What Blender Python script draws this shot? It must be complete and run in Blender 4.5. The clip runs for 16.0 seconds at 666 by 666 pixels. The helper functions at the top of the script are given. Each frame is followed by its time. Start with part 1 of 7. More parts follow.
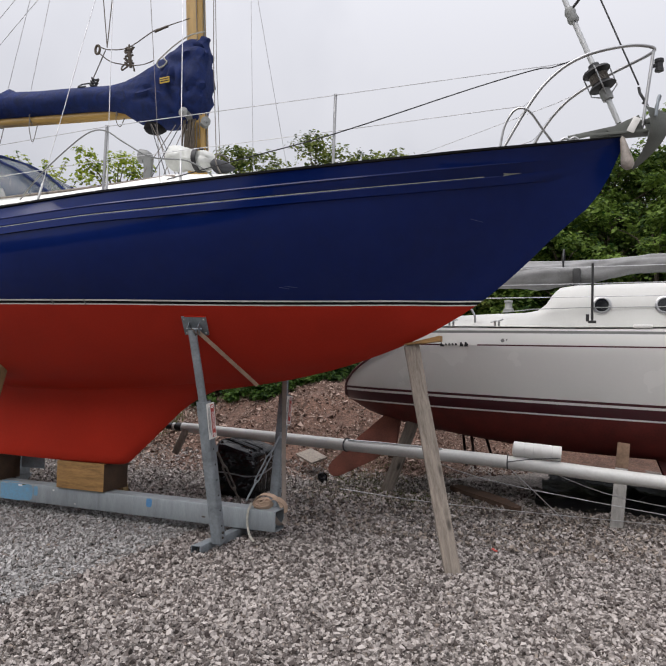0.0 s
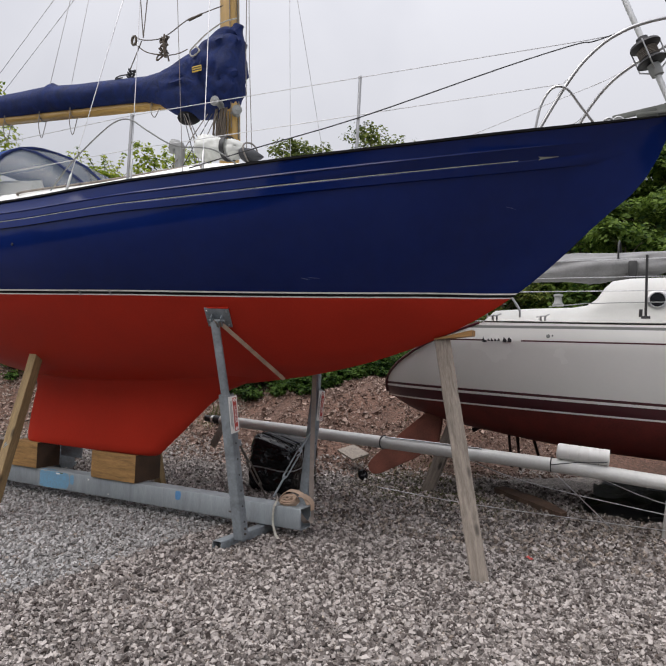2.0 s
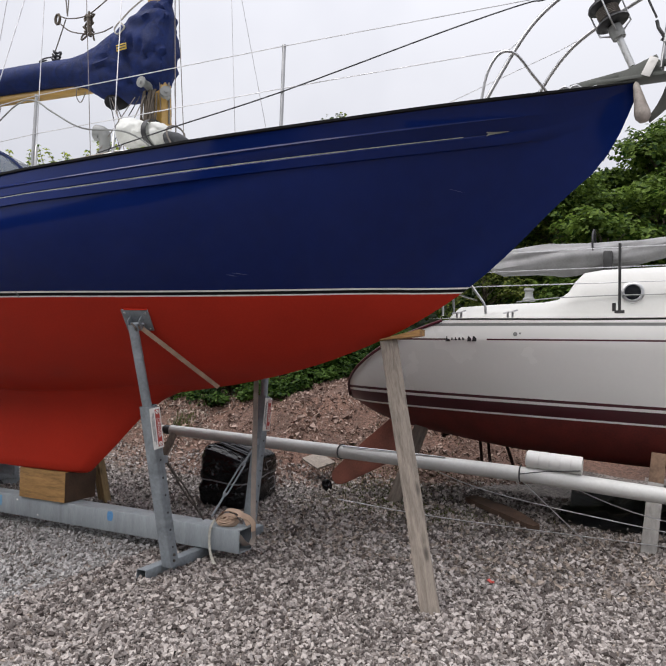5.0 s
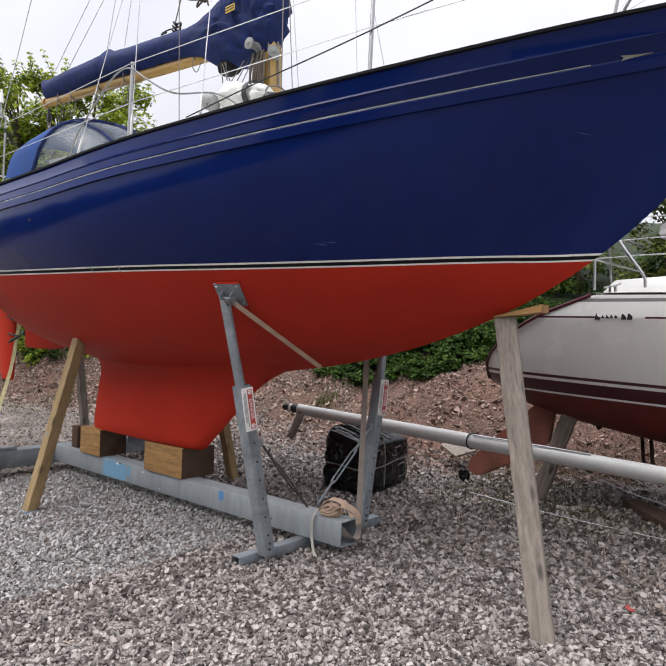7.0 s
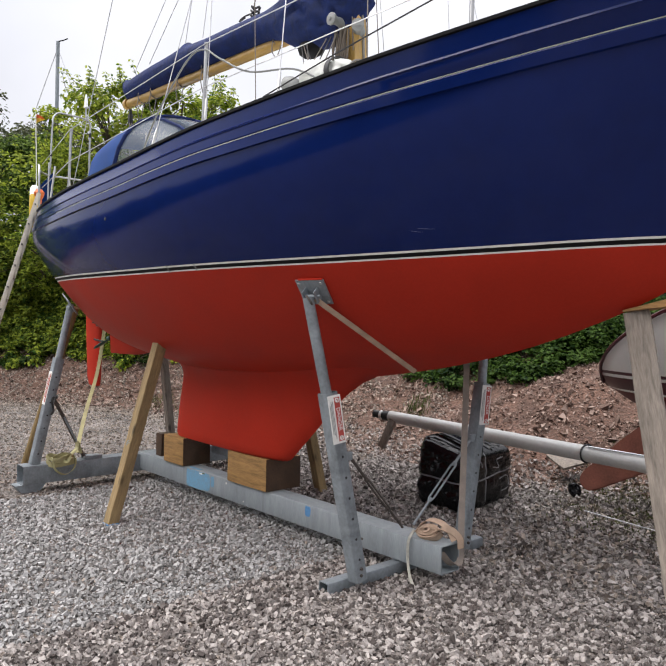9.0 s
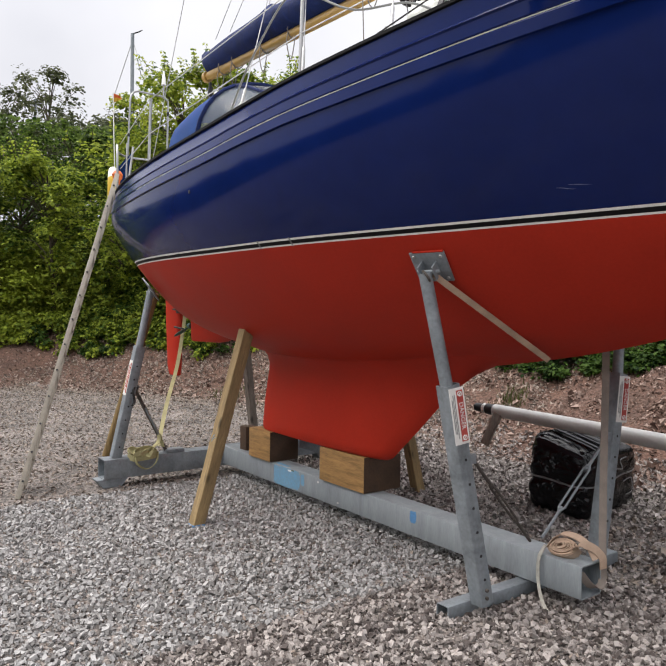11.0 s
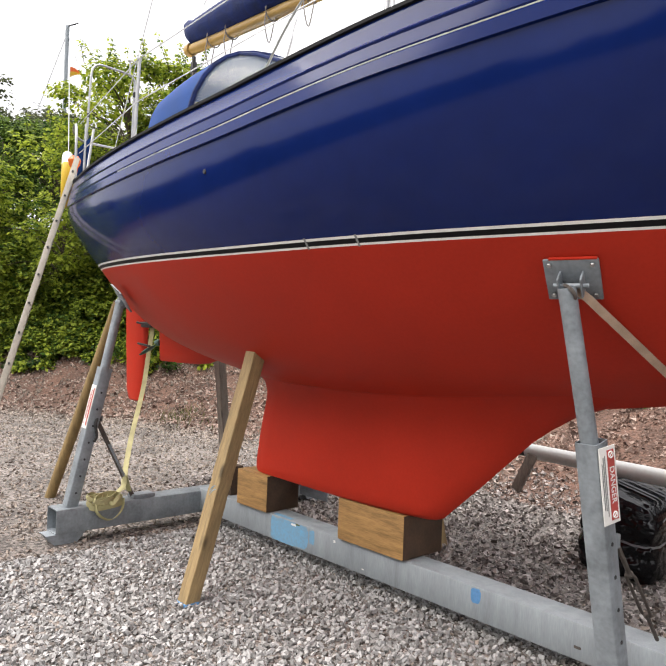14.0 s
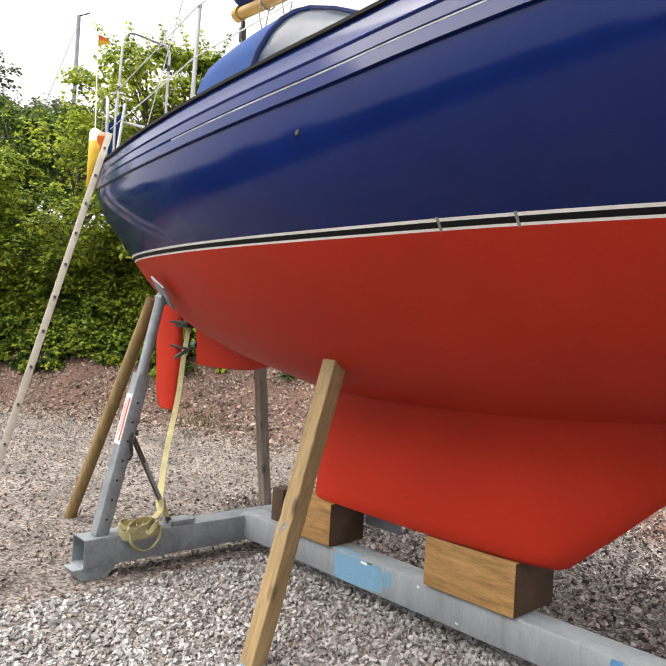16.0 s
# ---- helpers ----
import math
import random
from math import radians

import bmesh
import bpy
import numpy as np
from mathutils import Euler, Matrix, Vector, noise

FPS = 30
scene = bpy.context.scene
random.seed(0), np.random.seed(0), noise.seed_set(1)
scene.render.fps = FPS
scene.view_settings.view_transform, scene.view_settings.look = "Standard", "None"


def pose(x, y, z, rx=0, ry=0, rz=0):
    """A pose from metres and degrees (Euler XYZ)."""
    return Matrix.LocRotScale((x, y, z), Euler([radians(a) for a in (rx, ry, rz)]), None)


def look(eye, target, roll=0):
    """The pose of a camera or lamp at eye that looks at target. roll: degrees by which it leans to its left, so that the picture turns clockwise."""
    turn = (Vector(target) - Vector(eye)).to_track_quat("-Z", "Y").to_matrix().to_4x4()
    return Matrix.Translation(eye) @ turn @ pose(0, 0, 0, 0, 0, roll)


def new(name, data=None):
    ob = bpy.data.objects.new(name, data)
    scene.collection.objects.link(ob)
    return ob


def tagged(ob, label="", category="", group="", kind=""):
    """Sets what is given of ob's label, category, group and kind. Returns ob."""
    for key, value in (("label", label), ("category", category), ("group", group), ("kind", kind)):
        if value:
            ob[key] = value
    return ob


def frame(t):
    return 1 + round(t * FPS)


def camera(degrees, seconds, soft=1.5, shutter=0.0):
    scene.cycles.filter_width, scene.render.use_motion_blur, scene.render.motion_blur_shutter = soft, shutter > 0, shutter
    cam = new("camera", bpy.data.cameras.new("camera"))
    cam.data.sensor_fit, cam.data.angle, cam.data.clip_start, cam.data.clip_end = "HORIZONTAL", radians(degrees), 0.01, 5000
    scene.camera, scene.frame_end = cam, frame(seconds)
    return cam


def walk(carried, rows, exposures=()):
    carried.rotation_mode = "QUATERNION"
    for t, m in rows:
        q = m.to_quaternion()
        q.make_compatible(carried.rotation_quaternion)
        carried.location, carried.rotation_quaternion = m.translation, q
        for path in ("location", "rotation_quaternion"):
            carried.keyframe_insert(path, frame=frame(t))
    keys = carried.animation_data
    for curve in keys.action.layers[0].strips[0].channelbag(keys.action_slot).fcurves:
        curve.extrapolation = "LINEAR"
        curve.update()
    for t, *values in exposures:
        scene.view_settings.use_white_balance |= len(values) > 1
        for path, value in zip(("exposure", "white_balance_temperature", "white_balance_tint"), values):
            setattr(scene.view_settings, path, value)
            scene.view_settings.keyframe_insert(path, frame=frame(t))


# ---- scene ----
cam = camera(51.2, 16.0)
PATH = [
    (0, (4.036, -6.173, 1.739), (3.314, -4.31, 1.824), 1.5),
    (0.5, (4.035, -6.11, 1.738), (3.323, -4.243, 1.82), 0.8),
    (1, (4.128, -6.005, 1.747), (3.31, -4.183, 1.845), 1.9),
    (1.5, (4.249, -5.9, 1.745), (3.375, -4.104, 1.858), 2.7),
    (2, (4.279, -5.825, 1.741), (3.381, -4.039, 1.806), 2.3),
    (2.5, (4.205, -5.707, 1.747), (3.309, -3.92, 1.828), 1.5),
    (3, (4.117, -5.588, 1.741), (3.207, -3.809, 1.809), 1.0),
    (3.5, (4.063, -5.456, 1.75), (3.212, -3.647, 1.8), -0.4),
    (4, (4.173, -5.28, 1.746), (3.283, -3.49, 1.807), 0.5),
    (4.2, (4.248, -5.262, 1.757), (3.369, -3.468, 1.838), 1.3),
    (6.3, (4.537, -4.508, 1.8), (3.509, -2.792, 1.777), 0.0),
    (6.5, (4.554, -4.447, 1.792), (3.423, -2.798, 1.76), -0.0),
    (7, (4.6, -4.243, 1.805), (3.286, -2.735, 1.793), 1.9),
    (7.5, (4.63, -4.123, 1.799), (3.258, -2.668, 1.761), 2.2),
    (8, (4.529, -4.033, 1.775), (3.132, -2.603, 1.71), 2.3),
    (8.5, (4.336, -3.924, 1.782), (2.896, -2.536, 1.812), 2.5),
    (9, (4.193, -3.865, 1.783), (2.701, -2.533, 1.774), 1.1),
    (9.5, (4.034, -3.767, 1.774), (2.462, -2.532, 1.781), 1.0),
    (10, (3.881, -3.676, 1.759), (2.272, -2.488, 1.76), 1.8),
    (10.2, (3.824, -3.649, 1.754), (2.194, -2.491, 1.719), 2.2),
    (12.3, (2.949, -3.689, 1.712), (1.389, -2.441, 1.624), -2.3),
    (12.5, (2.869, -3.646, 1.712), (1.337, -2.369, 1.566), -0.9),
    (13, (2.68, -3.616, 1.729), (1.21, -2.262, 1.649), 2.3),
    (13.5, (2.372, -3.629, 1.764), (0.898, -2.278, 1.782), 1.9),
    (14, (2.153, -3.555, 1.762), (0.672, -2.21, 1.769), 2.2),
    (14.5, (1.953, -3.447, 1.75), (0.41, -2.178, 1.852), 3.5),
    (15, (1.751, -3.363, 1.743), (0.247, -2.046, 1.801), 5.4),
    (15.5, (1.432, -3.412, 1.753), (-0.045, -2.063, 1.8), 3.3),
    (16, (1.194, -3.408, 1.758), (-0.287, -2.064, 1.77), 3.2),
]
walk(cam, [(t, look(eye, target, roll)) for t, eye, target, roll in PATH],
     exposures=[(0.0, 0.08, 6500, 13), (4.0, 0.12, 6500, 13), (6.5, 0.48, 6450, 13), (7.5, 0.48, 6480, 13), (8.5, 0.66, 6520, 13), (9.25, 0.51, 6550, 12), (10.0, 0.50, 6600, 12), (12.5, 0.80, 6750, 12), (13.4, 1.26, 6800, 12), (14.0, 1.07, 6800, 12), (14.6, 0.74, 6850, 11), (15.4, 0.80, 6900, 11), (16.0, 1.17, 6900, 11)])

# ---- light ----
world = bpy.data.worlds.new("overcast_sky")
scene.world = world
world.use_nodes = True
wn, wl = world.node_tree.nodes, world.node_tree.links
wn.clear()
w_out = wn.new("ShaderNodeOutputWorld")
w_bg = wn.new("ShaderNodeBackground")
w_sky = wn.new("ShaderNodeTexSky")
w_sky.sky_type = 'NISHITA'
w_sky.sun_disc = False
w_sky.sun_elevation, w_sky.sun_rotation = radians(59), radians(209)
w_sky.dust_density, w_sky.air_density = 4.0, 1.0
w_gain = wn.new("ShaderNodeVectorMath")
w_gain.operation = 'SCALE'
w_gain.inputs["Scale"].default_value = 0.06
w_coord = wn.new("ShaderNodeTexCoord")
w_noise = wn.new("ShaderNodeTexNoise")
w_noise.inputs["Scale"].default_value = 1.6
w_noise.inputs["Detail"].default_value = 5
w_ramp = wn.new("ShaderNodeValToRGB")
w_ramp.color_ramp.elements[0].position, w_ramp.color_ramp.elements[0].color = 0.38, (0.55, 0.567, 0.61, 1)
w_ramp.color_ramp.elements[1].position, w_ramp.color_ramp.elements[1].color = 0.58, (0.69, 0.705, 0.74, 1)
w_mix = wn.new("ShaderNodeMix")
w_mix.data_type = 'RGBA'
w_mix.inputs["Factor"].default_value = 0.9
wl.new(w_coord.outputs["Generated"], w_noise.inputs["Vector"])
wl.new(w_noise.outputs["Fac"], w_ramp.inputs["Fac"])
wl.new(w_sky.outputs["Color"], w_gain.inputs[0])
wl.new(w_gain.outputs["Vector"], w_mix.inputs["A"])
wl.new(w_ramp.outputs["Color"], w_mix.inputs["B"])
# an overcast sky is brighter overhead than at the horizon
w_sep, w_sq, w_lift = wn.new("ShaderNodeSeparateXYZ"), wn.new("ShaderNodeMath"), wn.new("ShaderNodeMath")
w_sq.operation, w_lift.operation = 'POWER', 'MULTIPLY_ADD'
w_sq.inputs[1].default_value = 3.0
w_lift.inputs[1].default_value, w_lift.inputs[2].default_value = 2.4, 1.0
w_over = wn.new("ShaderNodeVectorMath")
w_over.operation = 'SCALE'
wl.new(w_coord.outputs["Generated"], w_sep.inputs["Vector"])
wl.new(w_sep.outputs["Z"], w_sq.inputs[0])
wl.new(w_sq.outputs[0], w_lift.inputs[0])
wl.new(w_mix.outputs["Result"], w_over.inputs[0])
wl.new(w_lift.outputs[0], w_over.inputs["Scale"])
wl.new(w_over.outputs["Vector"], w_bg.inputs["Color"])
w_bg.inputs["Strength"].default_value = 1.0
wl.new(w_bg.outputs["Background"], w_out.inputs["Surface"])

sun_data = bpy.data.lights.new("sun", 'SUN')
sun_data.energy, sun_data.angle, sun_data.color = 2.25, radians(60), (1.0, 0.97, 0.92)
sun = new("sun", sun_data)
sun.matrix_world = look((-5, -9, 17), (0, 0, 0))

# ---- materials ----
def shader(name, base, rough=0.6, metal=0.0, dark=0.75, light=1.2, scale=8.0, fine=90.0, bump=0.15,
           bump_scale=None, coat=0.0, per_object=0.0, per_island=0.0, stretch=None, specular=0.5, hue=None, rough_var=0.1, distort=0.0):
    """A surface with grain at two scales: base colour varied between dark and light, bump and uneven gloss."""
    m = bpy.data.materials.new(name)
    m.use_nodes = True
    n, l = m.node_tree.nodes, m.node_tree.links
    b = n["Principled BSDF"]
    co = n.new("ShaderNodeTexCoord")
    mp = n.new("ShaderNodeMapping")
    if stretch:
        mp.inputs["Scale"].default_value = stretch
    l.new(co.outputs["Object"], mp.inputs["Vector"])
    big = n.new("ShaderNodeTexNoise")
    big.inputs["Scale"].default_value, big.inputs["Detail"].default_value = scale, 5
    big.inputs["Distortion"].default_value = distort
    small = n.new("ShaderNodeTexNoise")
    small.inputs["Scale"].default_value, small.inputs["Detail"].default_value = fine, 3
    l.new(mp.outputs["Vector"], big.inputs["Vector"])
    l.new(mp.outputs["Vector"], small.inputs["Vector"])
    add = n.new("ShaderNodeMath")
    add.operation = 'MULTIPLY_ADD'
    add.inputs[1].default_value = 0.35
    l.new(small.outputs["Fac"], add.inputs[0])
    sc = n.new("ShaderNodeMath")
    sc.operation = 'MULTIPLY'
    sc.inputs[1].default_value = 0.65
    l.new(big.outputs["Fac"], sc.inputs[0])
    l.new(sc.outputs[0], add.inputs[2])
    last = add
    if per_object or per_island:
        if per_object:
            rn = n.new("ShaderNodeObjectInfo")
            amount = per_object
        else:
            rn = n.new("ShaderNodeNewGeometry")
            amount = per_island
        mr = n.new("ShaderNodeMapRange")
        mr.inputs["To Min"].default_value, mr.inputs["To Max"].default_value = -amount, amount
        l.new(rn.outputs["Random" if per_object else "Random Per Island"], mr.inputs["Value"])
        ad = n.new("ShaderNodeMath")
        ad.operation = 'ADD'
        l.new(last.outputs[0], ad.inputs[0])
        l.new(mr.outputs["Result"], ad.inputs[1])
        last = ad
    ramp = n.new("ShaderNodeValToRGB")
    e = ramp.color_ramp.elements
    hue = hue or base
    e[0].position, e[0].color = 0.3, (*[min(1, c * dark) for c in hue], 1)
    e[1].position, e[1].color = 0.7, (*[min(1, c * light) for c in base], 1)
    l.new(last.outputs[0], ramp.inputs["Fac"])
    l.new(ramp.outputs["Color"], b.inputs["Base Color"])
    b.inputs["Metallic"].default_value = metal
    b.inputs["Specular IOR Level"].default_value = specular
    b.inputs["Coat Weight"].default_value = coat
    rr = n.new("ShaderNodeMapRange")
    rr.inputs["To Min"].default_value, rr.inputs["To Max"].default_value = max(0.02, rough - rough_var), min(1, rough + rough_var)
    l.new(big.outputs["Fac"], rr.inputs["Value"])
    l.new(rr.outputs["Result"], b.inputs["Roughness"])
    if bump:
        bp = n.new("ShaderNodeBump")
        bp.inputs["Strength"].default_value = bump
        bp.inputs["Distance"].default_value = 0.01 if bump_scale is None else bump_scale
        l.new(last.outputs[0] if not (per_object or per_island) else add.outputs[0], bp.inputs["Height"])
        l.new(bp.outputs["Normal"], b.inputs["Normal"])
    return m


M_BLUE = shader("navy_gelcoat", (0.0040, 0.0136, 0.091), 0.13, dark=0.85, light=1.12, scale=1.2, fine=9, bump=0.05, bump_scale=0.03, rough_var=0.06, specular=0.24)
M_RED = shader("red_antifouling", (0.445, 0.030, 0.0145), 0.50, dark=0.86, light=1.06, scale=2.2, fine=60, bump=0.05, specular=0.13)
M_WHITE_STRIPE = shader("white_stripe_paint", (0.84, 0.835, 0.80), 0.4, dark=0.85, light=1.05, scale=5, bump=0.02)
M_BLACK = shader("black_rubber", (0.012, 0.012, 0.014), 0.55, dark=0.7, light=1.4, scale=10, bump=0.05)
M_GELWHITE = shader("white_gelcoat", (0.90, 0.90, 0.87), 0.25, dark=0.975, light=1.01, scale=2, fine=30, bump=0.02)
# cabin white set darker than the hull's, to offset the stronger light up there
M_CABINWHITE = shader("dimmed_white_gelcoat", (0.495, 0.495, 0.4725), 0.4, dark=0.93, light=1.03, scale=3, fine=40, bump=0.03)
M_COIL = shader("brown_weathered_rope", (0.0975, 0.07875, 0.06), 0.9, dark=0.5, light=1.3, scale=40, fine=200, bump=0.3)
M_DECK = shader("deck_paint", (0.495, 0.495, 0.465), 0.6, dark=0.85, light=1.05, scale=4, bump=0.05)
M_GALV = shader("galvanised_steel", (0.2475, 0.2775, 0.3), 0.55, metal=0.3, dark=0.60, light=1.25, scale=4, fine=45, bump=0.08, distort=1.5)
M_BEAM = shader("streaked_pale_galvanising", (0.295, 0.327, 0.345), 0.55, metal=0.25, dark=0.74, light=1.18, scale=4, fine=40, bump=0.05, stretch=(3, 3, 0.5), distort=0.8)
M_STAIN = shader("stainless_steel", (0.42, 0.42, 0.42), 0.33, metal=1.0, dark=0.8, light=1.1, scale=10, bump=0.02)
M_WIRE = shader("steel_wire", (0.55, 0.55, 0.56), 0.45, metal=0.8, scale=20, bump=0.0)
M_OLDWOOD = shader("weathered_timber", (0.25, 0.213, 0.178), 0.85, dark=0.42, light=1.3, scale=5, fine=30, bump=0.3, stretch=(6, 6, 0.7), distort=0.6)
M_NEWWOOD = shader("brown_treated_timber", (0.30, 0.21, 0.10), 0.75, dark=0.5, light=1.25, scale=5, fine=30, bump=0.25, stretch=(6, 6, 0.7), distort=0.6)
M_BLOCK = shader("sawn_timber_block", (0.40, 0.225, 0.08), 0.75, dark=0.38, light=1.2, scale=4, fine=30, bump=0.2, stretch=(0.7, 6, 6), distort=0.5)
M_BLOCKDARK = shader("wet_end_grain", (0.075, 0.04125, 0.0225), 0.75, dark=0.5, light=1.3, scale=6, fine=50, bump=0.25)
M_SPARWOOD = shader("varnished_spruce", (0.39, 0.24, 0.06375), 0.35, dark=0.75, light=1.15, scale=4, fine=30, bump=0.05, stretch=(5, 5, 0.6), coat=0.3)
M_BOOMWOOD = shader("varnished_spruce_boom", (0.39, 0.24, 0.06375), 0.35, dark=0.75, light=1.15, scale=4, fine=30, bump=0.05, stretch=(0.6, 5, 5), coat=0.3)
M_CANVAS = shader("navy_canvas", (0.0056, 0.0165, 0.086), 0.75, dark=0.42, light=1.4, scale=9, fine=120, bump=0.55, bump_scale=0.03, distort=1.2, specular=0.25)
M_HOOD = shader("blue_canvas", (0.009, 0.046, 0.18), 0.75, dark=0.75, light=1.2, scale=4, fine=120, bump=0.15, specular=0.25)
M_RAIL = shader("black_toe_rail", (0.008, 0.008, 0.009), 0.6, dark=0.7, light=1.4, scale=9, bump=0.05, specular=0.12)
M_ANCHOR = shader("dull_anchor_steel", (0.12, 0.127, 0.115), 0.5, dark=0.75, light=1.2, scale=6, bump=0.06, specular=0.25)
M_BRACE = shader("dull_rusty_steel", (0.105, 0.09, 0.07875), 0.65, metal=0.3, dark=0.5, light=1.3, scale=14, fine=80, bump=0.15)
M_FOIL = shader("furler_alloy", (0.52, 0.53, 0.53), 0.4, metal=0.3, dark=0.8, light=1.1, scale=8, bump=0.03)
M_CREAM = shader("cream_cord", (0.4125, 0.3975, 0.345), 0.8, dark=0.7, light=1.15, scale=40, bump=0.2)
M_LADDER = shader("dusty_pale_alloy", (0.34, 0.31, 0.255), 0.65, metal=0.15, dark=0.7, light=1.15, scale=9, bump=0.05)
M_ALU = shader("weathered_aluminium", (0.225, 0.2063, 0.1762), 0.6, metal=0.3, dark=0.6, light=1.1, scale=7, bump=0.05)
M_SPARWHITE = shader("grey_white_alloy", (0.60, 0.60, 0.575), 0.42, dark=0.85, light=1.08, scale=3, fine=40, bump=0.03)
M_WEBBING = shader("beige_webbing", (0.46, 0.33, 0.24), 0.85, dark=0.7, light=1.15, scale=12, fine=200, bump=0.2)
M_STRAPGREY = shader("grey_beige_webbing", (0.2475, 0.2063, 0.1762), 0.85, dark=0.7, light=1.15, scale=12, fine=200, bump=0.2)
M_YSTRAP = shader("faded_yellow_webbing", (0.42, 0.385, 0.20), 0.85, dark=0.7, light=1.15, scale=12, fine=200, bump=0.2)
M_ROPE = shader("grey_rope", (0.1875, 0.1688, 0.15), 0.85, dark=0.6, light=1.2, scale=40, fine=200, bump=0.3)
M_BAG = shader("black_polythene", (0.005, 0.005, 0.006), 0.13, dark=0.7, light=1.4, scale=5, fine=14, bump=0.35, bump_scale=0.03, distort=2.0, specular=0.3, rough_var=0.06)
M_RUST = shader("rusty_red_antifoul", (0.15, 0.01875, 0.01425), 0.6, dark=0.5, light=1.25, scale=4, fine=50, bump=0.1)
M_MAROON = shader("maroon_stripe", (0.06375, 0.006, 0.012), 0.35, dark=0.9, light=1.1, scale=6, bump=0.0)
M_TARP = shader("grey_tarpaulin", (0.225, 0.225, 0.225), 0.7, dark=0.7, light=1.15, scale=5, fine=50, bump=0.2)
M_RAFT = shader("pale_grey_pvc", (0.56, 0.57, 0.54), 0.55, dark=0.8, light=1.08, scale=7, bump=0.15)
M_GREY = shader("grey_plastic", (0.225, 0.2325, 0.225), 0.5, dark=0.8, light=1.1, scale=10, bump=0.03)
M_DARKMETAL = shader("dark_bronze", (0.0525, 0.0525, 0.0525), 0.45, metal=0.6, scale=12, bump=0.05)
M_SIGNWHITE = shader("sign_white", (0.74, 0.73, 0.70), 0.5, dark=0.9, light=1.05, scale=9, bump=0.0)
M_SIGNRED = shader("sign_red", (0.40, 0.055, 0.042), 0.5, dark=0.85, light=1.1, scale=9, bump=0.0)
M_YELLOW = shader("yellow_plastic", (0.5625, 0.375, 0.0225), 0.45, dark=0.9, light=1.05, scale=8, bump=0.02)
M_ORANGE = shader("orange_plastic", (0.6, 0.12, 0.01125), 0.45, dark=0.9, light=1.05, scale=8, bump=0.02)
M_GOLD = shader("faded_gold_paint", (0.33, 0.35, 0.30), 0.5, dark=0.5, light=1.2, scale=9, fine=60, bump=0.0)
M_BLUEPAINT = shader("pale_blue_overspray", (0.115, 0.30, 0.47), 0.6, dark=1.0, light=1.2, scale=24, fine=70, bump=0.03, hue=(0.17, 0.27, 0.35), distort=1.0)


def add_knots(m, scale=(7.0, 7.0, 2.6), size=0.13):
    """Dark round knots in a sawn timber."""
    n, l = m.node_tree.nodes, m.node_tree.links
    b = n["Principled BSDF"]
    src = b.inputs["Base Color"].links[0].from_socket
    co, mp, vo = n.new("ShaderNodeTexCoord"), n.new("ShaderNodeMapping"), n.new("ShaderNodeTexVoronoi")
    mp.inputs["Scale"].default_value = scale
    vo.inputs["Scale"].default_value = 1.0
    l.new(co.outputs["Object"], mp.inputs["Vector"])
    l.new(mp.outputs["Vector"], vo.inputs["Vector"])
    mr = n.new("ShaderNodeMapRange")
    mr.inputs["From Min"].default_value, mr.inputs["From Max"].default_value = size * 0.7, size * 1.5
    mr.inputs["To Min"].default_value, mr.inputs["To Max"].default_value = 0.30, 1.0
    l.new(vo.outputs["Distance"], mr.inputs["Value"])
    mx = n.new("ShaderNodeVectorMath")
    mx.operation = 'SCALE'
    l.new(src, mx.inputs[0])
    l.new(mr.outputs["Result"], mx.inputs["Scale"])
    l.new(mx.outputs["Vector"], b.inputs["Base Color"])


M_POLE = shader("barked_pole", (0.235, 0.16, 0.064), 0.8, dark=0.5, light=1.3, scale=5, fine=30, bump=0.3, stretch=(6, 6, 0.7), distort=0.6)
add_knots(M_NEWWOOD)
add_knots(M_OLDWOOD)


def leaf_shader(name, dark, light, scale=0.6):
    """Leaf: colour varies leaf by leaf and in large patches, and light comes through it."""
    m = bpy.data.materials.new(name)
    m.use_nodes = True
    n, l = m.node_tree.nodes, m.node_tree.links
    b, out = n["Principled BSDF"], n["Material Output"]
    geo, co, big = n.new("ShaderNodeNewGeometry"), n.new("ShaderNodeTexCoord"), n.new("ShaderNodeTexNoise")
    big.inputs["Scale"].default_value = scale
    l.new(co.outputs["Object"], big.inputs["Vector"])
    add = n.new("ShaderNodeMath")
    add.operation = 'MULTIPLY_ADD'
    add.inputs[1].default_value = 0.6
    l.new(geo.outputs["Random Per Island"], add.inputs[0])
    l.new(big.outputs["Fac"], add.inputs[2])
    ramp = n.new("ShaderNodeValToRGB")
    e = ramp.color_ramp.elements
    e[0].position, e[0].color = 0.52, (*dark, 1)
    e[1].position, e[1].color = 0.98, (*light, 1)
    l.new(add.outputs[0], ramp.inputs["Fac"])
    l.new(ramp.outputs["Color"], b.inputs["Base Color"])
    b.inputs["Roughness"].default_value = 0.55
    b.inputs["Specular IOR Level"].default_value = 0.15
    tr = n.new("ShaderNodeBsdfTranslucent")
    l.new(ramp.outputs["Color"], tr.inputs["Color"])
    mix = n.new("ShaderNodeMixShader")
    mix.inputs["Fac"].default_value = 0.45
    l.new(b.outputs["BSDF"], mix.inputs[1])
    l.new(tr.outputs["BSDF"], mix.inputs[2])
    l.new(mix.outputs["Shader"], out.inputs["Surface"])
    return m


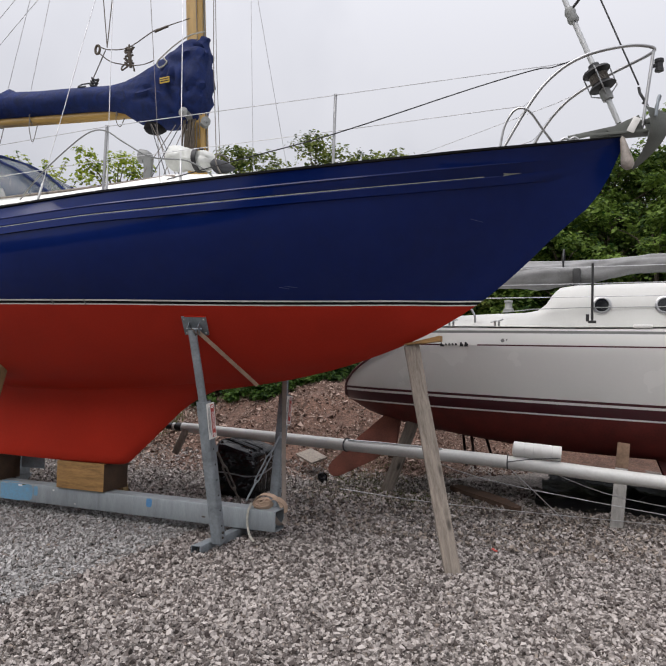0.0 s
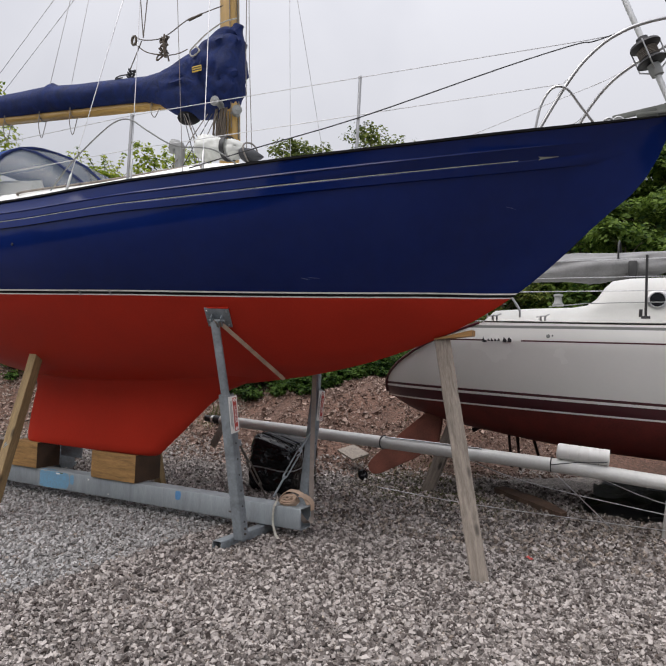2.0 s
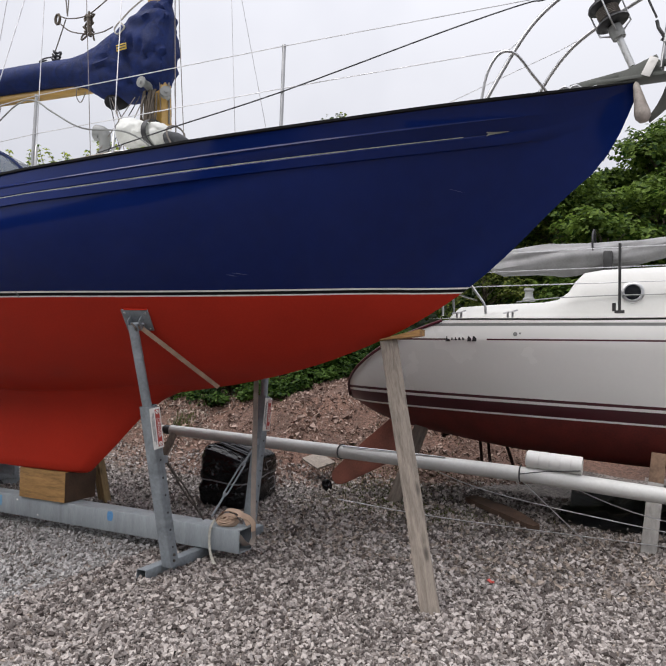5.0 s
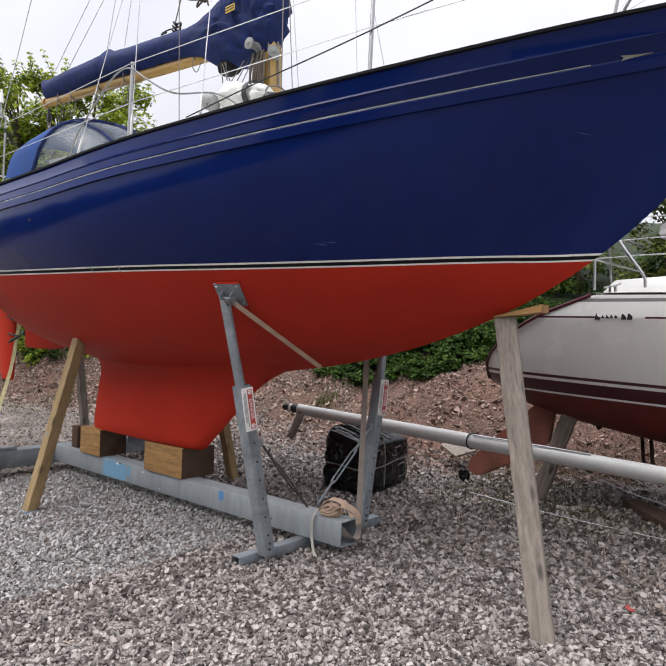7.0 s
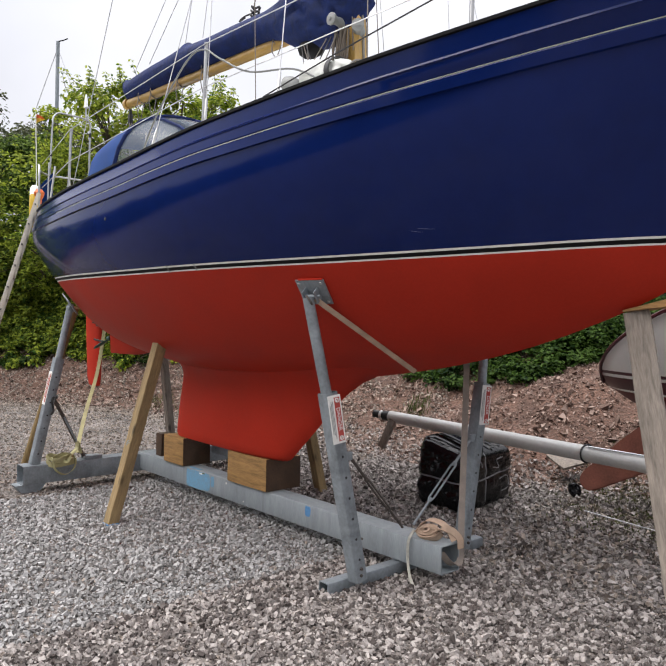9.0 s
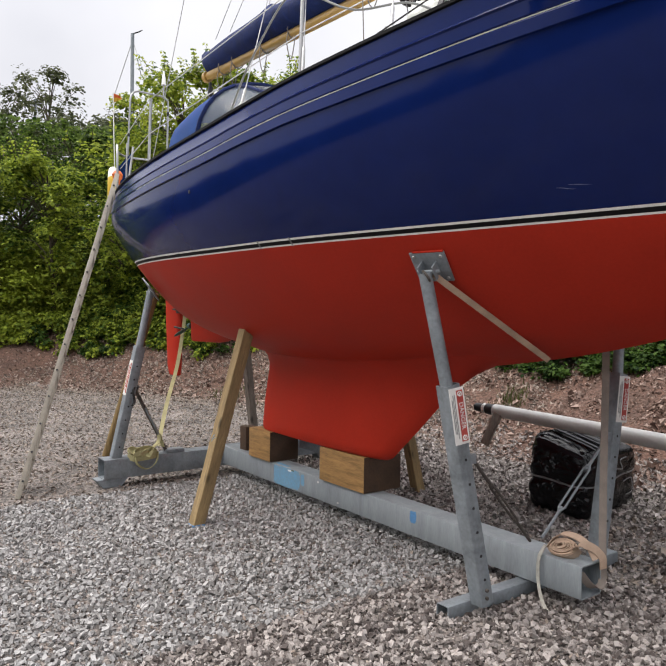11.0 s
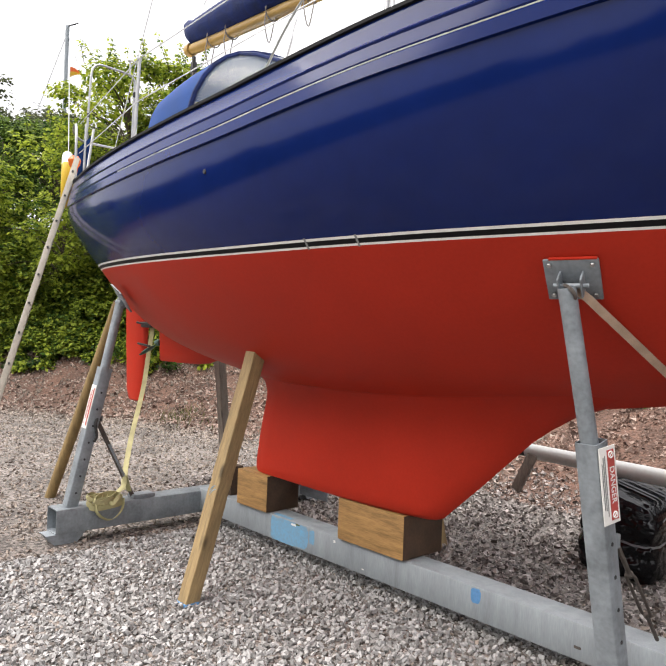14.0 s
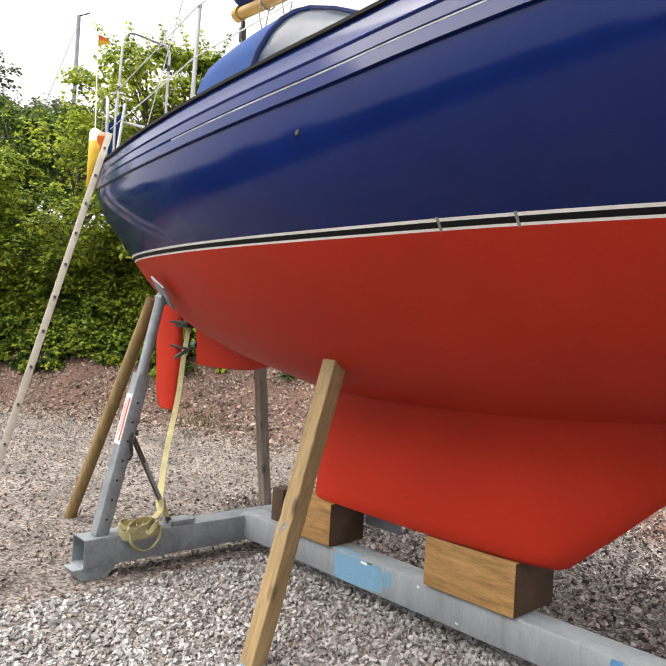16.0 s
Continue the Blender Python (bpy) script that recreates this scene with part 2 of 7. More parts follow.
M_LEAF = leaf_shader("sycamore_leaf", (0.050, 0.11, 0.012), (0.37, 0.43, 0.05))
M_HEDGE = leaf_shader("hedge_leaf", (0.040, 0.085, 0.013), (0.36, 0.43, 0.055), 0.45)
M_IVY = leaf_shader("ivy_leaf", (0.008, 0.028, 0.005), (0.075, 0.135, 0.024), 0.8)
M_LEAF2 = leaf_shader("bramble_leaf", (0.014, 0.042, 0.008), (0.145, 0.215, 0.04))
M_LEAF3 = leaf_shader("oak_leaf", (0.040, 0.048, 0.026), (0.12, 0.135, 0.062), 0.3)
M_SCRUB = leaf_shader("olive_scrub_leaf", (0.030, 0.055, 0.012), (0.20, 0.235, 0.055))
M_MOSS = leaf_shader("thin_grass", (0.035, 0.045, 0.014), (0.12, 0.13, 0.045), 1.5)
M_BARK = shader("bark", (0.0825, 0.06375, 0.045), 0.9, dark=0.5, light=1.3, scale=6, fine=40, bump=0.4, stretch=(4, 4, 1))
M_STONE = shader("crushed_limestone", (0.262, 0.238, 0.222), 0.85, dark=0.30, light=1.55, scale=22, fine=150, bump=0.4, per_island=0.29, hue=(0.255, 0.208, 0.188))
M_STONE3 = shader("grey_limestone_chippings", (0.308, 0.302, 0.296), 0.85, dark=0.60, light=1.30, scale=22, fine=150, bump=0.4, per_island=0.27, hue=(0.268, 0.257, 0.246))
M_STONE2 = shader("dusty_brown_gravel", (0.262, 0.220, 0.185), 0.9, dark=0.36, light=1.35, scale=14, fine=120, bump=0.25, per_island=0.27, hue=(0.24, 0.185, 0.152))
M_RUBBLE = shader("reddish_rubble", (0.205, 0.150, 0.124), 0.9, dark=0.42, light=1.6, scale=6, fine=70, bump=0.35, per_island=0.36, hue=(0.190, 0.104, 0.074))
M_SOIL = shader("red_brown_earth", (0.112, 0.062, 0.044), 0.95, dark=0.5, light=1.3, scale=1.6, fine=30, bump=0.6, bump_scale=0.04)
M_GROUND = shader("gravel_bed", (0.160, 0.140, 0.126), 0.95, dark=0.35, light=1.5, scale=1.3, fine=45, bump=0.8, bump_scale=0.03)


def add_cells(m, scale, amount=0.75):
    """Small stones of differing tone pressed into the ground."""
    n, l = m.node_tree.nodes, m.node_tree.links
    b = n["Principled BSDF"]
    src = b.inputs["Base Color"].links[0].from_socket
    co, vo = n.new("ShaderNodeTexCoord"), n.new("ShaderNodeTexVoronoi")
    vo.inputs["Scale"].default_value = scale
    l.new(co.outputs["Object"], vo.inputs["Vector"])
    sp = n.new("ShaderNodeSeparateColor")
    l.new(vo.outputs["Color"], sp.inputs["Color"])
    mr = n.new("ShaderNodeMapRange")
    mr.inputs["To Min"].default_value, mr.inputs["To Max"].default_value = 1 - amount, 1 + amount
    l.new(sp.outputs["Red"], mr.inputs["Value"])
    mx = n.new("ShaderNodeVectorMath")
    mx.operation = 'SCALE'
    l.new(src, mx.inputs[0])
    l.new(mr.outputs["Result"], mx.inputs["Scale"])
    l.new(mx.outputs["Vector"], b.inputs["Base Color"])
    bp = n.new("ShaderNodeBump")
    bp.invert = True
    bp.inputs["Strength"].default_value, bp.inputs["Distance"].default_value = 0.7, 0.02
    l.new(vo.outputs["Distance"], bp.inputs["Height"])
    old = b.inputs["Normal"].links[0].from_socket
    l.new(old, bp.inputs["Normal"])
    l.new(bp.outputs["Normal"], b.inputs["Normal"])


add_cells(M_GROUND, 42)
add_cells(M_SOIL, 30, 0.35)
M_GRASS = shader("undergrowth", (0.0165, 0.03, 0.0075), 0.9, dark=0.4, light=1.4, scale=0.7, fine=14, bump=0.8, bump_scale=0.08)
M_PERSPEX = shader("clear_vinyl", (0.13, 0.15, 0.155), 0.2, dark=0.9, light=1.05, scale=3, bump=0.1)
_b = M_PERSPEX.node_tree.nodes["Principled BSDF"]
_b.inputs["Alpha"].default_value = 0.5
M_GLASSDARK = shader("dark_window", (0.012, 0.013, 0.014), 0.08, dark=0.9, light=1.1, scale=3, bump=0.0)


# ---- builders ----
def part(name, bm, material, parent=None, label="", smooth=True, angle=40):
    """Links a bmesh as one mesh object under a thing or a part."""
    me = bpy.data.meshes.new(name)
    bmesh.ops.recalc_face_normals(bm, faces=bm.faces)
    bm.to_mesh(me)
    bm.free()
    for mt in material if isinstance(material, (list, tuple)) else (material,):
        me.materials.append(mt)
    if smooth:
        me.shade_smooth()
        me.set_sharp_from_angle(angle=radians(angle))
    ob = new(name, me)
    if parent is not None:
        ob.parent = parent
    if label:
        ob["label"] = label
    return ob


def thing(name, label, category, group="", m=None, kind=""):
    ob = new(name)
    ob.empty_display_size = 0.1
    if m is not None:
        ob.matrix_world = m
    return tagged(ob, label, category, group, kind)


def box(bm, c, s, m=None, bevel=0.0, mat=0):
    """A box of size s round c, turned by m, with bevelled edges."""
    r = bmesh.ops.create_cube(bm, size=1.0)
    mm = (m or Matrix()) @ Matrix.Translation(c) @ Matrix.Diagonal((*s, 1))
    bmesh.ops.transform(bm, matrix=mm, verts=r["verts"])
    if bevel:
        edges = list({e for v in r["verts"] for e in v.link_edges})
        made = bmesh.ops.bevel(bm, geom=edges, offset=bevel, segments=2, profile=0.6, affect='EDGES')
        faces = made["faces"]
    for v in r["verts"]:
        if v.is_valid:
            for f in v.link_faces:
                f.material_index = mat
    return bm


def frame_of(p0, p1, side=(0, 0, 1)):
    """A matrix at p0 with z along p0-p1 and x as near side as may be."""
    p0, p1 = Vector(p0), Vector(p1)
    z = (p1 - p0).normalized()
    x = Vector(side)
    if abs(x.normalized().dot(z)) > 0.97:
        x = Vector((1, 0, 0)) if abs(z.x) < 0.9 else Vector((0, 1, 0))
    x = (x - x.dot(z) * z).normalized()
    y = z.cross(x)
    m = Matrix((x, y, z)).transposed().to_4x4()
    m.translation = p0
    return m


def beam(bm, p0, p1, w, h, side=(0, 0, 1), bevel=0.004, mat=0):
    """A bar of section w (along side) by h from p0 to p1."""
    length = (Vector(p1) - Vector(p0)).length
    return box(bm, (0, 0, length / 2), (w, h, length), frame_of(p0, p1, side), bevel, mat)


def ring_loft(bm, rings, closed=True, caps=True, mat=0):
    """Joins rings of equal count into a skin."""
    vs = [[bm.verts.new(p) for p in r] for r in rings]
    n = len(vs[0])
    for a, b in zip(vs, vs[1:]):
        for i in range(n if closed else n - 1):
            j = (i + 1) % n
            quad = [a[i], a[j], b[j], b[i]]
            f = bm.faces.new(quad)
            f.material_index = mat
    if caps and closed:
        for r in (vs[0], vs[-1]):
            f = bm.faces.new(r)
            f.material_index = mat
    return vs


def curve_through(pts, steps=8):
    """Catmull-Rom points through pts."""
    pts = [Vector(p) for p in pts]
    if len(pts) < 3:
        return pts
    ext = [2 * pts[0] - pts[1]] + pts + [2 * pts[-1] - pts[-2]]
    out = []
    for a, b, c, d in zip(ext, ext[1:], ext[2:], ext[3:]):
        for k in range(steps):
            t = k / steps
            out.append(0.5 * ((2 * b) + (c - a) * t + (2 * a - 5 * b + 4 * c - d) * t * t + (3 * b - a - 3 * c + d) * t ** 3))
    out.append(pts[-1])
    return out


def tube(bm, pts, r, n=8, steps=0, mat=0, flat=1.0):
    """A round (or flattened) tube along pts; r may be a list."""
    pts = curve_through(pts, steps) if steps else [Vector(p) for p in pts]
    rs = r if isinstance(r, (list, tuple)) else None
    rings = []
    up = None
    for i, p in enumerate(pts):
        d = (pts[min(i + 1, len(pts) - 1)] - pts[max(i - 1, 0)]).normalized()
        if up is None:
            up = Vector((0, 0, 1)) if abs(d.z) < 0.9 else Vector((1, 0, 0))
        x = (up - up.dot(d) * d).normalized()
        up = x
        y = d.cross(x)
        k = i / max(1, len(pts) - 1)
        rad = r if rs is None else rs[min(len(rs) - 2, int(k * (len(rs) - 1)))] + (rs[min(len(rs) - 1, int(k * (len(rs) - 1)) + 1)] - rs[min(len(rs) - 2, int(k * (len(rs) - 1)))]) * (k * (len(rs) - 1) - min(len(rs) - 2, int(k * (len(rs) - 1))))
        rings.append([p + rad * (math.cos(a) * x * flat + math.sin(a) * y) for a in (2 * math.pi * j / n for j in range(n))])
    ring_loft(bm, rings, mat=mat)
    return bm


def wire(name, pts, r, material, parent, steps=0, n=6, label=""):
    return part(name, tube(bmesh.new(), pts, r, n, steps), material, parent, label)


def band(bm, pts, w, thick=0.004, side=(0, 1, 0), steps=0, mat=0):
    """A flat strap along pts, w wide along side."""
    pts = curve_through(pts, steps) if steps else [Vector(p) for p in pts]
    rings = []
    for i, p in enumerate(pts):
        d = (pts[min(i + 1, len(pts) - 1)] - pts[max(i - 1, 0)]).normalized()
        s = Vector(side)
        s = (s - s.dot(d) * d).normalized()
        t = d.cross(s)
        rings.append([p + s * w / 2 * a + t * thick / 2 * b for a, b in ((1, 1), (-1, 1), (-1, -1), (1, -1))])
    ring_loft(bm, rings, mat=mat)
    return bm


def lathe(bm, profile, n=16, m=None, mat=0):
    """A turned body: profile of (radius, height) round z."""
    rings = [[(m or Matrix()) @ Vector((r * math.cos(a), r * math.sin(a), h)) for a in (2 * math.pi * j / n for j in range(n))] for r, h in profile]
    ring_loft(bm, rings, mat=mat)
    return bm


def smooth_table(xs, ys):
    """A function through the table, with gentle cubic pieces."""
    xs, ys = np.array(xs, float), np.array(ys, float)
    o = np.argsort(xs)
    xs, ys = xs[o], ys[o]
    d = np.gradient(ys, xs)

    def f(x):
        i = int(np.clip(np.searchsorted(xs, x) - 1, 0, len(xs) - 2))
        h = xs[i + 1] - xs[i]
        t = min(1.0, max(0.0, (x - xs[i]) / h))
        return float((1 + 2 * t) * (1 - t) ** 2 * ys[i] + t * (1 - t) ** 2 * h * d[i] + t * t * (3 - 2 * t) * ys[i + 1] + t * t * (t - 1) * h * d[i + 1])
    return f

# ---- ground ----
BASE = np.array([(-19, -12), (-16.5, -4), (-14.0, 0.6), (-10.3, 2.8), (-6.3, 3.9), (-3.2, 3.7), (-0.6, 3.5), (1.0, 4.4), (3.0, 6.4), (7.0, 8.0), (14.0, 9.0), (30.0, 10.0)], float)


def beyond(x, y):
    """Distance past the foot of the bank, on its far side; negative on the yard."""
    x, y = np.asarray(x, float), np.asarray(y, float)
    best = np.full(x.shape, 1e9)
    sign = np.ones(x.shape)
    for (ax, ay), (bx, by) in zip(BASE, BASE[1:]):
        dx, dy = bx - ax, by - ay
        t = np.clip(((x - ax) * dx + (y - ay) * dy) / (dx * dx + dy * dy), 0, 1)
        d = np.hypot(x - ax - t * dx, y - ay - t * dy)
        s = np.where(dx * (y - ay) - dy * (x - ax) > 0, 1.0, -1.0)
        sign = np.where(d < best, s, sign)
        best = np.minimum(best, d)
    return best * sign


def lumps(x, y, scale, seed=0.0):
    return np.array([noise.noise(Vector((a * scale + seed, b * scale - seed, seed))) for a, b in zip(np.ravel(x), np.ravel(y))]).reshape(np.shape(x))


BANK = smooth_table([-3, -0.6, 0.0, 0.8, 1.8, 3.0, 4.2, 7.0, 12.0, 25.0, 60.0, 400.0], [0, 0, 0.04, 0.42, 1.05, 1.45, 1.7, 3.0, 5.0, 6.3, 7.5, 9.0])


def ground_z(x, y):
    d = beyond(x, y)
    z = np.array([BANK(v) if v > -0.6 else 0.0 for v in np.ravel(d)]).reshape(np.shape(d))
    rough = np.clip(d + 0.6, 0, 2) / 2
    z = z + rough * (0.16 * lumps(x, y, 0.9, 3.1) + 0.09 * lumps(x, y, 2.6, 7.7))
    z = z + np.clip((x - 0.5) / 4.0, 0, 1) * np.clip((d - 3.2) / 6.0, 0, 1) * 2.6
    return z + 0.012 * lumps(x, y, 0.8, 1.3) * (1 - rough) + 0.008 * lumps(x, y, 3.0, 5.0) * (1 - rough)


def make_ground():
    gx = np.concatenate([[-900, -300, -120, -60, -40], np.arange(-30, -16, 1.0), np.arange(-16, 12, 0.25), np.arange(12, 30, 1.0), [40, 60, 120, 300, 900]])
    gy = np.concatenate([[-900, -300, -100, -40, -20], np.arange(-12, -4, 1.0), np.arange(-4, 14, 0.25), np.arange(14, 30, 1.0), [40, 60, 120, 300, 900]])
    X, Y = np.meshgrid(gx, gy, indexing="ij")
    Z = ground_z(X, Y)
    D = beyond(X, Y)
    nx, ny = X.shape
    verts = np.stack([X, Y, Z], -1).reshape(-1, 3)
    i, j = np.meshgrid(np.arange(nx - 1), np.arange(ny - 1), indexing="ij")
    a = (i * ny + j).ravel()
    faces = np.stack([a, a + ny, a + ny + 1, a + 1], 1)
    me = bpy.data.meshes.new("ground")
    me.from_pydata(verts.tolist(), [], faces.tolist())
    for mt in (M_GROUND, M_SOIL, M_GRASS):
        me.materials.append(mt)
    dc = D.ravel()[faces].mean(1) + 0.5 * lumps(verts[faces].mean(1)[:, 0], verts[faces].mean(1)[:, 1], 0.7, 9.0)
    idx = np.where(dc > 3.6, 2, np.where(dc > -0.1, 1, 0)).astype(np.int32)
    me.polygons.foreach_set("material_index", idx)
    me.shade_smooth()
    ob = new("ground", me)
    return tagged(ob, "grey gravel yard rising to a red earth bank", "ground", kind="structure")


make_ground()


def unseen_hedge():
    """A rough dark hedge added unseen behind the camera, to darken the hull's reflections."""
    bm = bmesh.new()
    rings = []
    for k in range(90):
        a = radians(190 + 150 * k / 89)
        r = 22 + 1.2 * noise.noise(Vector((k * 0.35, 0, 0)))
        h = 4.2 + 3.0 * noise.noise(Vector((k * 0.22, 3, 0)))
        ring = []
        for j in range(9):
            u = j / 8
            q = 0.7 * noise.noise(Vector((k * 0.5, j * 1.1, 7)))
            ring.append(((r + q) * math.cos(a), (r + q) * math.sin(a) + 1.0, h * u))
        for j in range(9):
            u = 1 - j / 8
            ring.append(((r + 3) * math.cos(a), (r + 3) * math.sin(a) + 1.0, h * u))
        rings.append(ring)
    ring_loft(bm, rings)
    ob = part("backdrop", bm, M_GRASS)
    return tagged(ob, "unseen dark hedge added behind the camera for hull reflections", "hedge", kind="structure")


unseen_hedge()

# ---- the blue yacht ----
BERTH = Matrix.Translation((0, -0.035, 0)) @ Matrix.Rotation(radians(0.7), 4, 'Z')
yacht = thing("sailing_yacht", "navy blue sailing yacht with red bottom, standing in a cradle", "sailing boat", m=BERTH)

DECK_Z = smooth_table([4.18, 3.5, 3, 2.5, 2, 1.5, 1, 0.5, 0, -0.5, -1, -1.5, -2, -3, -4, -4.5, -5, -5.65], [3.67, 3.54, 3.46, 3.382, 3.318, 3.26, 3.208, 3.165, 3.13, 3.088, 3.05, 3.03, 3.018, 3.022, 3.085, 3.15, 3.225, 3.32])
DECK_Y = smooth_table([4.18, 4, 3.5, 3, 2.5, 2, 1.5, 1, 0.5, 0, -0.5, -1, -1.5, -2, -2.5, -3, -3.5, -4, -4.5, -5, -5.4, -5.65],
                      [0.02, 0.12, 0.40, 0.64, 0.85, 1.02, 1.165, 1.27, 1.35, 1.40, 1.43, 1.44, 1.43, 1.40, 1.345, 1.26, 1.145, 1.0, 0.84, 0.65, 0.49, 0.36])
MID_Y = smooth_table([4.18, 4, 3.5, 3, 2.5, 2, 1.5, 1, 0.5, 0, -0.5, -1, -2, -2.5, -3, -3.5, -4, -4.5, -5, -5.4, -5.65],
                     [0.01, 0.07, 0.24, 0.42, 0.66, 0.88, 1.07, 1.23, 1.345, 1.43, 1.48, 1.495, 1.46, 1.405, 1.325, 1.215, 1.07, 0.90, 0.69, 0.49, 0.34])
WL_Y = smooth_table([3.2, 2.97, 2.5, 2, 1.5, 1, 0.5, 0, -0.5, -1, -1.5, -2, -2.5, -3, -3.5, -4, -4.5, -5, -5.2, -5.7],
                    [0, 0.01, 0.29, 0.54, 0.75, 0.93, 1.07, 1.18, 1.255, 1.29, 1.30, 1.28, 1.22, 1.115, 0.97, 0.78, 0.53, 0.22, 0.06, 0])
KEEL_Z = smooth_table([4.18, 4.10, 3.63, 3.03, 2.65, 2.01, 1.285, 0.636, 0, -0.7, -1.5, -2.3, -3, -3.6, -4.2, -4.6, -5.0, -5.3, -5.5, -5.65],
                      [3.60, 3.40, 2.85, 2.30, 2.06, 1.78, 1.575, 1.46, 1.38, 1.33, 1.32, 1.36, 1.46, 1.60, 1.80, 1.97, 2.20, 2.42, 2.62, 2.82])
BILGE = smooth_table([4.2, 3, 1.5, 0, -1.5, -3, -4.5, -5.7], [0.3, 0.34, 0.46, 0.52, 0.54, 0.54, 0.5, 0.5])
WL = 2.19
RISE = smooth_table([4.2, 3.0, 2.5, 2, 1, 0, -1, -2, -3, -4, -4.5, -5.7], [0.12, 0.082, 0.062, 0.04, 0.012, 0.005, 0.004, 0.016, 0.042, 0.085, 0.11, 0.16])


def wl_rise(x):
    return RISE(x)


def section(x, rows=26):
    """Points (y, z) of one hull section from the keel line to the deck edge, then the band below the rail."""
    zk, zd, yd, ym = KEEL_Z(x), DECK_Z(x), DECK_Y(x), MID_Y(x)
    wl = WL + wl_rise(x)
    z2 = max(wl, zk + 0.25 * (zd - zk))
    yw = WL_Y(x)
    y2 = yw + (z2 - wl) * (yd - yw) / (zd - wl) * 0.85 if zk < wl else yd * 0.21
    z3 = z2 + 0.55 * (zd - z2)
    p = [(0, 0, zk), (0, BILGE(x) * y2, zk + 0.30 * (z2 - zk)), (0, y2, z2), (0, max(ym, y2 * 0.98), z3), (0, yd, zd)]
    fine = curve_through(p, 24)
    zz = np.array([q.z for q in fine])
    yy = np.array([q.y for q in fine])
    arc = np.concatenate([[0], np.cumsum(np.hypot(np.diff(zz), np.diff(yy)))])
    k = min(1.0, (zd - zk) / 0.7)
    fade = min(1.0, max(0.0, (3.75 - x) / 0.35))
    tops = [(-0.262, 0.0), (-0.258, 0.016), (-0.200, 0.017), (-0.190, 0.011), (-0.180, 0.018), (-0.122, 0.020), (-0.112, 0.028), (-0.100, 0.021), (-0.009, 0.020), (-0.005, 0.034), (0.012, 0.034), (0.016, 0.016)]
    s0 = np.interp(zd - 0.262 * k, zz, arc)
    low = [(float(np.interp(s, arc, yy)), float(np.interp(s, arc, zz))) for s in np.linspace(0, s0, rows)[:-1]]
    for dz, out in tops:
        z = zd + dz * k
        low.append((float(np.interp(z, zz, yy)) + out * (fade if dz < -0.04 else 1.0), z))
    return low


STATIONS = [4.18, 4.14, 4.08, 4.0, 3.9, 3.75] + [3.6 - 0.15 * i for i in range(60)] + [-5.36, -5.46, -5.55, -5.61, -5.65]


def make_hull():
    bm = bmesh.new()
    grid = {}
    secs = [section(x) for x in STATIONS]
    nrow = len(secs[0])
    for _ in range(6):
        old = [list(q) for q in secs]
        for i in range(1, len(STATIONS) - 1):
            if STATIONS[i] < -3.9:
                secs[i] = [(0.3 * a[0] + 0.4 * b[0] + 0.3 * c[0], b[1]) for a, b, c in zip(old[i - 1], old[i], old[i + 1])]
    for side in (-1, 1):
        vs = [[bm.verts.new((x, side * y, z - wl_rise(x))) for y, z in s] for x, s in zip(STATIONS, secs)]
        for a, b in zip(vs, vs[1:]):
            for i in range(nrow - 1):
                bm.faces.new([a[i], b[i], b[i + 1], a[i + 1]])
        grid[side] = vs
    # transom and stem
    for col in (-1, 0):
        l, r = grid[-1][col], grid[1][col]
        for i in range(nrow - 1):
            bm.faces.new([l[i], r[i], r[i + 1], l[i + 1]])
    bmesh.ops.remove_doubles(bm, verts=bm.verts, dist=0.0006)
    levels = (WL, WL + 0.010, WL + 0.032, WL + 0.044)
    for z in levels:
        bmesh.ops.bisect_plane(bm, geom=bm.verts[:] + bm.edges[:] + bm.faces[:], plane_co=(0, 0, z), plane_no=(0, 0, 1))
    for f in bm.faces:
        c = f.calc_center_median()
        zc = c.z
        f.material_index = 0 if zc < levels[0] else 1 if zc < levels[1] else 3 if zc < levels[2] else 1 if zc < levels[3] else 2
        if zc + wl_rise(c.x) > DECK_Z(c.x) - 0.031 * min(1.0, (DECK_Z(c.x) - KEEL_Z(c.x)) / 0.7):
            f.material_index = 3
    for v in bm.verts:
        v.co.z += wl_rise(v.co.x)
    return part("hull", bm, [M_RED, M_WHITE_STRIPE, M_BLUE, M_RAIL], yacht, "navy topsides, white boot stripes, red bottom", angle=28)


make_hull()


def make_deck():
    bm = bmesh.new()
    rings = []
    for x in STATIONS[1:]:
        y, z = DECK_Y(x) - 0.004, DECK_Z(x) - 0.012
        rings.append([(x, y * k, z + 0.05 * (1 - k * k) * min(1, y)) for k in np.linspace(-1, 1, 13)])
    ring_loft(bm, rings, closed=False)
    return part("deck", bm, M_DECK, yacht, "pale grey painted deck")


make_deck()


def fin(name, levels, material, label="", n=22, blunt=0.1):
    """A foil standing upright: levels of (z, leading x, trailing x, half thickness)."""
    bm = bmesh.new()
    rings = []
    for z, xl, xt, h in levels:
        ring = []
        for k in range(n):
            a = 2 * math.pi * k / n
            u = 0.5 - 0.5 * math.cos(a)
            shape = (2.97 * math.sqrt(max(u, 0)) - 1.26 * u - 3.516 * u * u + 2.843 * u ** 3 - 1.015 * u ** 4) * (1 - blunt) + blunt * math.sqrt(max(0, 1 - (2 * u - 1) ** 2))
            ring.append((xl + (xt - xl) * u, math.copysign(1, math.sin(a) + 1e-9) * h * shape * (0 if k in (0, n // 2) else 1), z))
        rings.append(ring)
    ring_loft(bm, rings)
    return part(name, bm, material, yacht, label)


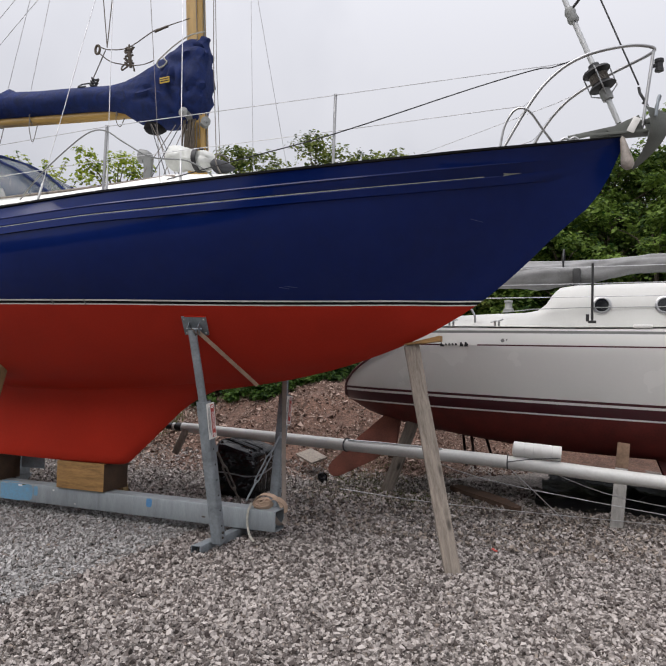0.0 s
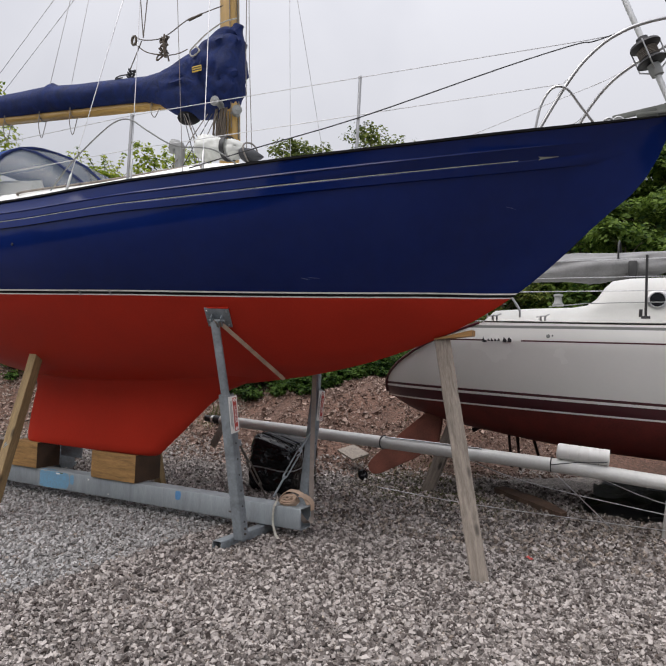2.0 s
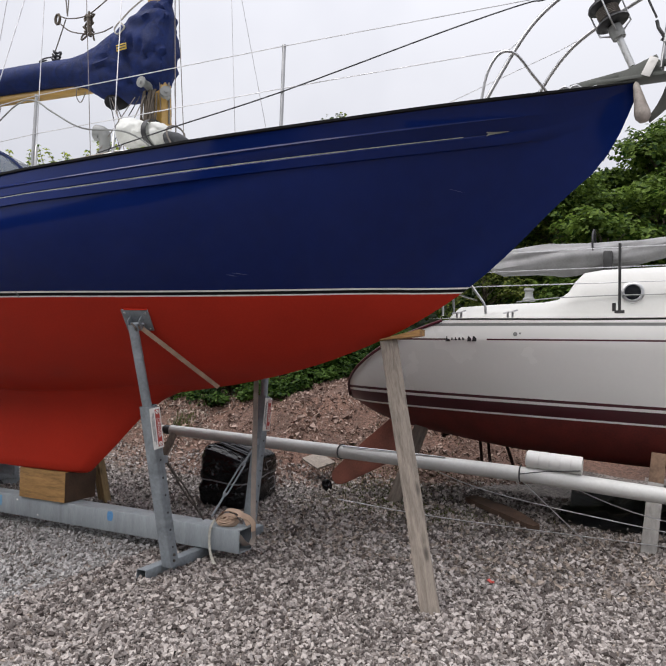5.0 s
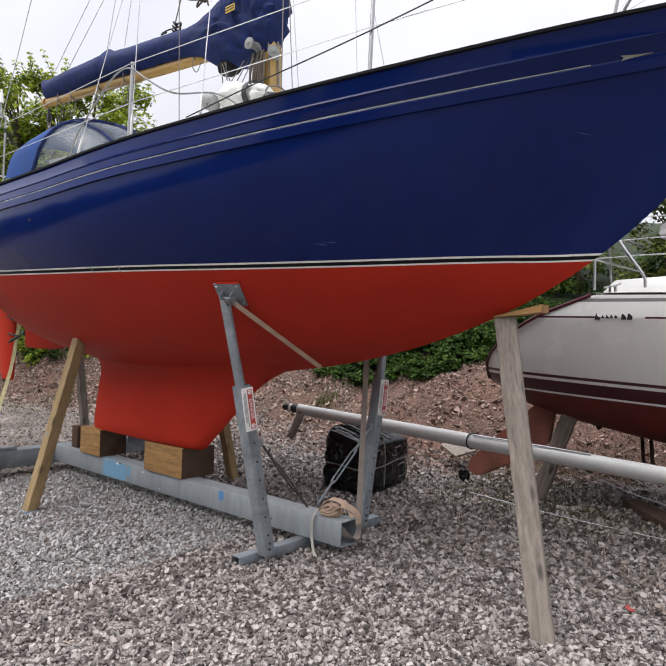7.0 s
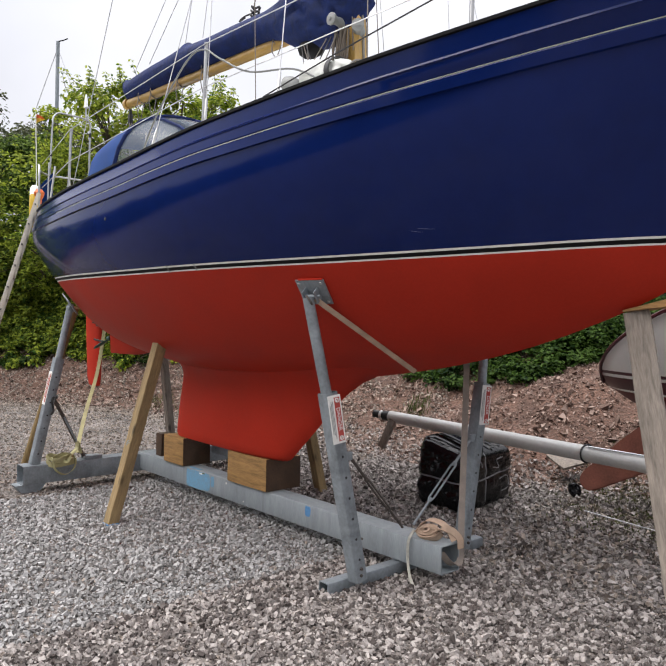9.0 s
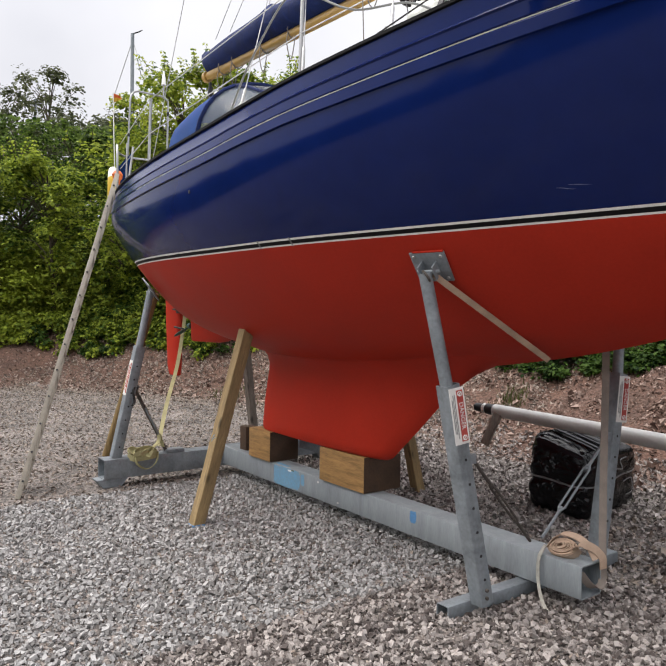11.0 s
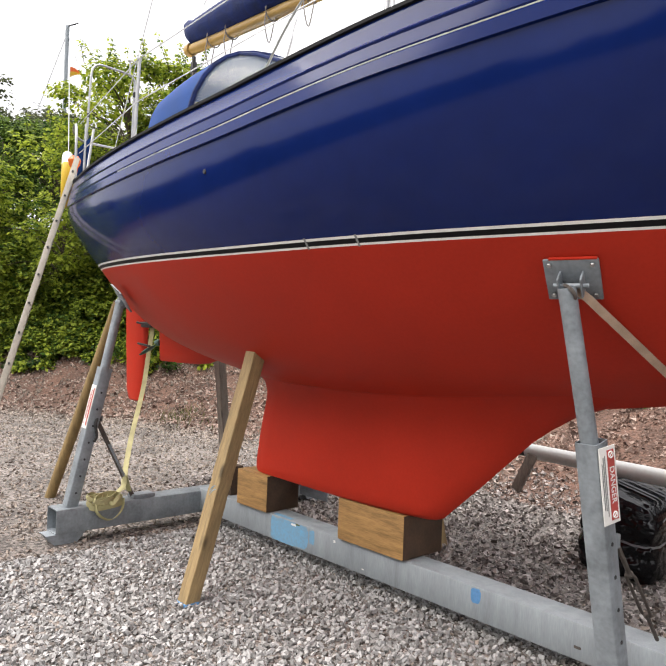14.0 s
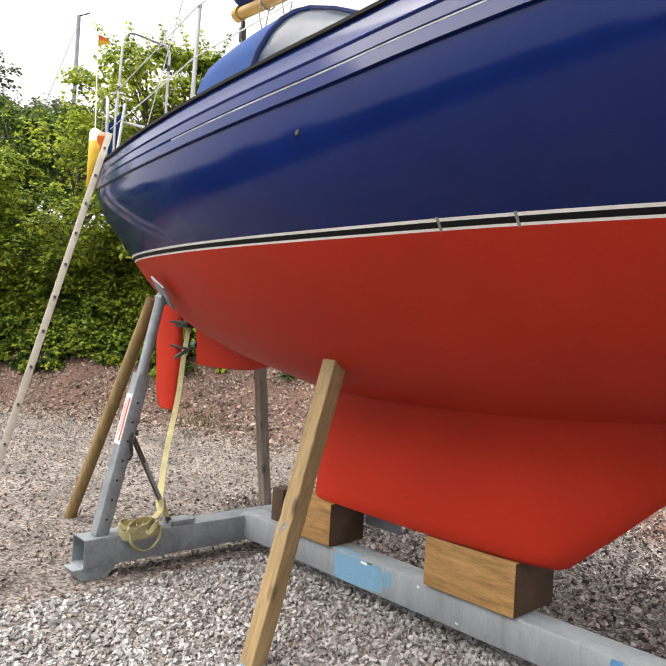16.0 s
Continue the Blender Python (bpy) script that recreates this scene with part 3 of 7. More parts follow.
fin("keel", [(0.600, -0.72, -2.52, 0.05), (0.608, -0.66, -2.56, 0.085), (0.635, -0.60, -2.58, 0.105), (0.70, -0.53, -2.58, 0.112), (0.9, -0.31, -2.55, 0.122), (1.08, -0.12, -2.51, 0.135),
             (1.20, 0.01, -2.48, 0.148), (1.28, 0.12, -2.47, 0.17), (1.36, 0.25, -2.51, 0.21), (1.43, 0.42, -2.60, 0.27), (1.50, 0.65, -2.8, 0.36), (1.58, 0.9, -3.1, 0.48), (1.7, 1.1, -3.3, 0.6)], M_RED, blunt=0.45)
fin("skeg", [(1.44, -3.55, -4.26, 0.03), (1.46, -3.35, -4.28, 0.05), (1.55, -3.0, -4.29, 0.06), (1.9, -2.6, -4.32, 0.08)], M_RED, blunt=0.4)
fin("rudder", [(0.985, -4.63, -4.88, 0.02), (1.0, -4.60, -4.92, 0.04), (1.1, -4.58, -4.97, 0.045), (1.6, -4.56, -5.02, 0.05), (2.05, -4.56, -5.06, 0.055), (2.3, -4.56, -5.08, 0.055)], M_RED, "red rudder blade", blunt=0.3)


# cove line and arrowhead
def side_line(name, drop, half, x0, x1, material):
    for side in (-1, 1):
        bm = bmesh.new()
        rings = []
        for x in np.linspace(x0, x1, 60):
            rows = section(x)[-12:]
            zs = [z for _, z in rows][:10]
            ys = [y for y, _ in rows][:10]
            z = DECK_Z(x) + drop
            y = float(np.interp(z, zs, ys))
            rings.append([(x, side * (y + a), z + b) for a, b in ((0.003, half), (0.003, -half), (-0.006, -half), (-0.006, half))])
        ring_loft(bm, rings)
        part(name, bm, material, yacht)


side_line("cove_line", -0.190, 0.0030, -2.4, 3.12, M_GOLD)
for side in (-1, 1):
    bm = bmesh.new()
    pts = [(3.275, 0.000), (3.26, 0.011), (3.31, 0.005), (3.40, 0.0), (3.31, -0.005), (3.26, -0.011)]
    fr, bk = [], []
    for px, pz in pts:
        yy = float(np.interp(DECK_Z(px) - 0.187 + pz, [z for _, z in section(px)], [y for y, _ in section(px)]))
        fr.append(bm.verts.new((px, side * (yy + 0.006), DECK_Z(px) - 0.187 + pz)))
        bk.append(bm.verts.new((px, side * (yy - 0.006), DECK_Z(px) - 0.187 + pz)))
    bm.faces.new(fr)
    bm.faces.new(bk)
    for i in range(6):
        bm.faces.new([fr[i], fr[(i + 1) % 6], bk[(i + 1) % 6], bk[i]])
    part("arrowhead", bm, M_GOLD, yacht, "faded gold arrowhead at the end of the cove line", smooth=False)


def hull_y(x, z):
    rows = section(x)
    return float(np.interp(z, [b for _, b in rows], [a for a, _ in rows]))


# drain hole in the topsides
bm = bmesh.new()
lathe(bm, [(0.0, 0.004), (0.012, 0.004), (0.014, 0.0), (0.014, -0.01)], 12, frame_of((-1.183, -hull_y(-1.183, 2.633) - 0.002, 2.633), (-1.183, -2.5, 2.7)))
part("drain_hole", bm, M_BLACK, yacht)

# strips of masking tape left across the boot stripe
for x in (-0.55, -0.23):
    bm = bmesh.new()
    rings = []
    for k in range(6):
        z = WL + wl_rise(x) - 0.004 + 0.052 * k / 5
        y = -hull_y(x, z)
        rings.append([(x - 0.006, y - 0.0022, z), (x + 0.006, y - 0.0022, z), (x + 0.006, y + 0.004, z), (x - 0.006, y + 0.004, z)])
    ring_loft(bm, rings)
    part("tape_strip", bm, M_GREY, yacht, "scrap of grey masking tape", smooth=False)

# scratches in the topsides
SCRATCHES = [(1.47, 2.362, 1.55, 2.352), (1.52, 2.372, 1.62, 2.366), (2.99, 2.973, 3.09, 2.953)]
M_SCRATCH = shader("scratched_gelcoat", (0.12, 0.15, 0.255), 0.6, dark=0.7, light=1.2, scale=30, bump=0.0)
for x0, z0, x1, z1 in SCRATCHES:
    pts = []
    for k in range(9):
        u = k / 8
        xx, zz = x0 + (x1 - x0) * u, z0 + (z1 - z0) * u + 0.001 * math.sin(6 * u)
        pts.append((xx, -hull_y(xx, zz) - 0.0005, zz))
    part("scratch", tube(bmesh.new(), pts, [0.0003, 0.0012, 0.0003], 5), M_SCRATCH, yacht, "pale scratch in the blue gelcoat")

# coachroof
bm = bmesh.new()
rings = []
for x, hw, top in ((1.45, 0.30, 0.10), (1.30, 0.42, 0.20), (0.9, 0.60, 0.30), (0.2, 0.80, 0.36), (-0.8, 0.88, 0.34), (-1.8, 0.86, 0.35), (-2.4, 0.82, 0.36), (-2.45, 0.84, 0.30), (-4.4, 0.62, 0.24), (-4.5, 0.6, 0.08)):
    z0 = DECK_Z(x) - 0.02
    prof = [(-1.0, 0.0), (-0.98, 0.5), (-0.93, 0.85), (-0.84, 0.96), (-0.5, 1.05), (0, 1.1), (0.5, 1.05), (0.84, 0.96), (0.93, 0.85), (0.98, 0.5), (1.0, 0.0)]
    rings.append([(x, hw * a, z0 + top * b) for a, b in prof])
ring_loft(bm, rings)
part("coachroof", bm, M_GELWHITE, yacht, "white moulded cabin top")
for s in (-1, 1):
    bm = bmesh.new()
    tube(bm, [(0.3, s * 0.72, DECK_Z(0.3) + 0.26), (0.2, s * 0.72, DECK_Z(0.2) + 0.29), (-0.8, s * 0.80, DECK_Z(-0.8) + 0.29), (-1.9, s * 0.80, DECK_Z(-1.9) + 0.30), (-2.0, s * 0.80, DECK_Z(-2.0) + 0.27)], 0.012, 8, steps=4)
    part("handrail", bm, M_OLDWOOD, yacht)

# mast and boom
MAST = [(0.10, 0, 3.45), (0.105, 0, 3.9), (0.0, 0, 5.6), (-0.18, 0, 9.0), (-0.42, 0, 13.6)]
bm = bmesh.new()
rings = []
for x, y, z in MAST:
    rings.append([(x + 0.095 * a, y + 0.065 * b, z) for a, b in ((-1, -0.6), (-0.7, -1), (0.7, -1), (1, -0.6), (1, 0.6), (0.7, 1), (-0.7, 1), (-1, 0.6))])
ring_loft(bm, rings)
mast = part("mast", bm, M_SPARWOOD, yacht, "varnished wooden mast")
wire("sail_track", [(0.205, 0, 3.9), (0.10, 0, 5.6), (-0.08, 0, 9.0)], 0.012, M_ALU, mast)
for yy in (-0.075, 0.08):
    wire("halyard", [(0.16, yy, 4.0), (0.05, yy, 5.6), (-0.1, yy, 9.0)], 0.005, M_ROPE, mast)
bm = bmesh.new()
rings = []
for x, z in ((0.0, 4.36), (-0.4, 4.37), (-1.5, 4.41), (-3.0, 4.47), (-3.82, 4.505), (-3.9, 4.51)):
    r = 0.056 if x > -3.85 else 0.045
    rings.append([(x, r * 0.9 * math.cos(a), z + r * math.sin(a)) for a in (2 * math.pi * k / 14 for k in range(14))])
ring_loft(bm, rings)
boom = part("boom", bm, M_BOOMWOOD, yacht, "varnished wooden boom")
bm = bmesh.new()
lathe(bm, [(0.0, 0.0), (0.064, 0.0), (0.064, 0.06), (0.0, 0.06)], 14, frame_of((-3.88, 0, 4.51), (-3.98, 0, 4.513)))
part("end_cap", bm, M_BOOMWOOD, boom)
bm = bmesh.new()
box(bm, (-3.84, 0, 4.31), (0.05, 0.05, 0.13), bevel=0.012)
box(bm, (-3.84, 0, 4.40), (0.03, 0.03, 0.06), bevel=0.006)
part("block", bm, M_BLACK, boom, "black mainsheet block")
for k, (xx, dz) in enumerate(((-3.82, 0.62), (-3.80, 0.6), (-3.86, 0.6))):
    wire("mainsheet", [(xx, -0.02 + 0.02 * k, 4.26), (xx + 0.05, -0.03 + 0.03 * k, 4.26 - dz)], 0.006, M_ROPE, boom)
for xx in (-3.5, -3.2, -2.6, -2.1, -0.9):
    bm = bmesh.new()
    zc = 4.40 + (-xx) * 0.028
    tube(bm, [(xx, -0.075 * math.cos(a), zc + 0.005 + 0.08 * math.sin(a)) for a in (2 * math.pi * k / 16 for k in range(17))], 0.006, 6)
    if xx < -2.0 or xx == -0.9:
        tube(bm, [(xx, -0.07, zc - 0.03), (xx + 0.03, -0.10, zc - 0.15), (xx + 0.06, -0.07, zc - 0.30 if xx < -1 else zc - 0.2), (xx + 0.1, -0.05, zc - 0.1)], 0.005, 6, steps=5)
    part("lashing", bm, M_ROPE, boom)


def make_cover():
    """Sail cover: a padded sleeve over the boom that climbs the mast."""
    bm = bmesh.new()
    rings = []
    spec = [(-4.02, 4.74, 4.81, 0.022), (-3.96, 4.62, 4.82, 0.05), (-3.86, 4.54, 4.79, 0.08), (-3.6, 4.51, 4.80, 0.11), (-3.2, 4.495, 4.81, 0.13), (-2.56, 4.48, 4.81, 0.15), (-2.47, 4.48, 4.845, 0.14), (-2.38, 4.475, 4.80, 0.15), (-2.0, 4.46, 4.77, 0.15), (-1.4, 4.44, 4.74, 0.155),
            (-1.0, 4.41, 4.72, 0.16), (-0.8, 4.36, 4.74, 0.18), (-0.62, 4.25, 4.80, 0.2), (-0.45, 4.19, 4.88, 0.2), (-0.28, 4.16, 4.97, 0.19), (-0.12, 4.15, 5.07, 0.17), (0.02, 4.16, 5.13, 0.15), (0.11, 4.17, 5.12, 0.13), (0.175, 4.22, 5.08, 0.10), (0.205, 4.30, 5.0, 0.05)]
    fine = []
    for a, b in zip(spec, spec[1:]):
        for k in range(7):
            t = k / 7
            fine.append([u + (v - u) * t for u, v in zip(a, b)])
    fine.append(spec[-1])
    n = 56
    for x, z0, z1, w in fine:
        ring = []
        for k in range(n):
            a = 2 * math.pi * k / n
            cz, hz = (z0 + z1) / 2, (z1 - z0) / 2
            y, z = w * math.cos(a), hz * math.sin(a)
            y *= 1.0 - 0.35 * max(0, math.sin(a)) ** 2
            f = noise.noise(Vector((x * 2.2, y * 3, (cz + z) * 5.5)))
            g = noise.noise(Vector((x * 7 + z * 5, y * 6, z * 14)))
            near = min(1.0, max(0.0, (x + 0.8) / 0.6))
            fold = near * 0.052 * math.sin((cz + z) * 26 + 6 * x + 5 * f) + near * 0.008 * math.sin((cz + z) * 58 - 14 * x + 4 * g)
            q = 1 + 0.06 * f + (0.05 if x > -0.75 else 0.04) * g
            ring.append((x + 0.01 * f + fold * max(0.0, (x + 0.1)) * 1.1, y * q * 1.05 + math.copysign(fold, y) * abs(math.cos(a)), cz + z * (1 + 0.03 * f)))
        rings.append(ring)
    ring_loft(bm, rings)
    part("sail_cover", bm, M_CANVAS, boom, "wrinkled navy canvas sail cover laced over the boom", angle=60)
    bm = bmesh.new()
    tm = pose(-0.17, -0.252, 4.585, 0, -6, 4)
    box(bm, (0, 0, 0), (0.11, 0.006, 0.06), tm, 0.002)
    box(bm, (0, -0.004, 0.012), (0.10, 0.004, 0.010), tm, mat=1)
    box(bm, (0, -0.004, -0.012), (0.10, 0.004, 0.010), tm, mat=1)
    part("maker_tag", bm, [M_YELLOW, M_BLACK], boom, "small yellow tag with dark bars", smooth=False)
    bm = bmesh.new()
    tube(bm, [(0.19, -0.10, 5.11), (0.06, -0.165, 5.06), (-0.10, -0.19, 4.97), (-0.22, -0.20, 4.88), (-0.3, -0.21, 4.8), (-0.26, -0.215, 4.74), (-0.18, -0.21, 4.79), (-0.25, -0.205, 4.86)], 0.008, 6, steps=5)
    part("cover_lacing", bm, M_CREAM, boom, "cream cord lacing")
    bm = bmesh.new()
    for r in range(3):
        tube(bm, [(-1.26 + 0.03 * math.cos(a) + 0.01 * r, -0.02 + 0.04 * math.sin(a), 4.735 + 0.035 * r + 0.015 * math.sin(2 * a)) for a in (2 * math.pi * k / 12 for k in range(13))], 0.011, 6)
    tube(bm, [(-1.26, -0.03, 4.77), (-1.38, -0.06, 4.755), (-1.42, -0.08, 4.72), (-1.3, -0.10, 4.71)], 0.008, 6, steps=4)
    part("rope_coil", bm, M_BLACK, boom)
    bm = bmesh.new()
    tube(bm, [(-0.01, -0.06, 5.30), (-0.3, -0.1, 5.23), (-0.45, -0.1, 5.2), (-0.75, -0.1, 5.07), (-1.0, -0.1, 5.08), (-1.12, -0.12, 5.12)], 0.006, 6, steps=5)
    tube(bm, [(-1.12, -0.12, 5.05), (-0.95, -0.12, 4.93), (-0.7, -0.12, 4.86), (-0.62, -0.13, 4.845), (-0.5, -0.14, 4.84), (-0.38, -0.15, 4.86)], 0.006, 6, steps=5)
    # knot of spare rope hitched on the topping line
    knot = []
    for k in range(46):
        a = 2 * math.pi * k / 9.3
        r = 0.034 + 0.016 * math.sin(k * 1.7)
        knot.append((-0.74 + r * math.cos(a), -0.1 + r * math.sin(a), 5.07 - 0.0042 * k + 0.022 * math.sin(k * 2.3)))
    tube(bm, knot, 0.010, 6)
    tube(bm, [(-0.76, -0.1, 4.90), (-0.82, -0.1, 4.87), (-0.80, -0.12, 4.82), (-0.70, -0.1, 4.88), (-0.66, -0.1, 4.80)], 0.009, 6, steps=4)
    tube(bm, [(-0.74, -0.1, 5.10), (-0.72, -0.12, 4.97), (-0.70, -0.11, 4.84)], [0.010, 0.020, 0.018, 0.016], 7, steps=4)
    tube(bm, [(-1.14 + 0.03 * math.cos(a), -0.12, 5.09 + 0.05 * math.sin(a)) for a in (2 * math.pi * k / 10 for k in range(11))], 0.014, 6)
    tube(bm, [(-0.42, -0.1, 5.195), (-0.34, -0.1, 5.215), (-0.26, -0.095, 5.235)], 0.013, 7)
    part("topping_tackle", bm, M_COIL, boom, "brown rope tackle knotted above the cover")


make_cover()
# winches and lines on the mast
for (cx, cy, cz), d in (((0.03, -0.07, 4.25), (0, -1, 0)), ((0.16, -0.02, 4.16), (0.7, -0.75, 0))):
    bm = bmesh.new()
    m = frame_of((cx, cy, cz), Vector((cx, cy, cz)) + Vector(d))
    lathe(bm, [(0.03, 0.0), (0.055, 0.01), (0.038, 0.03), (0.032, 0.07), (0.036, 0.10), (0.05, 0.12), (0.05, 0.135), (0.018, 0.14), (0.014, 0.15), (0.0, 0.15)], 18, m)
    part("winch", bm, M_GREY, mast, "grey metal halyard winch")
for k in range(9):
    bm = bmesh.new()
    yy = -0.10 - 0.006 * (k % 3)
    xx = -0.02 + 0.017 * k + 0.012 * math.sin(5 * k)
    tube(bm, [(xx, yy, 4.2), (xx + 0.025 * math.sin(3 * k), yy - 0.03, 4.02), (xx + 0.03 * math.cos(2 * k), yy - 0.02, 3.80 + 0.05 * math.sin(4 * k)), (xx + 0.04, yy - 0.035, 3.90), (xx + 0.02 * math.cos(7 * k), yy, 4.16)], 0.009, 6, steps=4)
    part("coiled_halyard", bm, M_COIL, mast, "coiled brown rope hung on the mast")
for k in range(7):
    a = (-0.45 + 0.045 * (k % 3), -0.12 - 0.02 * (k % 2), 4.19)
    b = (-0.02 + 0.03 * k, -0.42 + 0.02 * k, 3.50)
    wire("control_line", [a, b] if k % 3 else [(-0.10 + 0.02 * k, -0.13, 4.15), (-0.38 + 0.05 * k, -0.40, 3.46)], 0.0045, M_BLACK if k % 2 else M_ROPE, mast)
bm = bmesh.new()
bmesh.ops.create_icosphere(bm, subdivisions=2, radius=1, matrix=Matrix.Translation((-0.42, -0.02, 4.19)) @ Matrix.Diagonal((0.14, 0.10, 0.08, 1)))
part("sail_bundle", bm, M_RAIL, boom)

# standing rigging
def mast_at(z):
    return (0.105 - 0.0618 * (z - 3.9), 0, z)


for name, p, q in (("cap_shroud", (0.05, -1.35, DECK_Z(0)), (-0.40, -0.85, 8.6)), ("aft_lower_shroud", (-0.69, -1.37, DECK_Z(-0.7)), mast_at(9.2)), ("fore_lower_shroud", (0.72, -1.25, DECK_Z(0.72)), mast_at(9.8)),
                   ("cap_shroud", (0.10, 1.33, DECK_Z(0)), (0.08, 0.85, 8.6)), ("aft_lower_shroud", (-0.69, 1.37, DECK_Z(-0.7)), mast_at(9.2)), ("fore_lower_shroud", (0.73, 1.25, DECK_Z(0.72)), mast_at(10.1))):
    w = wire(name, [p, q], 0.0036, M_WIRE, yacht)
    d = (Vector(q) - Vector(p)).normalized()
    part("turnbuckle", tube(bmesh.new(), [Vector(p), Vector(p) + d * 0.04, Vector(p) + d * 0.05, Vector(p) + d * 0.2, Vector(p) + d * 0.22], [0.005, 0.01, 0.011, 0.01, 0.005], 8), M_STAIN, w)
wire("backstay", [(-5.5, -0.1, 3.35), (-0.42, 0, 13.5)], 0.005, M_WIRE, yacht)
wire("topping_lift", [(-3.62, -0.05, 4.84), mast_at(7.96)], 0.004, M_WIRE, yacht)
wire("topping_lift", [(-3.28, -0.05, 4.82), mast_at(7.56)], 0.004, M_WIRE, yacht)
wire("lazy_jack", [(-2.46, -0.06, 4.80), mast_at(12.7)], 0.004, M_WIRE, yacht)
wire("lazy_jack", [(-2.11, -0.06, 4.77), mast_at(13.0)], 0.004, M_WIRE, yacht)
wire("lazy_jack", [(-1.03, -0.10, 5.11), (-1.25, -0.5, 8.8)], 0.006, M_ROPE, yacht)
wire("lazy_jack", [(-1.03, -0.10, 5.11), (-0.55, -0.3, 9.0)], 0.006, M_ROPE, yacht)
wire("lazy_jack", [(-1.05, -0.10, 5.08), (-1.26, -0.03, 4.82)], 0.006, M_ROPE, yacht)
wire("flag_halyard", [(0.55, -1.29, DECK_Z(0.55)), (-0.30, -0.85, 8.6)], 0.003, M_ROPE, yacht)
wire("spinnaker_halyard", [(0.45, -0.2, 3.55), (0.28, -0.05, 4.75), (0.12, -0.05, 9.0)], 0.005, M_ROPE, yacht)
wire("spinnaker_halyard", [(0.36, 0.05, 3.5), (0.27, 0.03, 4.75), (0.02, 0.03, 9.0)], 0.004, M_ROPE, yacht)

# stanchions and guard wires
ST = [(1.98, -0.985), (0.0, -1.335), (-2.36, -1.325)]
bm = bmesh.new()
tube(bm, [(0, 0, 0), (0, 0, 0.60)], 0.0125, 10)
box(bm, (0, 0, 0.01), (0.07, 0.06, 0.02), bevel=0.004)
tube(bm, [(0, 0, 0.595), (0, 0, 0.61)], 0.015, 10)
stan_mesh = None
for s in (-1, 1):
    for x, y in ST:
        if stan_mesh is None:
            o = part("stanchion", bm, M_STAIN, yacht)
            stan_mesh = o.data
        else:
            o = new("stanchion", stan_mesh)
            o.parent = yacht
        o.location = (x, s * -y, DECK_Z(x))
        o.rotation_euler = (radians(1.5 * s), 0, 0)
for s in (-1, 1):
    for h, name in ((0.595, "guard_wire"), (0.30, "guard_wire")):
        pts = [(3.82, s * 0.355, 4.225), (3.62, s * 0.43, 4.18)] if h > 0.5 else [(3.50, s * 0.44, 3.93), (3.42, s * 0.455, 3.86)]
        for x, y in ST:
            pts.append((x, s * -y, DECK_Z(x) + h))
        pts.append((-4.75, s * 0.72, DECK_Z(-4.75) + h))
        wire(name, pts, 0.0038, M_WIRE, yacht)
wire("furling_line", [(3.86, -0.35, 4.255), (3.74, -0.385, 4.205), (3.62, -0.42, 4.165), (3.5, -0.44, 4.155), (3.0, -0.62, 3.98), (1.98, -1.0, 3.585), (1.2, -1.18, 3.38), (0.6, -1.27, 3.24)], 0.005, M_BLACK, yacht, steps=4)
# loop of hose over the guard wire
wire("hose", [(-0.95, -1.30, 3.15), (-0.68, -1.33, 3.37), (-0.37, -1.34, 3.58), (-0.16, -1.34, 3.69), (0.0, -1.33, 3.69), (0.18, -1.32, 3.58), (0.42, -1.25, 3.45), (0.68, -1.1, 3.44), (0.85, -1.0, 3.34), (0.9, -0.95, 3.24)], 0.0065, M_GREY, yacht, steps=6, label="grey hose draped over the guard wire")

# pulpit
def pulpit():
    bm = bmesh.new()
    top = [(3.27, -0.49, 3.52), (3.36, -0.47, 3.69), (3.45, -0.45, 3.85), (3.55, -0.43, 4.0), (3.66, -0.40, 4.12), (3.78, -0.37, 4.21), (3.95, -0.32, 4.29), (4.2, -0.21, 4.36), (4.36, -0.10, 4.385), (4.42, 0.0, 4.39)]
    full = top + [(x, -y, z) for x, y, z in reversed(top[:-1])]
    tube(bm, full, 0.0135, 10, steps=6)
    return part("pulpit", bm, M_STAIN, yacht, "stainless tube pulpit")


pul = pulpit()
for s in (-1, 1):
    part("pulpit_leg", tube(bmesh.new(), [(4.33, s * 0.06, 3.74), (4.41, s * 0.04, 4.37)], 0.0125, 10), M_STAIN, pul)
    part("hoop", tube(bmesh.new(), [(3.24, s * 0.50, 3.51), (3.28, s * 0.50, 3.70), (3.36, s * 0.50, 3.82), (3.46, s * 0.48, 3.81), (3.56, s * 0.42, 3.68), (3.64, s * 0.34, 3.58)], 0.010, 8, steps=6), M_STAIN, pul)
bm = bmesh.new()
lathe(bm, [(0.0, 0.0), (0.035, 0.0), (0.035, 0.02), (0.030, 0.025), (0.030, 0.07), (0.036, 0.075), (0.036, 0.10), (0.0, 0.10)], 14, pose(4.455, 0, 4.205))
box(bm, (4.42, 0, 4.255), (0.07, 0.03, 0.03), bevel=0.006)
part("bow_light", bm, M_BLACK, pul, "black navigation lamp")

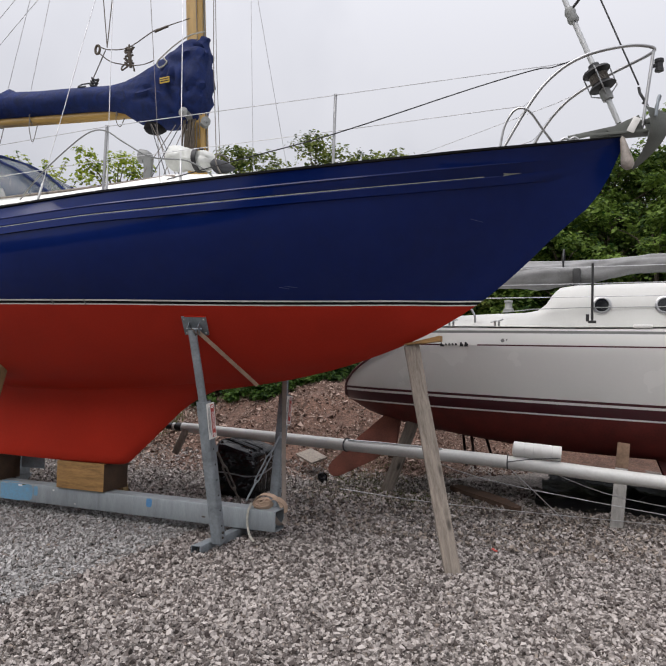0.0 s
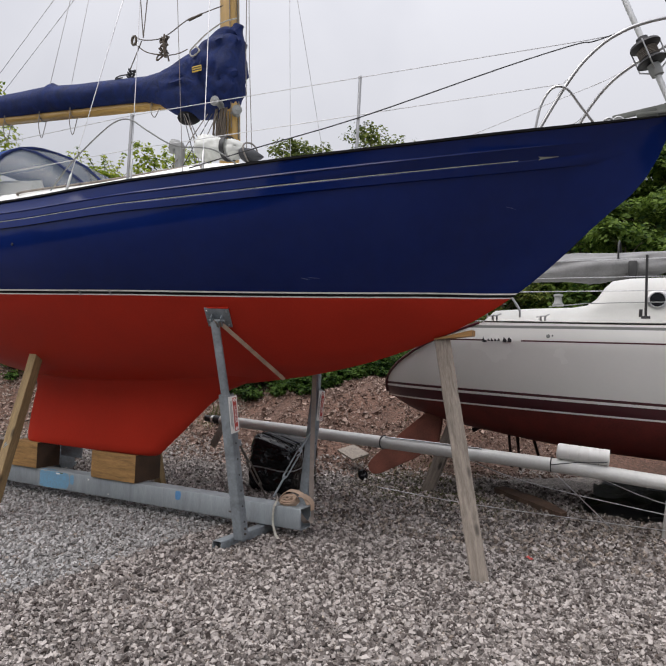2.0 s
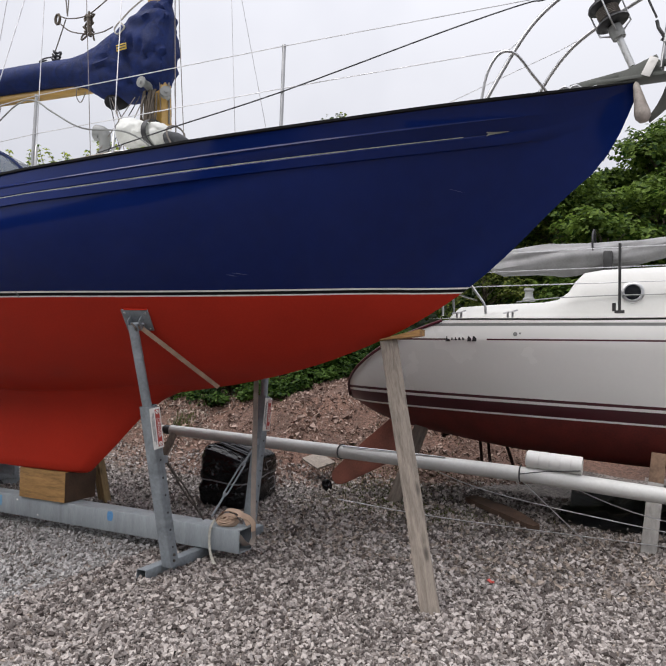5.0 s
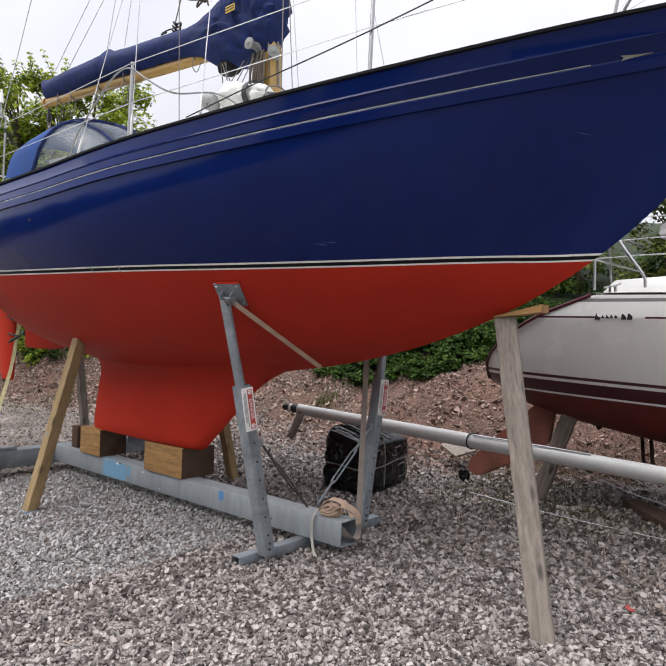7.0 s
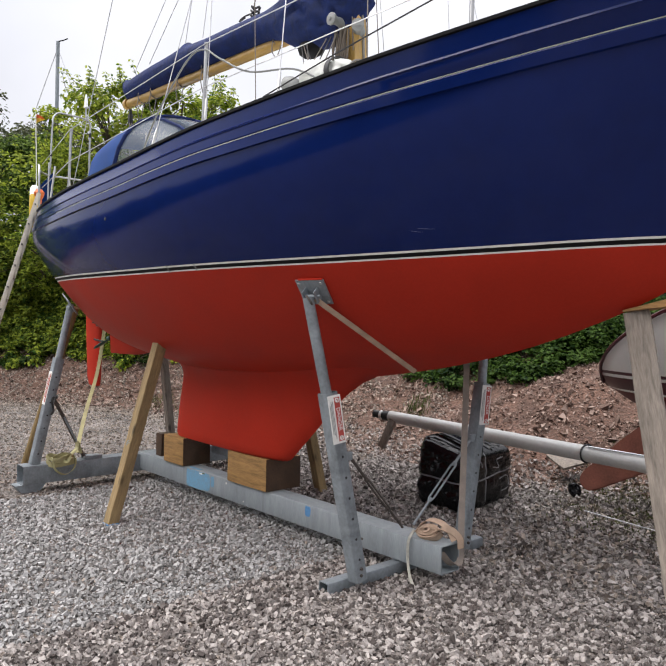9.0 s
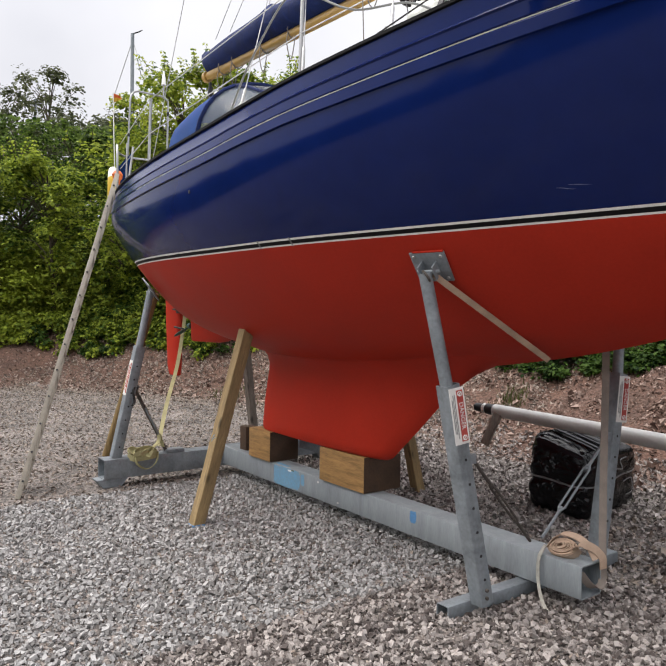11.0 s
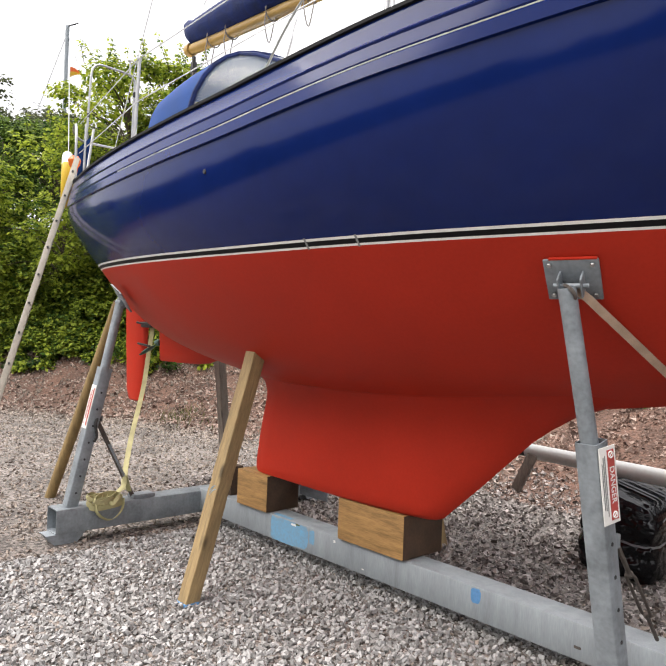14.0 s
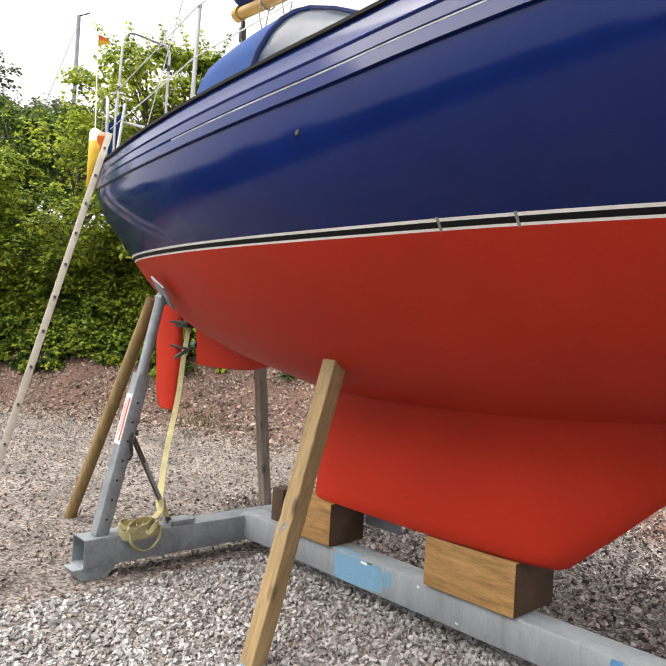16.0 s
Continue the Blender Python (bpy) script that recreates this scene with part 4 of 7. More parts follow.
# furled headsail gear
FURL = [Vector((4.15, 0, 3.80)), Vector((3.99, 0, 4.19)), Vector((3.71, 0, 4.92)), Vector((0.0, 0, 13.4))]
fm = frame_of(FURL[0], FURL[2])
bm = bmesh.new()
tube(bm, [FURL[0], FURL[2], FURL[3]], 0.023, 12)
forestay = part("furling_foil", bm, M_FOIL, yacht, "white headsail furling foil on the forestay")
bm = bmesh.new()
lathe(bm, [(0.0, 0.33), (0.10, 0.335), (0.115, 0.345), (0.10, 0.365), (0.07, 0.375), (0.068, 0.46), (0.10, 0.47), (0.118, 0.485), (0.11, 0.505), (0.05, 0.515), (0.045, 0.56), (0.0, 0.57)], 22, fm)
drum = part("furling_drum", bm, M_BLACK, forestay, "black furling drum with line wound on")
bm = bmesh.new()
for k in range(6):
    lathe(bm, [(0.070, 0.385 + 0.013 * k), (0.078, 0.3915 + 0.013 * k), (0.070, 0.398 + 0.013 * k)], 20, fm)
part("wound_line", bm, M_ROPE, drum)
for a in (0.4, 2.5, 4.6):
    bm = bmesh.new()
    tube(bm, [fm @ Vector((0.03 * math.cos(a), 0.03 * math.sin(a), 0.26)), fm @ Vector((0.125 * math.cos(a), 0.125 * math.sin(a), 0.33)), fm @ Vector((0.128 * math.cos(a), 0.128 * math.sin(a), 0.50)), fm @ Vector((0.06 * math.cos(a), 0.06 * math.sin(a), 0.53))], 0.006, 6)
    part("guard", bm, M_STAIN, drum)
bm = bmesh.new()
lathe(bm, [(0.0, 0.22), (0.045, 0.225), (0.05, 0.27), (0.045, 0.32), (0.0, 0.33)], 14, fm)
part("swivel", bm, M_GREY, forestay, "grey halyard swivel")
bm = bmesh.new()
lathe(bm, [(0.0, 0.98), (0.04, 0.985), (0.05, 1.01), (0.042, 1.05), (0.05, 1.08), (0.035, 1.12), (0.0, 1.125)], 14, fm)
part("swivel", bm, M_GREY, forestay, "grey halyard swivel")
bm = bmesh.new()
tube(bm, [fm @ Vector((0.03, -0.02, 1.1)), fm @ Vector((0.10, -0.05, 1.13)), fm @ Vector((0.12, -0.05, 1.16))], 0.012, 7)
part("shackle", bm, M_BLACK, forestay)
wire("spinnaker_pole_lift", [(4.30, -0.02, 4.10), (4.0, -0.02, 4.87), (3.6, -0.03, 5.9), (-0.1, 0, 12.5)], 0.007, M_BLACK, yacht)
part("snap_hook", tube(bmesh.new(), [(4.30, -0.02, 4.08), (4.31, -0.02, 4.03), (4.34, -0.03, 3.97), (4.37, -0.02, 3.92), (4.33, -0.02, 3.95)], 0.012, 7), M_DARKMETAL, yacht)

# stemhead, bow roller and anchor
bm = bmesh.new()
box(bm, (4.15, 0, 3.70), (0.45, 0.14, 0.025), pose(0, 0, 0), 0.006)
for s in (-1, 1):
    box(bm, (0, s * 0.05, 0), (0.26, 0.008, 0.10), Matrix.Translation((4.20, 0, 3.745)) @ Matrix.Rotation(radians(-22), 4, 'Y'), 0.004)
part("stemhead_fitting", bm, M_ANCHOR, yacht)
anchor = thing("plough_anchor", "galvanised plough anchor stowed on the bow roller", "anchor", m=BERTH)
bm = bmesh.new()
beam(bm, (3.75, -0.02, 3.70), (4.46, -0.02, 3.80), 0.04, 0.03, bevel=0.006)
part("shank", bm, M_ANCHOR, anchor)
bm = bmesh.new()
rings = []
for u in np.linspace(0, 1, 9):
    x = 4.52 + 0.02 * u - 0.30 * u * u + 0.02
    z = 3.84 - 0.42 * u
    w = 0.17 * math.sin(math.pi * min(1, 0.25 + 0.75 * (1 - u)) * 0.5) * (1 - u ** 3) + 0.008
    rings.append([(x - 0.20 * (1 - u), -0.02 - w, z + 0.02), (x, -0.02, z - 0.03), (x - 0.20 * (1 - u), -0.02 + w, z + 0.02), (x - 0.01, -0.02, z + 0.0)])
ring_loft(bm, rings)
part("fluke", bm, M_ANCHOR, anchor)
bm = bmesh.new()
tube(bm, [(4.42, -0.16, 3.78), (4.44, -0.15, 3.93), (4.46, -0.02, 3.98), (4.44, 0.11, 3.93), (4.42, 0.12, 3.78)], 0.012, 8, steps=5)
part("roll_bar", bm, M_GALV, anchor)
bm = bmesh.new()
lathe(bm, [(0.0, -0.15), (0.030, -0.145), (0.050, -0.115), (0.052, -0.08), (0.040, -0.02), (0.030, 0.05), (0.018, 0.12), (0.0, 0.14)], 18, pose(4.20, -0.06, 3.535, 0, -11, 0))
part("bow_fender", bm, shader("dirty_fender_vinyl", (0.30, 0.265, 0.235), 0.6, dark=0.6, light=1.3, scale=9, fine=60, bump=0.1), yacht, "dirty beige pear fender lashed over the stem")
bm = bmesh.new()
box(bm, (0, 0, 0), (0.06, 0.008, 0.13), pose(4.262, -0.085, 3.75, 0, 26, 0), 0.004)
tube(bm, [(4.275, -0.092, 3.785), (4.275, -0.078, 3.785)], 0.009, 8)
part("roller_cheek", bm, M_SIGNWHITE, yacht, "pale metal cheek plate of the bow roller")
bm = bmesh.new()
for k in range(2):
    tube(bm, [(3.72 + 0.07 * k, -0.18, 3.57), (3.70 + 0.07 * k, -0.18, 3.63), (3.74 + 0.07 * k, -0.18, 3.65), (3.78 + 0.07 * k, -0.18, 3.62)], 0.012, 7, steps=4)
part("fairlead", bm, M_STAIN, yacht)

# cowl vent
bm = bmesh.new()
lathe(bm, [(0.0, 0.0), (0.085, 0.0), (0.085, 0.02), (0.050, 0.03), (0.046, 0.13), (0.0, 0.14)], 16, pose(-0.31, -0.277, 3.50))
tube(bm, [(-0.31, -0.277, 3.60), (-0.31, -0.277, 3.71), (-0.33, -0.28, 3.785), (-0.40, -0.295, 3.80)], [0.046, 0.05, 0.068, 0.074], 14, steps=4)
part("cowl_vent", bm, M_GREY, yacht, "grey cowl ventilator")

# inflatable roll strapped on the cabin top
raft = thing("liferaft_valise", "crumpled white dinghy bag strapped beside the mast with a black sack", "bag", m=BERTH)
bm = bmesh.new()
rings = []
for k in range(44):
    u = k / 43
    x = 0.03 + 0.56 * u
    r = 0.150 * (1 - 0.9 * abs(2 * u - 1) ** 7) * (1 - 0.42 * u)
    if abs(x - 0.40) < 0.045:
        r *= 0.90
    ring = []
    for j in range(32):
        a = 2 * math.pi * j / 32
        q = 1 + 0.16 * noise.noise(Vector((x * 6, math.cos(a) * 1.6, math.sin(a) * 1.6))) - 0.30 * abs(noise.noise(Vector((x * 13 + a, math.cos(a) * 3, math.sin(a) * 3 + 4)))) - 0.12 * abs(noise.noise(Vector((x * 30, math.cos(a) * 6, math.sin(a) * 6))))
        ring.append((x, -0.44 + r * 1.15 * math.cos(a) * q, 3.70 - 0.07 * u + r * math.sin(a) * q))
    rings.append(ring)
ring_loft(bm, rings)
part("roll", bm, M_RAFT, raft, angle=75)
bm = bmesh.new()
band(bm, [(0.40, -0.44 + 0.132 * math.cos(a), 3.655 + 0.115 * math.sin(a)) for a in (2 * math.pi * j / 24 for j in range(25))], 0.05, 0.006, (1, 0, 0))
part("strap", bm, M_BLACK, raft)
bm = bmesh.new()
rings = []
for k in range(22):
    u = k / 21
    x = 0.53 + 0.26 * u
    r = 0.062 * (1 - u ** 3) * (0.35 + 0.65 * min(1, u * 6)) + 0.004
    rings.append([(x, -0.44 + 1.3 * r * math.cos(a) * (1 + 0.2 * noise.noise(Vector((x * 16, math.cos(a) * 2, math.sin(a) * 2)))), 3.595 - 0.05 * u + r * math.sin(a) * (1 + 0.2 * noise.noise(Vector((x * 14, math.sin(a) * 2, 2))))) for a in (2 * math.pi * j / 18 for j in range(18))])
ring_loft(bm, rings)
sack = part("sack", bm, shader("charcoal_cloth", (0.035, 0.037, 0.042), 0.8, dark=0.6, light=1.5, scale=9, fine=90, bump=0.3), raft, "charcoal cloth sack", angle=75)
bm = bmesh.new()
tube(bm, [(0.64 + 0.012 * math.sin(2 * a), -0.44 + 0.118 * math.cos(a), 3.595 + 0.092 * math.sin(a)) for a in (2 * math.pi * j / 20 for j in range(21))], 0.008, 6)
part("tie", bm, M_ROPE, sack)

# spray hood
hood = thing("spray_hood", "blue canvas spray hood with clear vinyl windows", "spray hood", m=BERTH)
ARCH = [(-3.40, 0.71, 3.36, 3.80, 0.14), (-3.34, 0.74, 3.36, 3.87, 0.20), (-3.16, 0.75, 3.35, 3.93, 0.28), (-2.98, 0.76, 3.34, 3.97, 0.34), (-2.80, 0.76, 3.33, 4.0, 0.38), (-2.38, 0.74, 3.33, 3.90, 0.26), (-2.0, 0.71, 3.33, 3.77, 0.14), (-1.68, 0.67, 3.33, 3.60, 0.05), (-1.42, 0.61, 3.33, 3.43, 0.0)]


def arch(x, w, z0, z1, lean=0.0, grow=0.0, n=17):
    out = []
    for k in range(n):
        a = math.pi * k / (n - 1)
        y = -math.cos(a)
        y = math.copysign(abs(y) ** 0.8, y) * (w + grow)
        out.append((x + lean * math.sin(a) ** 0.58, y, z0 + (z1 - z0 + grow) * math.sin(a) ** 0.58))
    return out


bm = bmesh.new()
EDGE = tuple(a + (b - a) * 0.28 for a, b in zip(ARCH[4], ARCH[5]))
vs = ring_loft(bm, [arch(*a) for a in ARCH[:5] + [EDGE]], closed=False, caps=False)
part("canopy", bm, M_HOOD, hood)
bm = bmesh.new()
ring_loft(bm, [arch(*a) for a in [EDGE] + ARCH[5:]], closed=False, caps=False)
part("window", bm, M_PERSPEX, hood, "scratched clear vinyl window")
bm = bmesh.new()
for a in (EDGE, ARCH[8]):
    tube(bm, arch(*a, grow=0.006), 0.022, 7)
for k in (5, 8, 11):
    tube(bm, [arch(*a, grow=0.006)[k] for a in [EDGE] + ARCH[5:]], 0.016, 6)
part("trim", bm, M_CANVAS, hood)
bm = bmesh.new()
ring_loft(bm, [[(-2.6, y, z) for y, z in ((-0.62, 3.34), (-0.61, 3.50), (-0.5, 3.56), (-0.4, 3.34))], [(-2.0, y, z) for y, z in ((-0.62, 3.34), (-0.61, 3.48), (-0.5, 3.52), (-0.4, 3.34))]])
part("side_panel", bm, M_GELWHITE, hood)

# stern gear
push = part("pushpit", tube(bmesh.new(), [(-4.75, -0.75, 3.2), (-4.80, -0.74, 3.75), (-5.2, -0.60, 3.80), (-5.52, -0.36, 3.82), (-5.6, 0.0, 3.84), (-5.52, 0.36, 3.82), (-5.2, 0.60, 3.80), (-4.80, 0.74, 3.75), (-4.75, 0.75, 3.2)], 0.0135, 10, steps=5), M_STAIN, yacht, "stainless tube pushpit")
for p, q in (((-5.15, -0.50, 3.28), (-5.2, -0.47, 3.92)), ((-5.05, -0.52, 3.27), (-5.10, -0.43, 3.86)), ((-5.52, 0.3, 3.3), (-5.52, 0.34, 3.82))):
    part("pushpit_leg", tube(bmesh.new(), [p, q], 0.014, 10), M_STAIN, push)
gantry = part("gantry", tube(bmesh.new(), [(-5.26, -0.45, 3.3), (-5.26, -0.425, 4.2), (-5.26, -0.41, 4.50), (-5.265, -0.385, 4.575), (-5.27, -0.33, 4.62), (-5.28, -0.22, 4.63), (-5.33, 0.05, 4.64), (-5.345, 0.11, 4.62), (-5.35, 0.14, 4.56), (-5.35, 0.135, 4.3), (-5.35, 0.13, 3.35)], 0.0125, 8, steps=3), M_STAIN, yacht, "stainless aerial gantry")
for a, b in (((-5.26, -0.43, 4.02), (-5.26, -0.428, 4.06)), ((-5.35, 0.138, 4.40), (-5.35, 0.138, 4.46))):
    part("joint", tube(bmesh.new(), [a, b], 0.017, 8), M_BLACK, gantry, "black tube joint")
part("aerial_stem", tube(bmesh.new(), [(-5.34, 0.07, 4.62), (-5.34, 0.07, 4.82)], 0.011, 8), M_STAIN, gantry)
bm = bmesh.new()
lathe(bm, [(0.0, 0.0), (0.034, 0.0), (0.036, 0.012), (0.026, 0.022), (0.024, 0.10), (0.010, 0.185), (0.0, 0.19)], 14, pose(-5.34, 0.07, 4.80))
part("aerial", bm, M_GELWHITE, yacht, "white tapered aerial")
flagpole = part("flag_staff", tube(bmesh.new(), [(-5.62, -0.48, 3.55), (-5.65, -0.50, 4.66)], 0.006, 8), M_SIGNWHITE, yacht)
bm = bmesh.new()
n = 6
top_v = []
for k in range(n):
    u = k / (n - 1)
    top_v.append([(-5.65 + 0.02 * math.sin(4 * u) + 0.06 * u, -0.49 + 0.10 * u, 4.655 - 0.055 * u), (-5.65 + 0.02 * math.sin(4 * u) + 0.06 * u, -0.49 + 0.10 * u, 4.60 - 0.012 * u), (-5.65 + 0.02 * math.sin(4 * u) + 0.06 * u, -0.49 + 0.10 * u, 4.535 + 0.055 * u)])
ring_loft(bm, top_v, closed=False, caps=False)
for f in bm.faces:
    f.material_index = 0 if f.calc_center_median().z > 4.60 else 1
bmesh.ops.solidify(bm, geom=bm.faces[:], thickness=0.003)
part("flag", bm, [M_ORANGE, M_YELLOW], flagpole, "small orange and yellow flag", smooth=False)
buoy = thing("lifebuoy", "yellow and white horseshoe lifebuoy hung on the stern rail", "lifebuoy", m=BERTH)
bm = bmesh.new()
bu = Vector((-0.92, 0.39, 0)) * 0.8
hs = [Vector((-5.34, -0.60, 3.31)) + bu * a + Vector((0, 0, b)) for a, b in ((-0.10, -0.24), (-0.19, -0.10), (-0.20, 0.08), (-0.12, 0.22), (0.0, 0.26), (0.12, 0.22), (0.20, 0.08), (0.19, -0.10), (0.10, -0.24))]
tube(bm, hs, 0.055, 12, steps=5)
for f in bm.faces:
    if f.calc_center_median().z > 3.47:
        f.material_index = 1
part("ring", bm, [M_YELLOW, M_SIGNWHITE], buoy)
bm = bmesh.new()
lathe(bm, [(0.0, -0.10), (0.03, -0.09), (0.034, -0.03), (0.055, 0.0), (0.065, 0.05), (0.04, 0.09), (0.0, 0.1)], 14, pose(-5.001, -0.664, 3.418))
part("marker_light", bm, M_ORANGE, buoy, "orange marker light")
bm = bmesh.new()
dz = []
for k in range(7):
    u = k / 6
    dz.append([(-5.25 + 0.10 * u, -0.58 + 0.15 * u, 3.30), (-5.24 + 0.10 * u, -0.58 + 0.15 * u + 0.01 * math.sin(5 * u), 3.55 + 0.1 * u), (-5.24 + 0.1 * u, -0.58 + 0.15 * u, 3.60 + 0.20 * u)])
ring_loft(bm, dz, closed=False, caps=False)
bmesh.ops.solidify(bm, geom=bm.faces[:], thickness=0.004)
part("weather_cloth", bm, M_HOOD, yacht, "blue weather cloth laced to the stern rail")

# propeller and shaft
bm = bmesh.new()
lathe(bm, [(0.0, 0.0), (0.03, 0.0), (0.035, 0.05), (0.02, 0.10), (0.0, 0.11)], 12, frame_of((-4.28, 0, 1.62), (-4.45, 0, 1.62)))
for a in (0.5, 0.5 + math.pi):
    c = Vector((-4.34, 0.12 * math.cos(a), 1.62 + 0.12 * math.sin(a) - 0.02))
    bmesh.ops.create_icosphere(bm, subdivisions=2, radius=1, matrix=Matrix.Translation(c) @ Matrix.Rotation(a, 4, 'X') @ Matrix.Rotation(radians(35), 4, 'Y') @ Matrix.Diagonal((0.045, 0.11, 0.014, 1)))
M_VERDIGRIS = shader("verdigris_bronze", (0.075, 0.15, 0.1275), 0.6, metal=0.3, dark=0.6, light=1.3, scale=14, bump=0.1)
part("propeller", bm, M_VERDIGRIS, yacht, "tarnished green bronze propeller")
bm = bmesh.new()
box(bm, (-4.45, -0.03, 1.80), (0.22, 0.10, 0.06), pose(0, 0, 0, 0, 0, 0), 0.012)
tube(bm, [(-4.35, -0.07, 1.80), (-4.62, -0.09, 1.82)], 0.012, 6)
part("rudder_clamp", bm, M_DARKMETAL, yacht, "dark metal clamp locking the rudder")
bm = bmesh.new()
tube(bm, [(-4.38, -0.06, 1.58), (-4.62, -0.07, 1.60)], 0.012, 6)
part("rudder_clamp", bm, M_DARKMETAL, yacht, "dark metal clamp locking the rudder")

# ---- steel cradle ----
cradle = thing("boat_cradle", "galvanised steel yacht cradle with adjustable posts on gravel", "cradle")


def box_tube(name, p0, p1, w, h, material, parent, wall=0.008, side=(0, 0, 1), label=""):
    """A hollow square section, open at both ends."""
    m = frame_of(p0, p1, side)
    L = (Vector(p1) - Vector(p0)).length
    bm = bmesh.new()

    def sq(a, b, z, r):
        pts = []
        for sx, sy in ((1, 1), (-1, 1), (-1, -1), (1, -1)):
            for t in (0, 1, 2):
                ang = math.atan2(sy, sx) + (t - 1) * math.pi / 4
                pts.append(m @ Vector((sx * (a - r) + r * math.cos(ang), sy * (b - r) + r * math.sin(ang), z)))
        return pts
    rings = [sq(w / 2, h / 2, 0, 0.012), sq(w / 2, h / 2, L, 0.012), sq(w / 2 - wall, h / 2 - wall, L, 0.008), sq(w / 2 - wall, h / 2 - wall, 0, 0.008)]
    vs = ring_loft(bm, rings, caps=False)
    n = len(vs[0])
    for i in range(n):
        bm.faces.new([vs[3][i], vs[3][(i + 1) % n], vs[0][(i + 1) % n], vs[0][i]])
    return part(name, bm, material, parent, label)


main_beam = box_tube("main_beam", (-3.42, 0.0, 0.205), (1.14, 0.0, 0.200), 0.20, 0.20, M_BEAM, cradle, label="long galvanised box beam with blue paint marks")


def splash(cx, cz, rx, rz, seed, material, top=False, label="faded blue paint"):
    """A thin ragged patch of paint on the beam's side or top."""
    bm = bmesh.new()
    pts = []
    for k in range(40):
        a = 2 * math.pi * k / 40
        q = 1 + 0.22 * noise.noise(Vector((math.cos(a) * 1.5 + seed, math.sin(a) * 1.5, seed))) + 0.14 * noise.noise(Vector((math.cos(a) * 6 + seed, math.sin(a) * 6, 1)))
        u = math.copysign(abs(math.cos(a)) ** 0.4, math.cos(a)) * rx * q
        v = math.copysign(abs(math.sin(a)) ** 0.4, math.sin(a)) * rz * q
        pts.append((cx + u, max(-0.092, min(0.092, cz + v))))
    if top:
        lo, hi = [(u, v, 0.3035) for u, v in pts], [(u, v, 0.3056) for u, v in pts]
    else:
        lo, hi = [(u, -0.0995, 0.2025 + v) for u, v in pts], [(u, -0.1006 - 0.00006 * seed, 0.2025 + v) for u, v in pts]
    ring_loft(bm, [lo, hi])
    part("paint_patch", bm, material, main_beam, label, smooth=False)


M_BLUESPOT = shader("bright_blue_spray", (0.09, 0.25, 0.48), 0.6, dark=0.7, light=1.2, scale=30, bump=0.02)
splash(-2.10, 0.0, 0.16, 0.09, 1, M_BLUEPAINT)
splash(-1.93, 0.01, 0.08, 0.085, 2, M_BLUEPAINT)
splash(-2.26, 0.0, 0.05, 0.09, 3, M_BLUEPAINT)
splash(-2.18, -0.07, 0.12, 0.02, 4, M_BLUEPAINT, top=True)
splash(-1.97, 0.085, 0.025, 0.006, 9, M_MOSS, label="green paint dab")
splash(-0.302, 0.045, 0.035, 0.04, 5, M_BLUESPOT)
splash(-1.80, 0.03, 0.03, 0.05, 7, M_BLUEPAINT)
splash(-1.55, 0.06, 0.010, 0.008, 10, M_SIGNWHITE, label="white paint spot")
splash(-2.02, 0.075, 0.03, 0.008, 6, M_SIGNWHITE, label="white paint spill")
splash(0.35, -0.03, 0.02, 0.008, 8, M_BRACE, label="rust spot")
splash(-1.25, -0.06, 0.010, 0.005, 9, M_SIGNWHITE, label="white paint spot")
box_tube("foot", (0.70, -0.79, 0.047), (0.70, 0.92, 0.047), 0.085, 0.095, M_GALV, cradle, 0.006)
